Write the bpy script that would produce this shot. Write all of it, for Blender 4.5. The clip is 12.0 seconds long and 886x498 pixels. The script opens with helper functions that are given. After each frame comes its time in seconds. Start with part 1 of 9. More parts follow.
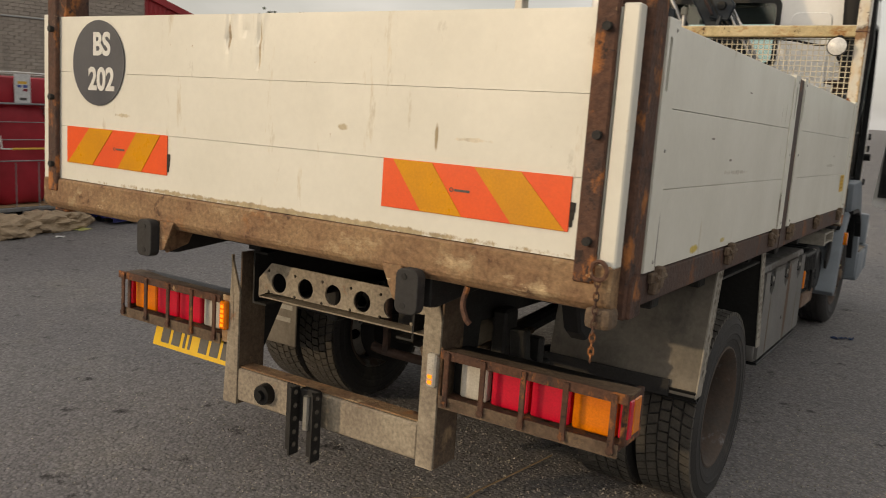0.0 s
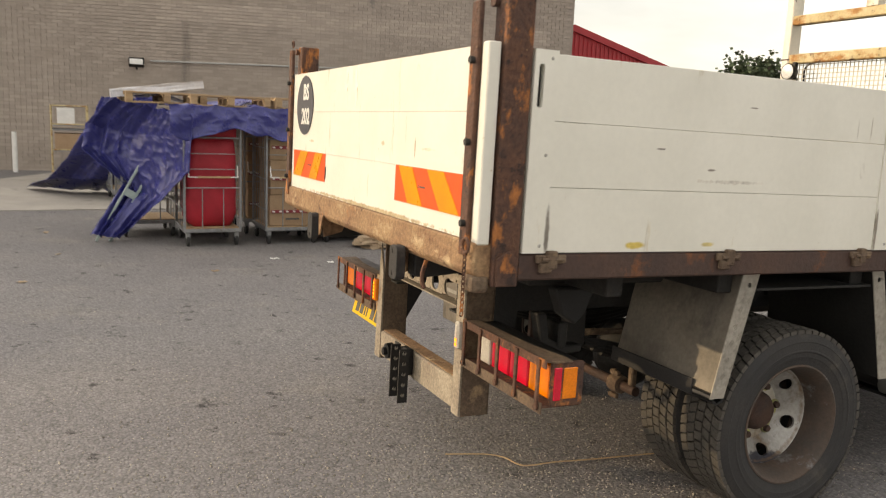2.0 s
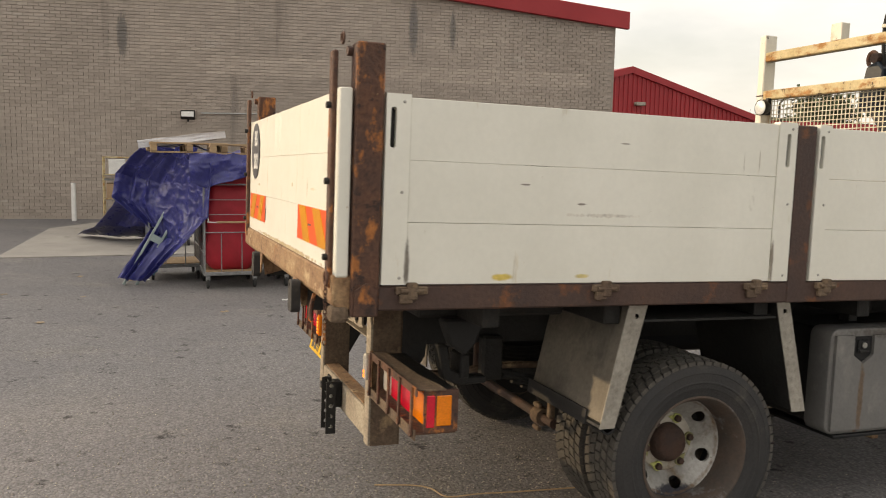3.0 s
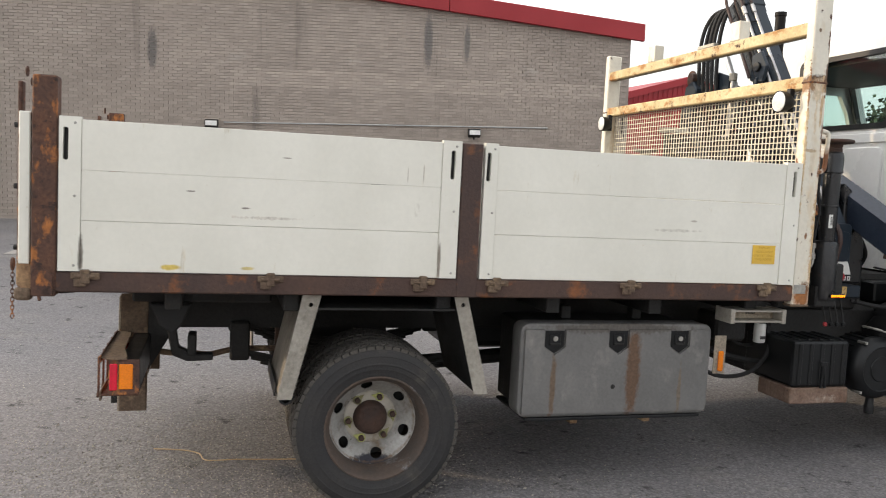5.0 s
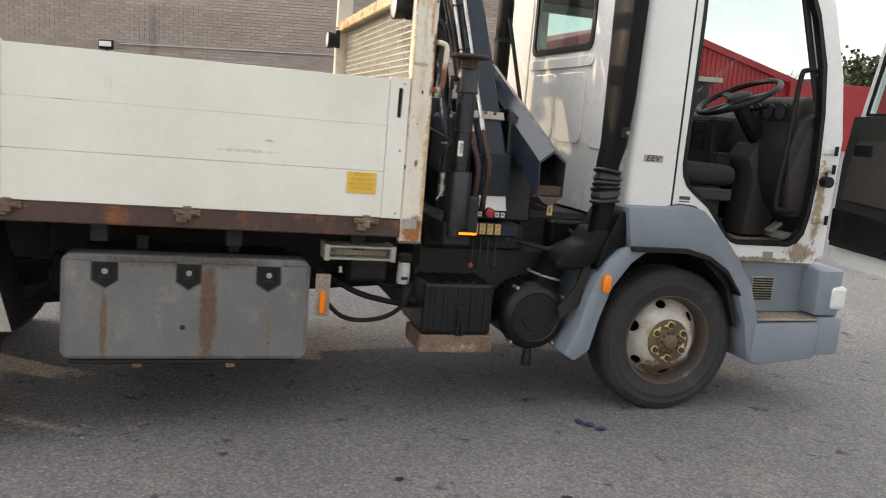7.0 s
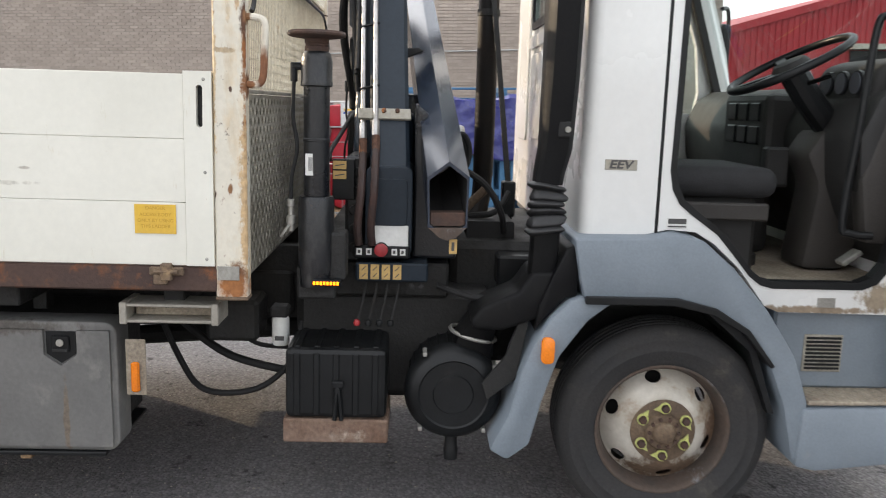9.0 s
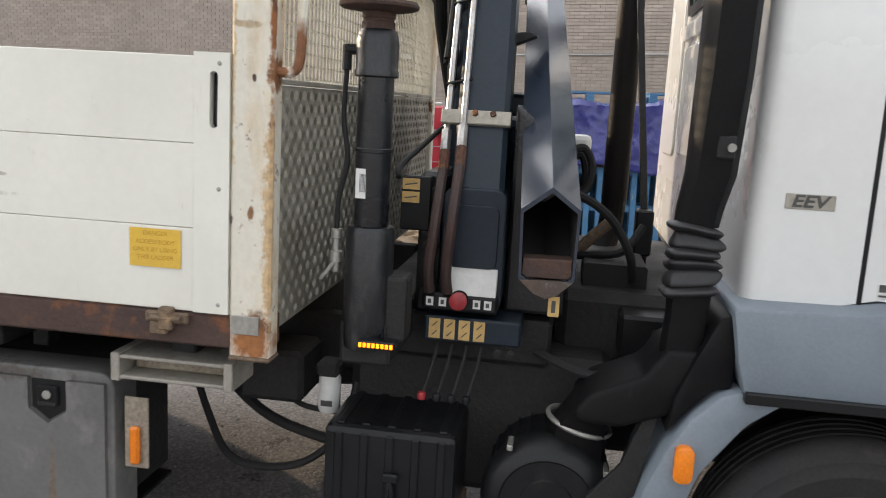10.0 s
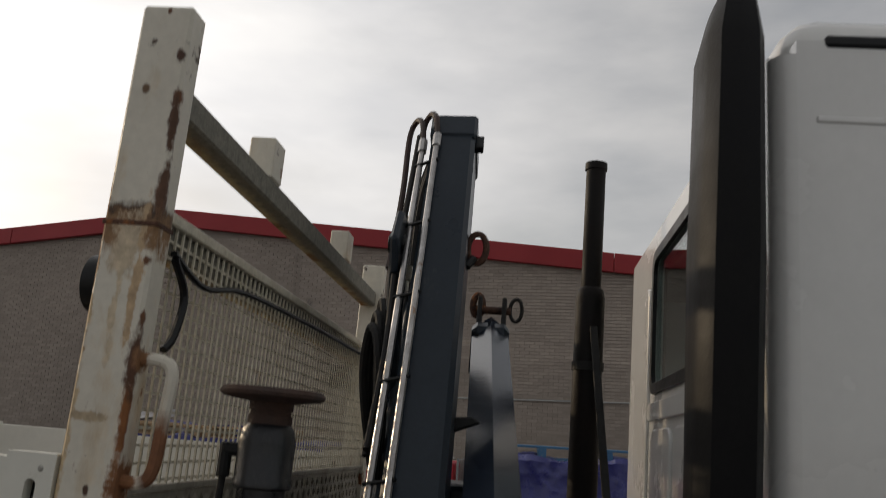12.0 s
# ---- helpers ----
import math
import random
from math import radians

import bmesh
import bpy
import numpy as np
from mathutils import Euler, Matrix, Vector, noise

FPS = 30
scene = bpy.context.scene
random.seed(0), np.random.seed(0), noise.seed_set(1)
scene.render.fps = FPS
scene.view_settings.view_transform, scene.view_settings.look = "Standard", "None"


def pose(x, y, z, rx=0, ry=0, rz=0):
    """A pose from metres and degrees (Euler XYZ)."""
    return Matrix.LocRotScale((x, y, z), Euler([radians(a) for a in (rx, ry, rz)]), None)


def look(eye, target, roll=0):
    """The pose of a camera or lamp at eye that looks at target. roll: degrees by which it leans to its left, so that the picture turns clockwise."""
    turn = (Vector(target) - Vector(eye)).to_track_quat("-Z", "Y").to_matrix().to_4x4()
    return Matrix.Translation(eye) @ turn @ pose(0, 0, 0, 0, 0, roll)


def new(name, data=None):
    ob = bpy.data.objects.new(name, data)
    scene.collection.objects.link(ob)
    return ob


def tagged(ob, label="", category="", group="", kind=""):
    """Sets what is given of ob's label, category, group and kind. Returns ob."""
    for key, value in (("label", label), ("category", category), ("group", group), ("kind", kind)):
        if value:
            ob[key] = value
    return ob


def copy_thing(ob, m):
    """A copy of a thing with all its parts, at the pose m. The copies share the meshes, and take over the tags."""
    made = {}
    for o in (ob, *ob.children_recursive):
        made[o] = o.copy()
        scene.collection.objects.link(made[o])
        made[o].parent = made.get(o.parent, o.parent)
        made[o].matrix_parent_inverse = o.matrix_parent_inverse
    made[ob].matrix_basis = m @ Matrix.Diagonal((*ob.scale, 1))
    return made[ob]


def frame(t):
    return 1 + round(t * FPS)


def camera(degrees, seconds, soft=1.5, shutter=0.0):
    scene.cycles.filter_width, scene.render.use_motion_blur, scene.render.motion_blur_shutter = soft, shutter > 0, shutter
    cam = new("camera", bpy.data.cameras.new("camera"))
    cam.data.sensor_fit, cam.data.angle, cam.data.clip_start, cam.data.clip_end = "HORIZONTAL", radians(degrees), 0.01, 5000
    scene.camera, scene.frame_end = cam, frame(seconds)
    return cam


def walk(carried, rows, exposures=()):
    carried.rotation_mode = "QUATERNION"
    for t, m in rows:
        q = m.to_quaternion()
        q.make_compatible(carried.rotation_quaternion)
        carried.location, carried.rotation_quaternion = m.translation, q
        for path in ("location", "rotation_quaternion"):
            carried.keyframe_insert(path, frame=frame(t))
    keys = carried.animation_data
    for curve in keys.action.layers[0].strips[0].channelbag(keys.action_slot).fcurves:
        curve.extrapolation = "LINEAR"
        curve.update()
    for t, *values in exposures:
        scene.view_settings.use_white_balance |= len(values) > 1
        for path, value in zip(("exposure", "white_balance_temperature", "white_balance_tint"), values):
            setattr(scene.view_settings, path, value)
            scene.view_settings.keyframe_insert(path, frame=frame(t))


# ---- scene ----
cam = camera(56.6, 12.0, 1.0, 0.3)
# the lorry stands nose-down on the yard: from its own axes to the level ground
LEVEL = pose(0, 0, 0.012, -1.46, -0.745, 0)
PATH = [
    (0, (0.665, -1.845, 1.449), (-0.402, -0.18, 1.148), 4.0),
    (0.5, (1.079, -1.695, 1.45), (-0.202, -0.19, 1.141), 3.9),
    (1, (1.487, -1.538, 1.46), (0.04, -0.192, 1.153), 4.1),
    (1.5, (1.791, -1.352, 1.458), (0.168, -0.228, 1.137), 4.8),
    (2, (2.163, -1.183, 1.461), (0.372, -0.334, 1.189), 3.3),
    (2.5, (2.417, -0.91, 1.464), (0.594, -0.109, 1.272), 2.0),
    (3, (2.554, -0.63, 1.474), (0.687, 0.065, 1.3), 2.2),
    (3.5, (2.894, -0.325, 1.484), (1.008, 0.32, 1.321), 1.0),
    (3.7, (3.021, -0.209, 1.509), (1.148, 0.477, 1.36), 0.9),
    (5.3, (3.623, 0.991, 1.555), (1.683, 1.45, 1.396), 2.7),
    (5.5, (3.645, 1.167, 1.543), (1.697, 1.594, 1.385), 2.3),
    (6, (3.653, 1.667, 1.562), (1.711, 2.117, 1.391), 1.1),
    (6.5, (3.715, 2.208, 1.59), (1.805, 2.746, 1.341), 1.7),
    (7, (3.572, 2.695, 1.559), (1.68, 3.268, 1.256), 4.9),
    (7.5, (3.399, 3.142, 1.574), (1.487, 3.649, 1.28), 4.9),
    (7.7, (3.318, 3.358, 1.582), (1.385, 3.793, 1.311), 3.9),
    (9.3, (2.448, 4.322, 1.658), (0.479, 4.233, 1.319), 1.8),
    (9.5, (2.309, 4.37, 1.656), (0.347, 4.166, 1.327), 2.2),
    (10, (1.835, 4.337, 1.646), (-0.116, 4.062, 1.3), 3.2),
    (10.5, (1.469, 4.343, 1.58), (-0.473, 4.033, 1.217), 1.1),
    (11, (1.203, 4.39, 1.669), (-0.76, 4.066, 1.464), 2.4),
    (11.5, (1.203, 4.313, 1.744), (-0.774, 4.071, 1.933), 4.8),
    (11.6, (1.225, 4.311, 1.743), (-0.741, 4.074, 2.025), 5.1),
    (12, (1.357, 4.331, 1.807), (-0.578, 4.115, 2.266), 5.0),
]
walk(cam, [(t, LEVEL @ look(eye, target, roll)) for t, eye, target, roll in PATH], [
    (0.0, -0.25, 7600, 11), (1.0, 0.17, 7300, 11), (2.0, 0.65, 7800, 11), (3.5, 0.48, 7700, 11), (5.5, 0.95, 6700, 11), (6.0, 0.66, 6700, 11), (6.5, 0.80, 6800, 11), (7.0, 0.93, 6950, 11), (7.5, 0.95, 7050, 11),
    (9.3, 1.28, 6650, 11), (10.0, 1.06, 6700, 11), (10.5, 1.40, 6700, 11), (11.0, 1.52, 6550, 11), (11.5, 0.70, 6650, 11), (12.0, -0.94, 6950, 11)])

# ---- sky and sun ----
SUN_TO = Vector((-0.555, -0.820, 0.255)).normalized()
world = bpy.data.worlds.new("sky")
scene.world = world
world.use_nodes = True
wn = world.node_tree.nodes
sky = wn.new("ShaderNodeTexSky")
sky.sky_type, sky.sun_disc = "NISHITA", False
sky.sun_elevation = math.asin(SUN_TO.z)
sky.sun_rotation = math.atan2(SUN_TO.x, SUN_TO.y)
sky.air_density, sky.dust_density, sky.ozone_density = 1.0, 3.2, 1.0
mixw = wn.new("ShaderNodeMixRGB")
cloud, ramp, wtc = wn.new("ShaderNodeTexNoise"), wn.new("ShaderNodeValToRGB"), wn.new("ShaderNodeTexCoord")
wmap = wn.new("ShaderNodeMapping")
wmap.inputs["Scale"].default_value = (1.0, 1.0, 3.0)
cloud.inputs["Scale"].default_value, cloud.inputs["Detail"].default_value = 2.2, 7.0
ramp.color_ramp.elements[0].position, ramp.color_ramp.elements[1].position = 0.30, 0.62
ramp.color_ramp.elements[0].color, ramp.color_ramp.elements[1].color = (0.42, 0.42, 0.42, 1), (0.92, 0.92, 0.92, 1)
wl = world.node_tree.links
wl.new(wtc.outputs["Generated"], wmap.inputs["Vector"])
wl.new(wmap.outputs["Vector"], cloud.inputs["Vector"])
wl.new(cloud.outputs["Fac"], ramp.inputs["Fac"])
wl.new(ramp.outputs["Color"], mixw.inputs["Fac"])
wl.new(sky.outputs["Color"], mixw.inputs["Color1"])
under, tone = wn.new("ShaderNodeTexNoise"), wn.new("ShaderNodeValToRGB")      # grey undersides and brighter tops of the cloud
under.inputs["Scale"].default_value, under.inputs["Detail"].default_value = 3.4, 6.0
tone.color_ramp.elements[0].position, tone.color_ramp.elements[1].position = 0.30, 0.70
tone.color_ramp.elements[0].color, tone.color_ramp.elements[1].color = (6.5, 6.75, 7.2, 1), (8.3, 8.45, 8.7, 1)
wl.new(wmap.outputs["Vector"], under.inputs["Vector"])
wl.new(under.outputs["Fac"], tone.inputs["Fac"])
sunward, halo, glare, lit = wn.new("ShaderNodeVectorMath"), wn.new("ShaderNodeMath"), wn.new("ShaderNodeMath"), wn.new("ShaderNodeMixRGB")   # thin cloud glows towards the sun
sunward.operation, halo.operation, glare.operation, lit.blend_type = "DOT_PRODUCT", "POWER", "MULTIPLY_ADD", "MULTIPLY"
sunward.inputs[1].default_value = SUN_TO
sunward_pos = wn.new("ShaderNodeMath")
sunward_pos.operation = "MAXIMUM"
sunward_pos.inputs[1].default_value = 0.0
halo.inputs[1].default_value = 2.5
glare.inputs[1].default_value, glare.inputs[2].default_value = 1.4, 0.92
lit.inputs["Fac"].default_value = 1.0
wl.new(wtc.outputs["Generated"], sunward.inputs[0])
wl.new(sunward.outputs["Value"], sunward_pos.inputs[0])
wl.new(sunward_pos.outputs[0], halo.inputs[0])
wl.new(halo.outputs[0], glare.inputs[0])
wl.new(tone.outputs["Color"], lit.inputs["Color1"])
wl.new(glare.outputs[0], lit.inputs["Color2"])
wl.new(lit.outputs["Color"], mixw.inputs["Color2"])
wl.new(mixw.outputs["Color"], wn["Background"].inputs["Color"])
wn["Background"].inputs["Strength"].default_value = 0.135
sun = new("sun", bpy.data.lights.new("sun", "SUN"))
sun.data.energy, sun.data.angle, sun.data.color = 1.5, radians(0.8), (1.0, 0.80, 0.55)
sun.matrix_world = look(SUN_TO * 30, (0, 0, 0))

# ---- helpers for meshes ----
RND = random.Random(7)


def part(name, bm, material, parent=None, label="", smooth=False):
    """Link a bmesh as one mesh object, under a thing or a part."""
    me = bpy.data.meshes.new(name)
    bmesh.ops.recalc_face_normals(bm, faces=bm.faces)
    bm.to_mesh(me)
    bm.free()
    if smooth:
        for p in me.polygons:
            p.use_smooth = True
        me.set_sharp_from_angle(angle=radians(38))
    me.materials.append(material)
    ob = new(name, me)
    if parent:
        ob.parent = parent
    return tagged(ob, label) if label else ob


def like(ob, m, parent):
    """A further piece on the same mesh."""
    o = new(ob.name.split(".")[0], ob.data)
    o.parent, o.matrix_basis = parent, m
    return o


def empty(name, parent=None, m=None):
    o = new(name)
    o.empty_display_size = 0.1
    if parent:
        o.parent = parent
    if m:
        o.matrix_basis = m
    return o


def bev(bm, verts, r, seg=1):
    if r > 0:
        edges = {e for v in verts for e in v.link_edges}
        bmesh.ops.bevel(bm, geom=list(edges), offset=r, segments=seg, affect="EDGES", profile=0.5, clamp_overlap=True)


def box(x0, x1, y0, y1, z0, z1, r=0.004, seg=1, bm=None, m=None):
    bm = bm or bmesh.new()
    t = bmesh.new()
    vs = bmesh.ops.create_cube(t, size=1)["verts"]
    for v in vs:
        v.co = Vector(((x0 + x1) / 2 + v.co.x * (x1 - x0), (y0 + y1) / 2 + v.co.y * (y1 - y0), (z0 + z1) / 2 + v.co.z * (z1 - z0)))
    bev(t, vs, min(r, 0.45 * min(abs(x1 - x0), abs(y1 - y0), abs(z1 - z0))), seg)
    return join(bm, t, m)


def join(bm, t, m=None):
    """Add the bmesh t to bm, moved by m."""
    if m is not None:
        bmesh.ops.transform(t, matrix=m, verts=t.verts)
    mp = {v: bm.verts.new(v.co) for v in t.verts}
    for f in t.faces:
        try:
            bm.faces.new([mp[v] for v in f.verts])
        except ValueError:
            pass
    t.free()
    return bm


def axis_matrix(axis):
    return {"z": Matrix(), "x": Matrix.Rotation(radians(90), 4, "Y"), "y": Matrix.Rotation(radians(-90), 4, "X")}[axis]


def cyl(c, r, length, axis="z", n=20, r2=None, bevel=0.0, bm=None, caps=True):
    """A cylinder from c along +axis."""
    bm = bm or bmesh.new()
    t = bmesh.new()
    g = bmesh.ops.create_cone(t, cap_ends=caps, segments=n, radius1=r, radius2=r if r2 is None else r2, depth=length)
    bmesh.ops.translate(t, verts=t.verts, vec=(0, 0, length / 2))
    if bevel:
        rim = [e for e in t.edges if abs(e.verts[0].co.z - e.verts[1].co.z) < 1e-6]
        bmesh.ops.bevel(t, geom=rim, offset=bevel, segments=2, affect="EDGES", profile=0.5, clamp_overlap=True)
    return join(bm, t, Matrix.Translation(c) @ axis_matrix(axis))


def lathe(profile, axis="z", n=32, c=(0, 0, 0), bm=None):
    """Turn a profile of (radius, height) about an axis through c."""
    bm = bm or bmesh.new()
    t = bmesh.new()
    rings = []
    for r, h in profile:
        rings.append([t.verts.new((r * math.cos(2 * math.pi * i / n), r * math.sin(2 * math.pi * i / n), h)) for i in range(n)] if r > 1e-5 else [t.verts.new((0, 0, h))])
    for a, b in zip(rings, rings[1:]):
        for i in range(n):
            j = (i + 1) % n
            if len(a) == 1 and len(b) == 1:
                continue
            if len(a) == 1:
                t.faces.new((a[0], b[i], b[j]))
            elif len(b) == 1:
                t.faces.new((a[i], a[j], b[0]))
            else:
                t.faces.new((a[i], a[j], b[j], b[i]))
    return join(bm, t, Matrix.Translation(c) @ axis_matrix(axis))


def tube(points, r, n=8, bm=None, closed=False):
    """A round tube through points, bent smoothly."""
    bm = bm or bmesh.new()
    P = [Vector(p) for p in points]
    if len(P) > 2:
        Q = []
        m = len(P)
        for i in range(m if closed else m - 1):
            p0 = P[(i - 1) % m] if closed or i > 0 else P[0]
            p1, p2 = P[i], P[(i + 1) % m]
            p3 = P[(i + 2) % m] if closed or i < m - 2 else P[-1]
            for k in range(6):
                t = k / 6
                Q.append(0.5 * ((2 * p1) + (p2 - p0) * t + (2 * p0 - 5 * p1 + 4 * p2 - p3) * t * t + (3 * p1 - p0 - 3 * p2 + p3) * t ** 3))
        if not closed:
            Q.append(P[-1])
        P = Q
    rings, up = [], Vector((0.137, 0.211, 0.968))
    for i, p in enumerate(P):
        a = P[(i - 1) % len(P)] if closed or i > 0 else p
        b = P[(i + 1) % len(P)] if closed or i < len(P) - 1 else p
        d = (b - a).normalized()
        u = d.cross(up)
        u = u.normalized() if u.length > 1e-4 else d.orthogonal().normalized()
        up = u.cross(d)
        rings.append([bm.verts.new(p + r * (math.cos(2 * math.pi * k / n) * u + math.sin(2 * math.pi * k / n) * up)) for k in range(n)])
    pairs = list(zip(rings, rings[1:])) + ([(rings[-1], rings[0])] if closed else [])
    for a, b in pairs:
        for k in range(n):
            bm.faces.new((a[k], a[(k + 1) % n], b[(k + 1) % n], b[k]))
    if not closed:
        bm.faces.new(rings[0][::-1])
        bm.faces.new(rings[-1])
    return bm


def prism(poly, axis, a, b, r=0.0, seg=1, bm=None):
    """Extrude a polygon, given in the two other axes in order, from a to b along axis."""
    bm = bm or bmesh.new()
    t = bmesh.new()

    def at(p, h):
        return {"x": (h, p[0], p[1]), "y": (p[0], h, p[1]), "z": (p[0], p[1], h)}[axis]
    lo, hi = [t.verts.new(at(p, a)) for p in poly], [t.verts.new(at(p, b)) for p in poly]
    t.faces.new(lo)
    t.faces.new(hi[::-1])
    for i in range(len(poly)):
        j = (i + 1) % len(poly)
        t.faces.new((lo[i], hi[i], hi[j], lo[j]))
    bmesh.ops.recalc_face_normals(t, faces=t.faces)
    if r:
        bmesh.ops.bevel(t, geom=list(t.edges), offset=r, segments=seg, affect="EDGES", profile=0.5, clamp_overlap=True)
    return join(bm, t)


def rounded(x0, x1, y0, y1, r, n=5):
    """Corner points of a rounded rectangle."""
    out = []
    for cx, cy, a in ((x1 - r, y1 - r, 0), (x0 + r, y1 - r, 90), (x0 + r, y0 + r, 180), (x1 - r, y0 + r, 270)):
        out += [(cx + r * math.cos(radians(a + 90 * k / n)), cy + r * math.sin(radians(a + 90 * k / n))) for k in range(n + 1)]
    return out


def plate(outer, holes, axis, a, b, bm=None, parent_bm=None):
    """A plate with holes cut through it: outlines in the two other axes, thick from a to b."""
    bm = bm or bmesh.new()
    t = bmesh.new()
    edges = []
    for loop in [outer] + holes:
        vs = [t.verts.new((p[0], p[1], 0)) for p in loop]
        edges += [t.edges.new((vs[i], vs[(i + 1) % len(vs)])) for i in range(len(vs))]
    bmesh.ops.triangle_fill(t, use_beauty=True, use_dissolve=False, edges=edges, normal=(0, 0, 1))
    ext = bmesh.ops.extrude_face_region(t, geom=list(t.faces))
    bmesh.ops.translate(t, verts=[g for g in ext["geom"] if isinstance(g, bmesh.types.BMVert)], vec=(0, 0, 1))
    for v in t.verts:
        p, h = (v.co.x, v.co.y), a + (b - a) * v.co.z
        v.co = {"x": (h, p[0], p[1]), "y": (p[0], h, p[1]), "z": (p[0], p[1], h)}[axis]
    return join(bm, t)


def ring(cx, cy, r, n=20):
    return [(cx + r * math.cos(2 * math.pi * k / n), cy + r * math.sin(2 * math.pi * k / n)) for k in range(n)]


def beam(p, q, w, h, r=0.003, bm=None, up=(0, 0, 1)):
    """A straight bar of section w x h from p to q."""
    p, q = Vector(p), Vector(q)
    d = (q - p).normalized()
    s = d.cross(Vector(up)).normalized()
    u = s.cross(d)
    m = Matrix((( s.x, u.x, d.x, p.x), (s.y, u.y, d.y, p.y), (s.z, u.z, d.z, p.z), (0, 0, 0, 1)))
    return box(-w / 2, w / 2, -h / 2, h / 2, 0, (q - p).length, r, 1, bm, m)


def text_mesh(body, size, thick, bold=0.0):
    """Flat lettering as a bmesh, in its own x and y."""
    cu = bpy.data.curves.new("lettering", "FONT")
    cu.offset = bold
    cu.body, cu.size, cu.extrude, cu.align_x, cu.align_y = body, size, thick, "CENTER", "CENTER"
    ob = bpy.data.objects.new("lettering", cu)
    scene.collection.objects.link(ob)
    me = bpy.data.meshes.new_from_object(ob.evaluated_get(bpy.context.evaluated_depsgraph_get()))
    bm = bmesh.new()
    bm.from_mesh(me)
    bpy.data.objects.remove(ob)
    bpy.data.meshes.remove(me)
    return bm


def moved(bm, m):
    bmesh.ops.transform(bm, matrix=m, verts=bm.verts)
    return bm


FACE_SIDE = Matrix(((0, 0, 1, 0), (1, 0, 0, 0), (0, 1, 0, 0), (0, 0, 0, 1)))   # flat x, y -> y, z, facing +x
FACE_REAR = Matrix(((1, 0, 0, 0), (0, 0, -1, 0), (0, 1, 0, 0), (0, 0, 0, 1)))  # flat x, y -> x, z, facing -y

# ---- materials ----


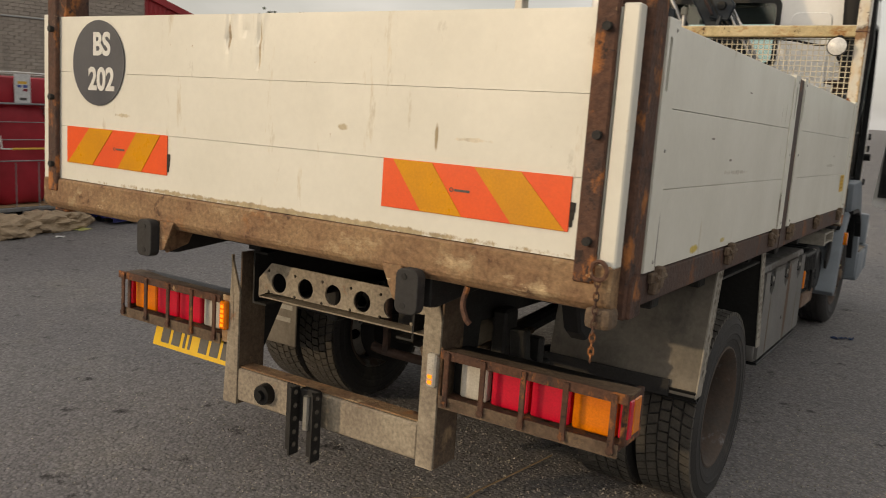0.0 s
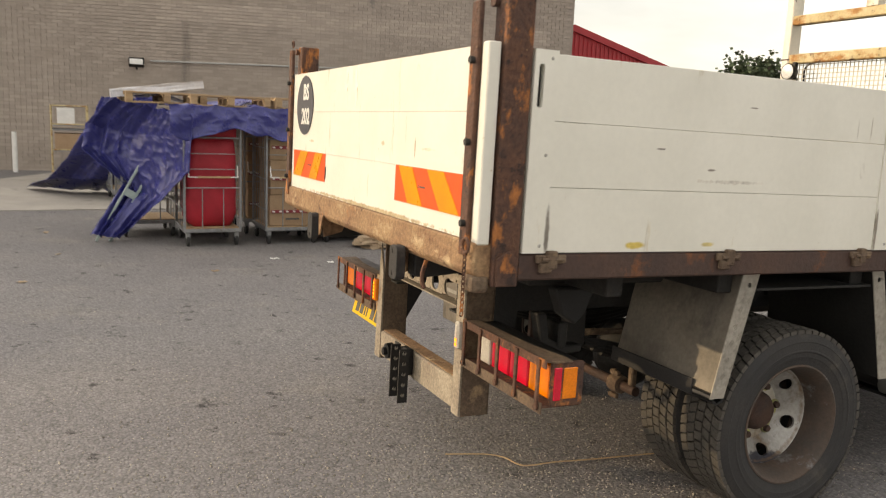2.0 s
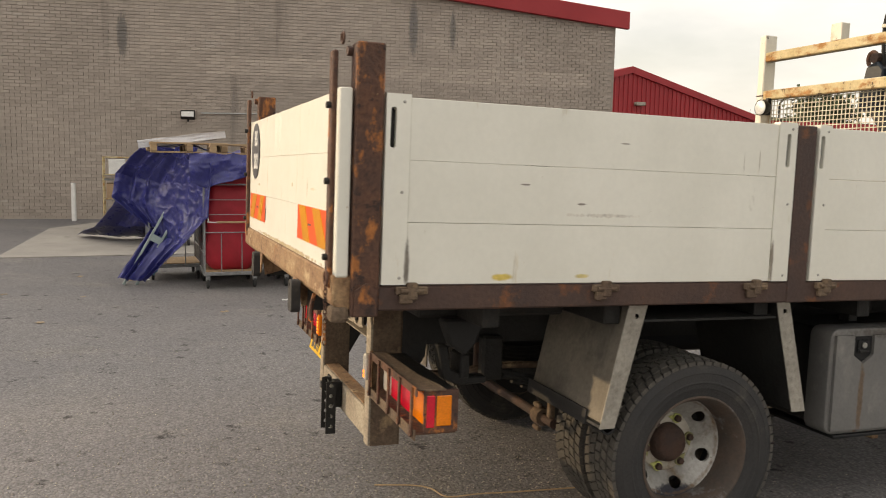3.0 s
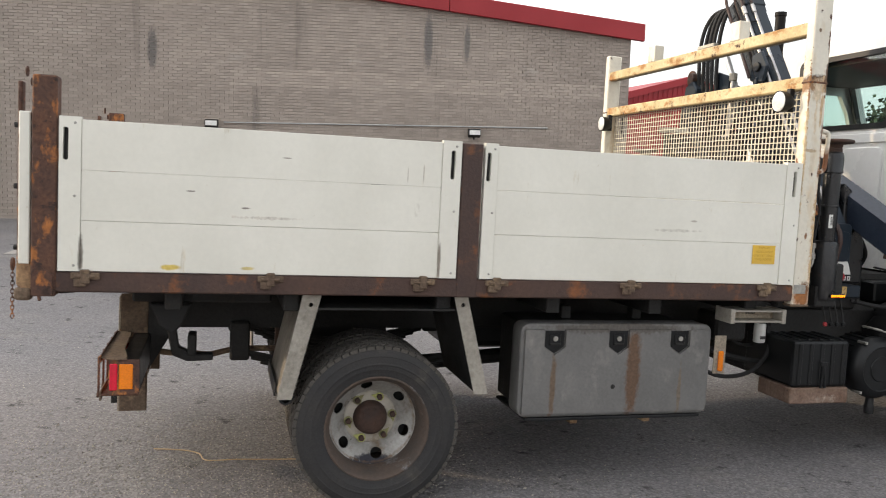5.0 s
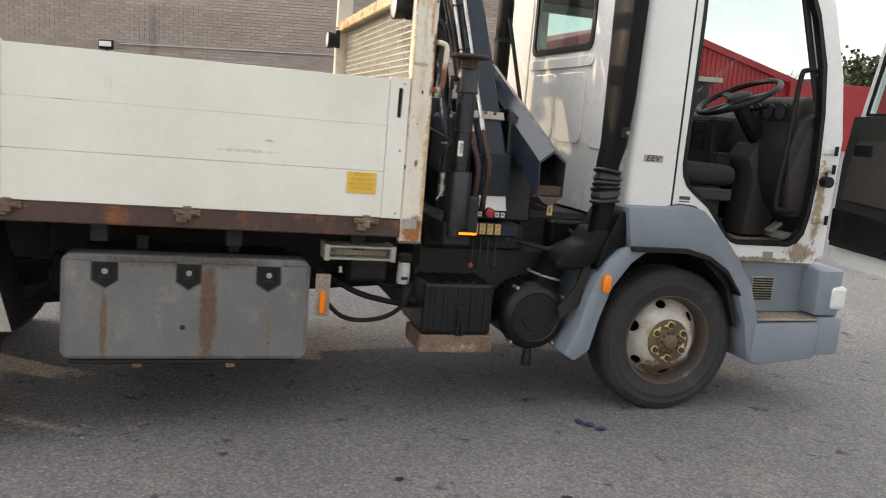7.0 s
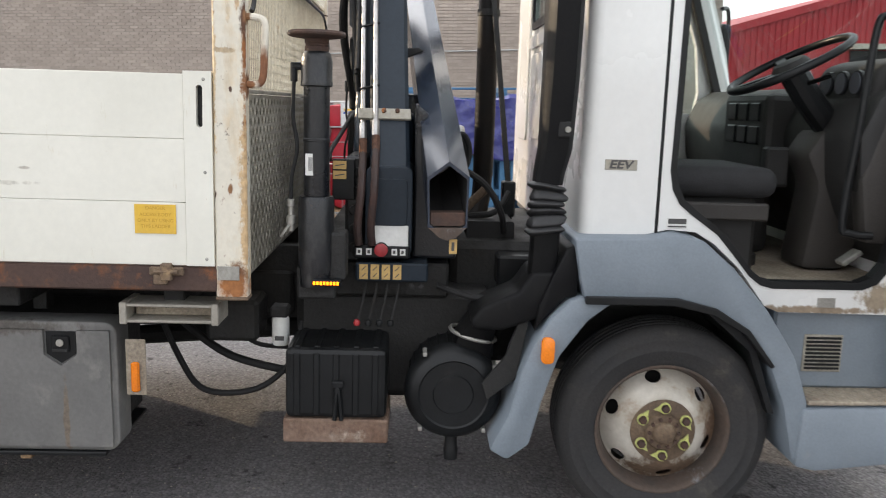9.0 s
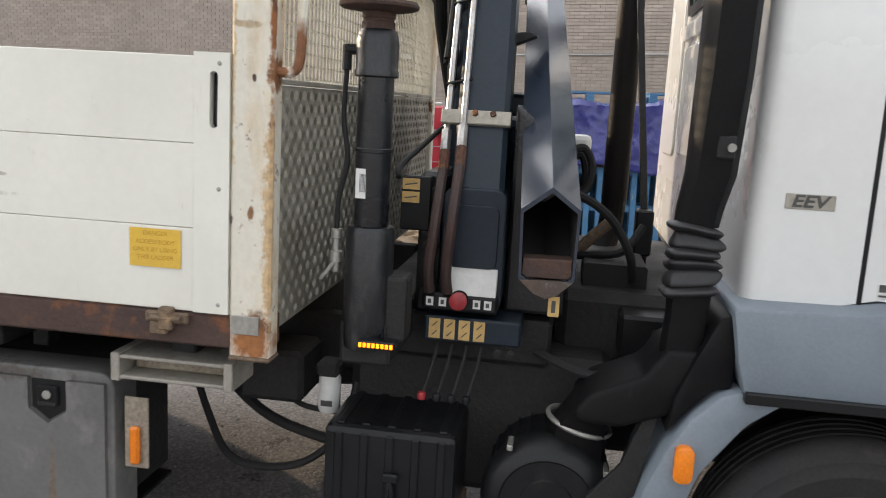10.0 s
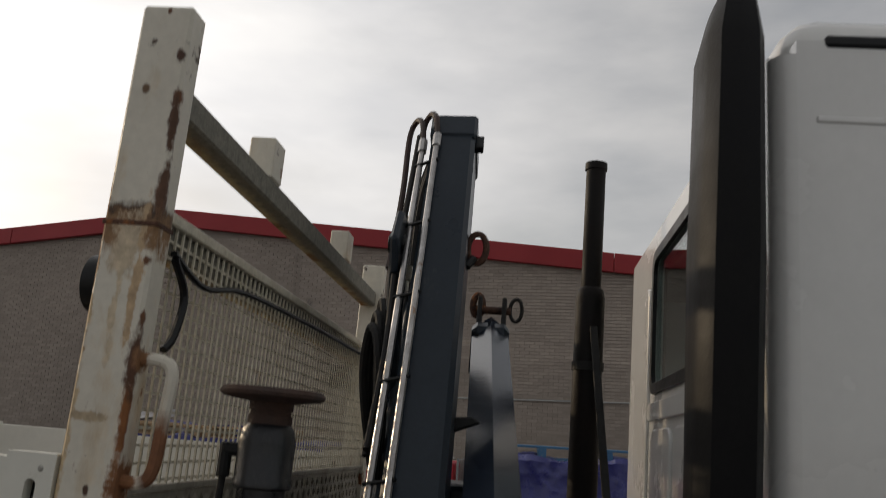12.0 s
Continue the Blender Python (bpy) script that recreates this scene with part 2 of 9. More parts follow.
def surface(name, c1, c2, rough=(0.5, 0.75), metal=0.0, scale=5.0, fine=90.0, bump=0.15, grain=0.15, spots=(), coord="Object", stretch=(1, 1, 1), random_tint=0.0, coat=0.0, island=0.0, marks=(), spec=0.5):
    """Two tones mixed by cloudy noise, fine grain, and layers of spots: (colour, scale, start, end, stretch, rough, metal)."""
    m = bpy.data.materials.new(name)
    m.use_nodes = True
    nt = m.node_tree
    nd, lk = nt.nodes, nt.links
    bs = nd["Principled BSDF"]
    tc = nd.new("ShaderNodeTexCoord")

    def noise_of(sc, st=(1, 1, 1), detail=6.0, rough_=0.6):
        mp = nd.new("ShaderNodeMapping")
        mp.inputs["Scale"].default_value = st
        lk.new(tc.outputs[coord], mp.inputs["Vector"])
        n = nd.new("ShaderNodeTexNoise")
        n.inputs["Scale"].default_value, n.inputs["Detail"].default_value, n.inputs["Roughness"].default_value = sc, detail, rough_
        lk.new(mp.outputs["Vector"], n.inputs["Vector"])
        return n.outputs["Fac"]

    def ranged(sock, a, b, lo=0.0, hi=1.0):
        r = nd.new("ShaderNodeMapRange")
        r.inputs["From Min"].default_value, r.inputs["From Max"].default_value = a, b
        r.inputs["To Min"].default_value, r.inputs["To Max"].default_value = lo, hi
        lk.new(sock, r.inputs["Value"])
        return r.outputs["Result"]

    def mixed(fac, a, b, kind="MIX"):
        x = nd.new("ShaderNodeMixRGB")
        x.blend_type = kind
        for s, v in (("Fac", fac), ("Color1", a), ("Color2", b)):
            if isinstance(v, (int, float)):
                x.inputs[s].default_value = v
            elif isinstance(v, tuple):
                x.inputs[s].default_value = (*v, 1)
            else:
                lk.new(v, x.inputs[s])
        return x.outputs["Color"]

    big, small = noise_of(scale, stretch), noise_of(fine, (1, 1, 1), 4.0)
    col = mixed(ranged(big, 0.35, 0.65), c1, c2)
    tint = ranged(small, 0.3, 0.7, 1 - grain, 1 + grain)
    col = mixed(1.0, col, tint, "MULTIPLY")
    if random_tint:
        oi = nd.new("ShaderNodeObjectInfo")
        col = mixed(1.0, col, ranged(oi.outputs["Random"], 0, 1, 1 - random_tint, 1 + random_tint), "MULTIPLY")
    if island:
        ge = nd.new("ShaderNodeNewGeometry")
        col = mixed(1.0, col, ranged(ge.outputs["Random Per Island"], 0, 1, 1 - island, 1 + island), "MULTIPLY")
    rg = ranged(big, 0.3, 0.7, *rough)
    me_ = None
    height = small
    for colour, sc, a, b, st, ro, me in spots:
        msk = ranged(noise_of(sc, st, 8.0, 0.68), a, b)
        tone = mixed(1.0, colour, ranged(noise_of(sc * 4.3, st), 0.25, 0.75, 0.6, 1.4), "MULTIPLY")
        col = mixed(msk, col, tone)
        rg = mixed(msk, rg, (ro, ro, ro))
        if metal:
            me_ = mixed(msk, me_ if me_ else (metal, metal, metal), (me, me, me))
    for centre, half, colour, ragged in marks:       # stains, dent shade and other patches, each at a place of its own
        mp = nd.new("ShaderNodeMapping")
        mp.vector_type = "TEXTURE"
        mp.inputs["Location"].default_value, mp.inputs["Scale"].default_value = centre, half
        lk.new(tc.outputs["Object"], mp.inputs["Vector"])
        ln = nd.new("ShaderNodeVectorMath")
        ln.operation = "LENGTH"
        lk.new(mp.outputs["Vector"], ln.inputs[0])
        ad = nd.new("ShaderNodeMath")
        ad.operation = "MULTIPLY_ADD"
        lk.new(noise_of(30.0, (1, 1, 0.7), 9.0, 0.72), ad.inputs[0])
        ad.inputs[1].default_value = -ragged
        lk.new(ln.outputs["Value"], ad.inputs[2])
        msk = ranged(ad.outputs[0], 1.0 - 0.5 * ragged, 0.6 - 0.5 * ragged)
        tone = mixed(1.0, colour, ranged(small, 0.25, 0.75, 0.7, 1.3), "MULTIPLY")
        col = mixed(msk, col, tone)
        rg = mixed(msk, rg, (0.8, 0.8, 0.8))
    bs.inputs["Metallic"].default_value = metal
    if me_:
        lk.new(me_, bs.inputs["Metallic"])
    lk.new(col, bs.inputs["Base Color"])
    lk.new(rg, bs.inputs["Roughness"])
    bs.inputs["Coat Weight"].default_value = coat
    bs.inputs["Specular IOR Level"].default_value = spec
    if bump:
        bp = nd.new("ShaderNodeBump")
        bp.inputs["Strength"].default_value, bp.inputs["Distance"].default_value = bump, 0.01
        add = nd.new("ShaderNodeMath")
        add.operation = "ADD"
        lk.new(small, add.inputs[0])
        lk.new(big, add.inputs[1])
        lk.new(add.outputs[0], bp.inputs["Height"])
        lk.new(bp.outputs["Normal"], bs.inputs["Normal"])
    return m


def glow(name, colour, strength):
    m = bpy.data.materials.new(name)
    m.use_nodes = True
    bs = m.node_tree.nodes["Principled BSDF"]
    bs.inputs["Base Color"].default_value = (*colour, 1)
    bs.inputs["Emission Color"].default_value = (*colour, 1)
    bs.inputs["Emission Strength"].default_value = strength
    return m


RUST, RUST_D, RUST_L = (0.20, 0.075, 0.028), (0.055, 0.026, 0.017), (0.42, 0.25, 0.12)
M = {}
BOARD_MARKS = [((0, 0.543, 1.140), (0.05, 0.045, 0.014), (0.62, 0.47, 0.12), 1.2), ((0, 0.852, 1.142), (0.05, 0.03, 0.010), (0.60, 0.50, 0.22), 1.2),
               ((0, 0.195, 1.18), (0.05, 0.012, 0.09), (0.22, 0.20, 0.17), 1.2), ((0, 1.690, 1.20), (0.05, 0.008, 0.10), (0.24, 0.21, 0.17), 1.2),
               ((0, 0.93, 1.358), (0.05, 0.15, 0.008), (0.60, 0.57, 0.50), 3.4), ((0, 2.88, 1.372), (0.05, 0.13, 0.008), (0.60, 0.58, 0.51), 3.4),
               ((0, 0.613, 1.459), (0.05, 0.020, 0.004), (0.22, 0.20, 0.17), 1.8), ((0, 0.837, 1.397), (0.05, 0.022, 0.005), (0.26, 0.23, 0.19), 1.8),
               ((0, 1.003, 1.617), (0.05, 0.022, 0.003), (0.26, 0.23, 0.19), 1.8), ((0, 1.602, 1.58), (0.05, 0.003, 0.05), (0.40, 0.36, 0.29), 1.6),
               # marks at x -1.335 and -1.20 paint the shade into the tailboard's dents
               ((0, 1.53, 1.575), (0.05, 0.002, 0.04), (0.40, 0.37, 0.31), 1.6), ((-1.335, -0.03, 1.67), (0.008, 0.05, 0.05), (0.42, 0.34, 0.24), 1.2), ((-1.20, -0.03, 1.64), (0.006, 0.05, 0.08), (0.46, 0.38, 0.27), 1.2),
               ((-0.54, -0.03, 1.41), (0.007, 0.05, 0.04), (0.36, 0.29, 0.18), 1.2), ((-0.43, -0.03, 1.412), (0.055, 0.05, 0.006), (0.60, 0.55, 0.44), 3.0), ((-1.86, -0.03, 1.40), (0.05, 0.05, 0.007), (0.54, 0.48, 0.35), 3.0), ((-0.86, -0.03, 1.42), (0.02, 0.05, 0.010), (0.46, 0.40, 0.28), 2.6), ((-1.0, -0.03, 1.155), (0.9, 0.05, 0.010), (0.40, 0.32, 0.20), 3.2), ((0, 2.97, 1.42), (0.05, 0.02, 0.006), (0.45, 0.42, 0.36), 1.8)]
M["board"] = surface("cream_painted_aluminium", (0.735, 0.722, 0.648), (0.675, 0.662, 0.588), (0.32, 0.5), scale=2.5, fine=40, bump=0.03, grain=0.03,
                     spots=[((0.42, 0.39, 0.32), 9, 0.66, 0.80, (1, 1, 0.5), 0.6, 0), ((0.20, 0.17, 0.13), 26, 0.72, 0.78, (1, 1, 1), 0.6, 0), ((0.38, 0.26, 0.13), 38, 0.69, 0.76, (1, 1, 0.7), 0.6, 0), ((0.52, 0.45, 0.32), 11, 0.63, 0.74, (1, 1, 0.22), 0.6, 0), ((0.30, 0.25, 0.18), 70, 0.735, 0.77, (1, 1, 1), 0.6, 0)], marks=BOARD_MARKS)
M["rail"] = surface("brown_rusty_rail", (0.046, 0.025, 0.020), (0.076, 0.042, 0.031), (0.6, 0.8), scale=4, fine=70, bump=0.3,
                    spots=[(RUST, 6, 0.56, 0.68, (1, 1, 1), 0.85, 0), ((0.30, 0.24, 0.18), 8, 0.68, 0.76, (1, 1, 1), 0.8, 0)])
M["rust"] = surface("rusted_steel", (0.062, 0.030, 0.021), (0.108, 0.050, 0.030), (0.7, 0.9), scale=5, fine=60, bump=0.6, grain=0.35,
                    spots=[((0.34, 0.125, 0.036), 12.0, 0.545, 0.62, (1, 1, 0.6), 0.85, 0), ((0.032, 0.017, 0.013), 15, 0.555, 0.62, (1, 1, 1), 0.8, 0), ((0.40, 0.27, 0.15), 17, 0.655, 0.69, (1, 1, 0.7), 0.85, 0)])
M["sandrust"] = surface("sandy_rusted_beam", (0.30, 0.19, 0.10), (0.20, 0.11, 0.06), (0.75, 0.92), scale=6, fine=70, bump=0.5, grain=0.3,
                        spots=[((0.47, 0.35, 0.21), 7, 0.55, 0.66, (1, 1, 1.6), 0.9, 0), (RUST_D, 12, 0.58, 0.68, (1, 1, 1), 0.85, 0), ((0.36, 0.16, 0.06), 5, 0.58, 0.70, (1, 1, 1), 0.9, 0), ((0.58, 0.45, 0.28), 15, 0.655, 0.70, (0.5, 1, 1.4), 0.9, 0)])
M["dirtsteel"] = surface("muddy_galvanised_steel", (0.34, 0.29, 0.22), (0.24, 0.20, 0.155), (0.6, 0.85), scale=6, fine=80, bump=0.4, grain=0.3,
                         spots=[(RUST, 10, 0.62, 0.72, (1, 1, 1), 0.9, 0)])
M["galv"] = surface("galvanised_treadplate", (0.40, 0.375, 0.315), (0.28, 0.26, 0.212), (0.42, 0.62), metal=0.15, scale=5, fine=60, bump=0.15,
                    spots=[((0.16, 0.14, 0.11), 5, 0.55, 0.75, (1, 1, 0.6), 0.8, 0)])
SCABS = []
scab = random.Random(23)
for k in range(16):                              # rust scabs along the posts' edges
    r_ = scab.uniform(0.005, 0.013)
    SCABS.append(((0.0, scab.choice((3.570, 3.660, 3.664, 3.62)) + scab.uniform(-0.008, 0.008), 1.12 + 1.42 * k / 15 + scab.uniform(-0.04, 0.04)), (0.02, r_, r_ * scab.uniform(0.9, 2.4)), scab.choice(((0.075, 0.038, 0.024), (0.15, 0.065, 0.03), (0.22, 0.11, 0.05))), 2.4))
M["whiterust"] = surface("white_paint_rusting", (0.70, 0.66, 0.56), (0.62, 0.58, 0.49), (0.4, 0.6), scale=3, fine=50, bump=0.1, grain=0.05,
                         spots=[((0.55, 0.40, 0.22), 5, 0.53, 0.72, (1, 1, 0.4), 0.8, 0), (RUST, 9, 0.61, 0.66, (1, 1, 0.6), 0.9, 0), (RUST_D, 11, 0.62, 0.68, (1, 1, 1), 0.9, 0)],
                         marks=SCABS + [((0.0, 3.670, 1.80), (0.018, 0.016, 0.10), (0.26, 0.10, 0.035), 2.0), ((-0.03, 3.722, 1.74), (0.05, 0.03, 0.085), (0.20, 0.085, 0.04), 0.8),
                                ((0.0, 3.668, 1.38), (0.014, 0.013, 0.42), (0.30, 0.14, 0.055), 2.6), ((0.0, 3.668, 1.30), (0.022, 0.026, 0.34), (0.52, 0.36, 0.20), 3.0), ((0.0, 3.64, 1.09), (0.02, 0.035, 0.05), (0.16, 0.075, 0.035), 2.4), ((0.0, 3.62, 2.150), (0.12, 0.12, 0.036), (0.055, 0.033, 0.024), 1.8), ((0.0, 3.670, 1.90), (0.026, 0.022, 0.07), (0.10, 0.045, 0.025), 2.2), ((0.0, 3.668, 2.20), (0.02, 0.016, 0.09), (0.12, 0.06, 0.035), 2.4), ((-0.02, 3.672, 1.695), (0.05, 0.020, 0.05), (0.22, 0.095, 0.04), 2.6), ((-0.02, 3.672, 1.905), (0.04, 0.014, 0.03), (0.26, 0.13, 0.06), 2.6), ((-0.03, 3.62, 1.05), (0.09, 0.07, 0.06), (0.30, 0.12, 0.04), 1.3), ((-0.03, 3.62, 2.125), (0.10, 0.10, 0.055), (0.26, 0.15, 0.075), 2.2), ((0.0, 3.664, 2.33), (0.016, 0.012, 0.07), (0.10, 0.05, 0.03), 3.0), ((0.0, 3.62, 2.10), (0.02, 0.035, 0.07), (0.56, 0.46, 0.33), 3.2), ((0.0, 3.567, 2.05), (0.010, 0.007, 0.20), (0.24, 0.12, 0.05), 5.0), ((0.0, 3.60, 2.40), (0.02, 0.010, 0.012), (0.16, 0.10, 0.06), 1.5),
                                ((0.0, 3.568, 1.75), (0.02, 0.010, 0.30), (0.55, 0.42, 0.26), 4.0), ((0.0, 3.615, 2.02), (0.012, 0.008, 0.16), (0.58, 0.48, 0.34), 4.5), ((0.0, 3.645, 2.04), (0.012, 0.010, 0.13), (0.50, 0.36, 0.22), 4.0), ((0.0, 3.60, 1.80), (0.012, 0.045, 0.010), (0.42, 0.33, 0.22), 4.0)])
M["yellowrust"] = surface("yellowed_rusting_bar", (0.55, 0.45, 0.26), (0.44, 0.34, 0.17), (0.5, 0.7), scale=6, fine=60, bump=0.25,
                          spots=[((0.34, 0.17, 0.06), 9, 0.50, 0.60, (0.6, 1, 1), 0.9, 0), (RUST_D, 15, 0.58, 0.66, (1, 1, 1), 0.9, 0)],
                          # bars turn darker and greyer on the half facing the cab
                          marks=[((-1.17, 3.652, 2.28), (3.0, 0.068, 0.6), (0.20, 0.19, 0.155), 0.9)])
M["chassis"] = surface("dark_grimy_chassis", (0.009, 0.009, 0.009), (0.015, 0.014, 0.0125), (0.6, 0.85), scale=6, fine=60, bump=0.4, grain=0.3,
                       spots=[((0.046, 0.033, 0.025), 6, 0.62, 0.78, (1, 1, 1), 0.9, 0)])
M["black"] = surface("black_plastic", (0.006, 0.0065, 0.007), (0.010, 0.011, 0.012), (0.34, 0.5), scale=8, fine=120, bump=0.10, spec=0.3, spots=[((0.06, 0.056, 0.05), 5, 0.64, 0.9, (1, 1, 1), 0.8, 0)])
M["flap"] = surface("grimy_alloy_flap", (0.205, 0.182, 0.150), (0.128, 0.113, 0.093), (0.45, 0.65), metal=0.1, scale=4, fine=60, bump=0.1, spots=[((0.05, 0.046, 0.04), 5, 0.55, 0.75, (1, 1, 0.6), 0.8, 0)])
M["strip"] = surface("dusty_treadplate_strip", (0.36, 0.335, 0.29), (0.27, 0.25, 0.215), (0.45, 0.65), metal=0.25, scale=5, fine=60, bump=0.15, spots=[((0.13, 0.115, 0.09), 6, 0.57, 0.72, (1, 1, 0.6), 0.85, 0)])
M["sticker_o"] = surface("faded_orange_label", (0.56, 0.37, 0.13), (0.46, 0.30, 0.11), (0.45, 0.6), scale=14, fine=90, bump=0.01, grain=0.1)
M["legblack"] = surface("dusty_black_ram", (0.006, 0.007, 0.009), (0.010, 0.011, 0.013), (0.22, 0.42), scale=6, fine=90, bump=0.15, spots=[((0.065, 0.060, 0.056), 7, 0.57, 0.80, (1, 1, 0.45), 0.75, 0), ((0.045, 0.030, 0.024), 14, 0.62, 0.72, (1, 1, 1), 0.8, 0)])
M["bellows"] = surface("grey_black_rubber", (0.012, 0.012, 0.013), (0.020, 0.020, 0.021), (0.42, 0.6), scale=9, fine=90, bump=0.06, spots=[((0.05, 0.048, 0.045), 9, 0.58, 0.80, (1, 1, 1), 0.6, 0)])
M["softhose"] = surface("matt_black_hose", (0.008, 0.008, 0.0085), (0.013, 0.0125, 0.0125), (0.7, 0.85), scale=9, fine=90, bump=0.08)
M["wirecream"] = surface("cream_coated_wire", (0.62, 0.58, 0.47), (0.52, 0.47, 0.36), (0.4, 0.6), scale=9, fine=80, bump=0.05, spots=[((0.30, 0.16, 0.07), 6, 0.62, 0.72, (1, 1, 1), 0.85, 0)])
M["rubber"] = surface("tyre_rubber", (0.019, 0.019, 0.020), (0.033, 0.031, 0.030), (0.72, 0.9), scale=7, fine=110, bump=0.2, grain=0.2, spots=[((0.085, 0.076, 0.064), 6, 0.58, 0.8, (1, 1, 1), 0.95, 0)])
M["treadrubber"] = surface("dusty_tread_rubber", (0.050, 0.046, 0.041), (0.078, 0.070, 0.060), (0.8, 0.95), scale=9, fine=110, bump=0.2, grain=0.25)
M["hose"] = surface("oily_hose", (0.028, 0.018, 0.016), (0.060, 0.030, 0.024), (0.55, 0.75), scale=12, fine=90, bump=0.1)
M["crane"] = surface("dark_blue_crane_paint", (0.016, 0.024, 0.034), (0.022, 0.031, 0.042), (0.24, 0.4), scale=3, fine=60, bump=0.04, grain=0.08, spec=0.24,
                     spots=[((0.11, 0.11, 0.105), 5, 0.62, 0.85, (1, 1, 0.5), 0.7, 0)])
M["craneshine"] = surface("polished_blue_crane_paint", (0.020, 0.028, 0.043), (0.026, 0.034, 0.050), (0.12, 0.22), scale=3, fine=60, bump=0.02, grain=0.08, spec=0.6, spots=[((0.10, 0.10, 0.095), 6, 0.64, 0.85, (1, 1, 0.5), 0.6, 0)])
M["chrome"] = surface("bright_pipe", (0.48, 0.47, 0.46), (0.36, 0.35, 0.34), (0.3, 0.45), metal=1.0, scale=20, fine=90, bump=0.03, spots=[((0.25, 0.15, 0.08), 18, 0.62, 0.7, (1, 1, 1), 0.7, 0.3)])
M["cabwhite"] = surface("white_cab_paint", (0.76, 0.76, 0.74), (0.70, 0.70, 0.68), (0.2, 0.32), scale=1.5, fine=30, bump=0.01, grain=0.02, coat=0.4,
                        spots=[((0.50, 0.46, 0.39), 4, 0.66, 0.88, (1, 1, 0.5), 0.5, 0)],
                        marks=[((-0.12, 5.935, 1.30), (0.07, 0.035, 0.30), (0.36, 0.29, 0.19), 2.6), ((-0.12, 5.86, 1.03), (0.06, 0.11, 0.06), (0.30, 0.24, 0.17), 2.4), ((-0.12, 5.60, 0.985), (0.06, 0.30, 0.018), (0.26, 0.20, 0.14), 2.4), ((-0.12, 5.955, 1.44), (0.05, 0.02, 0.05), (0.06, 0.05, 0.045), 2.0)])
M["cabgrey"] = surface("blue_grey_plastic", (0.20, 0.235, 0.27), (0.165, 0.195, 0.225), (0.42, 0.58), scale=3, fine=120, bump=0.06, grain=0.06,
                       spots=[((0.30, 0.30, 0.29), 5, 0.62, 0.85, (1, 1, 0.6), 0.7, 0)])
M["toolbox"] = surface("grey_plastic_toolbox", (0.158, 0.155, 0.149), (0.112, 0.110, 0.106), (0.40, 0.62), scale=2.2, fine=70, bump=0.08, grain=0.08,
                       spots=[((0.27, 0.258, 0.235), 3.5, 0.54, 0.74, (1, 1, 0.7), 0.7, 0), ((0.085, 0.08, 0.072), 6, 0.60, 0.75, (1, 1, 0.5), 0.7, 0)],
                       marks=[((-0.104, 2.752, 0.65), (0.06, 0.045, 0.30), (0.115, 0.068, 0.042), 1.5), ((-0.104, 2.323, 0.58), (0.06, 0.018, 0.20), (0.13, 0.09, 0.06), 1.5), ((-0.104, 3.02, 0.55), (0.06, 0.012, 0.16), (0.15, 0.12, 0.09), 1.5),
                              # darker band along the top of the box
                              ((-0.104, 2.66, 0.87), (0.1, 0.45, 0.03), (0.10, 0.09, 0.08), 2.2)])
M["streak"] = surface("rust_streak", (0.135, 0.080, 0.050), (0.20, 0.14, 0.10), (0.6, 0.8), scale=9, fine=60, bump=0.05, stretch=(1, 1, 0.1))
M["rim"] = surface("worn_silver_wheel", (0.40, 0.39, 0.37), (0.29, 0.28, 0.26), (0.34, 0.52), metal=0.25, scale=6, fine=60, bump=0.12,
                   spots=[((0.15, 0.11, 0.075), 7, 0.54, 0.68, (1, 1, 1), 0.9, 0), ((0.05, 0.035, 0.028), 18, 0.62, 0.67, (1, 1, 1), 0.9, 0)], marks=[((-0.05, 0.0, -0.195), (0.1, 0.16, 0.028), (0.035, 0.035, 0.045), 2.0), ((-0.03, 0.0, 0.0), (0.012, 0.24, 0.24), (0.17, 0.10, 0.05), 1.2)])
M["rimfront"] = surface("stained_white_wheel", (0.53, 0.50, 0.445), (0.38, 0.34, 0.28), (0.3, 0.5), metal=0.1, scale=5, fine=60, bump=0.06, grain=0.06, spots=[((0.20, 0.13, 0.075), 6, 0.54, 0.70, (1, 1, 1), 0.85, 0), ((0.075, 0.042, 0.028), 24, 0.655, 0.69, (1, 1, 1), 0.9, 0)], marks=[((0.05, 0.03, -0.16), (0.2, 0.20, 0.085), (0.13, 0.085, 0.055), 1.6), ((0.05, 0.20, -0.02), (0.2, 0.05, 0.12), (0.15, 0.095, 0.06), 1.6)])
M["rimrust"] = surface("rusted_wheel_rim", (0.055, 0.044, 0.037), (0.090, 0.062, 0.047), (0.7, 0.9), scale=10, fine=70, bump=0.3, spots=[((0.16, 0.165, 0.17), 7, 0.6, 0.7, (1, 1, 1), 0.6, 0)])
M["traysteel"] = surface("chipped_rusty_tray", (0.20, 0.135, 0.10), (0.13, 0.075, 0.05), (0.7, 0.9), scale=6, fine=60, bump=0.4, grain=0.25, spots=[((0.33, 0.27, 0.22), 8, 0.55, 0.66, (1, 1, 1), 0.85, 0), ((0.05, 0.03, 0.022), 10, 0.60, 0.68, (1, 1, 1), 0.9, 0)])
M["hubplate"] = surface("rust_stained_hub", (0.085, 0.056, 0.036), (0.14, 0.095, 0.06), (0.65, 0.85), scale=11, fine=80, bump=0.35, grain=0.3, spots=[((0.24, 0.19, 0.13), 12, 0.60, 0.72, (1, 1, 1), 0.85, 0)])
M["hub"] = surface("rusted_hub", (0.042, 0.026, 0.021), (0.075, 0.040, 0.028), (0.75, 0.9), scale=14, fine=80, bump=0.4)
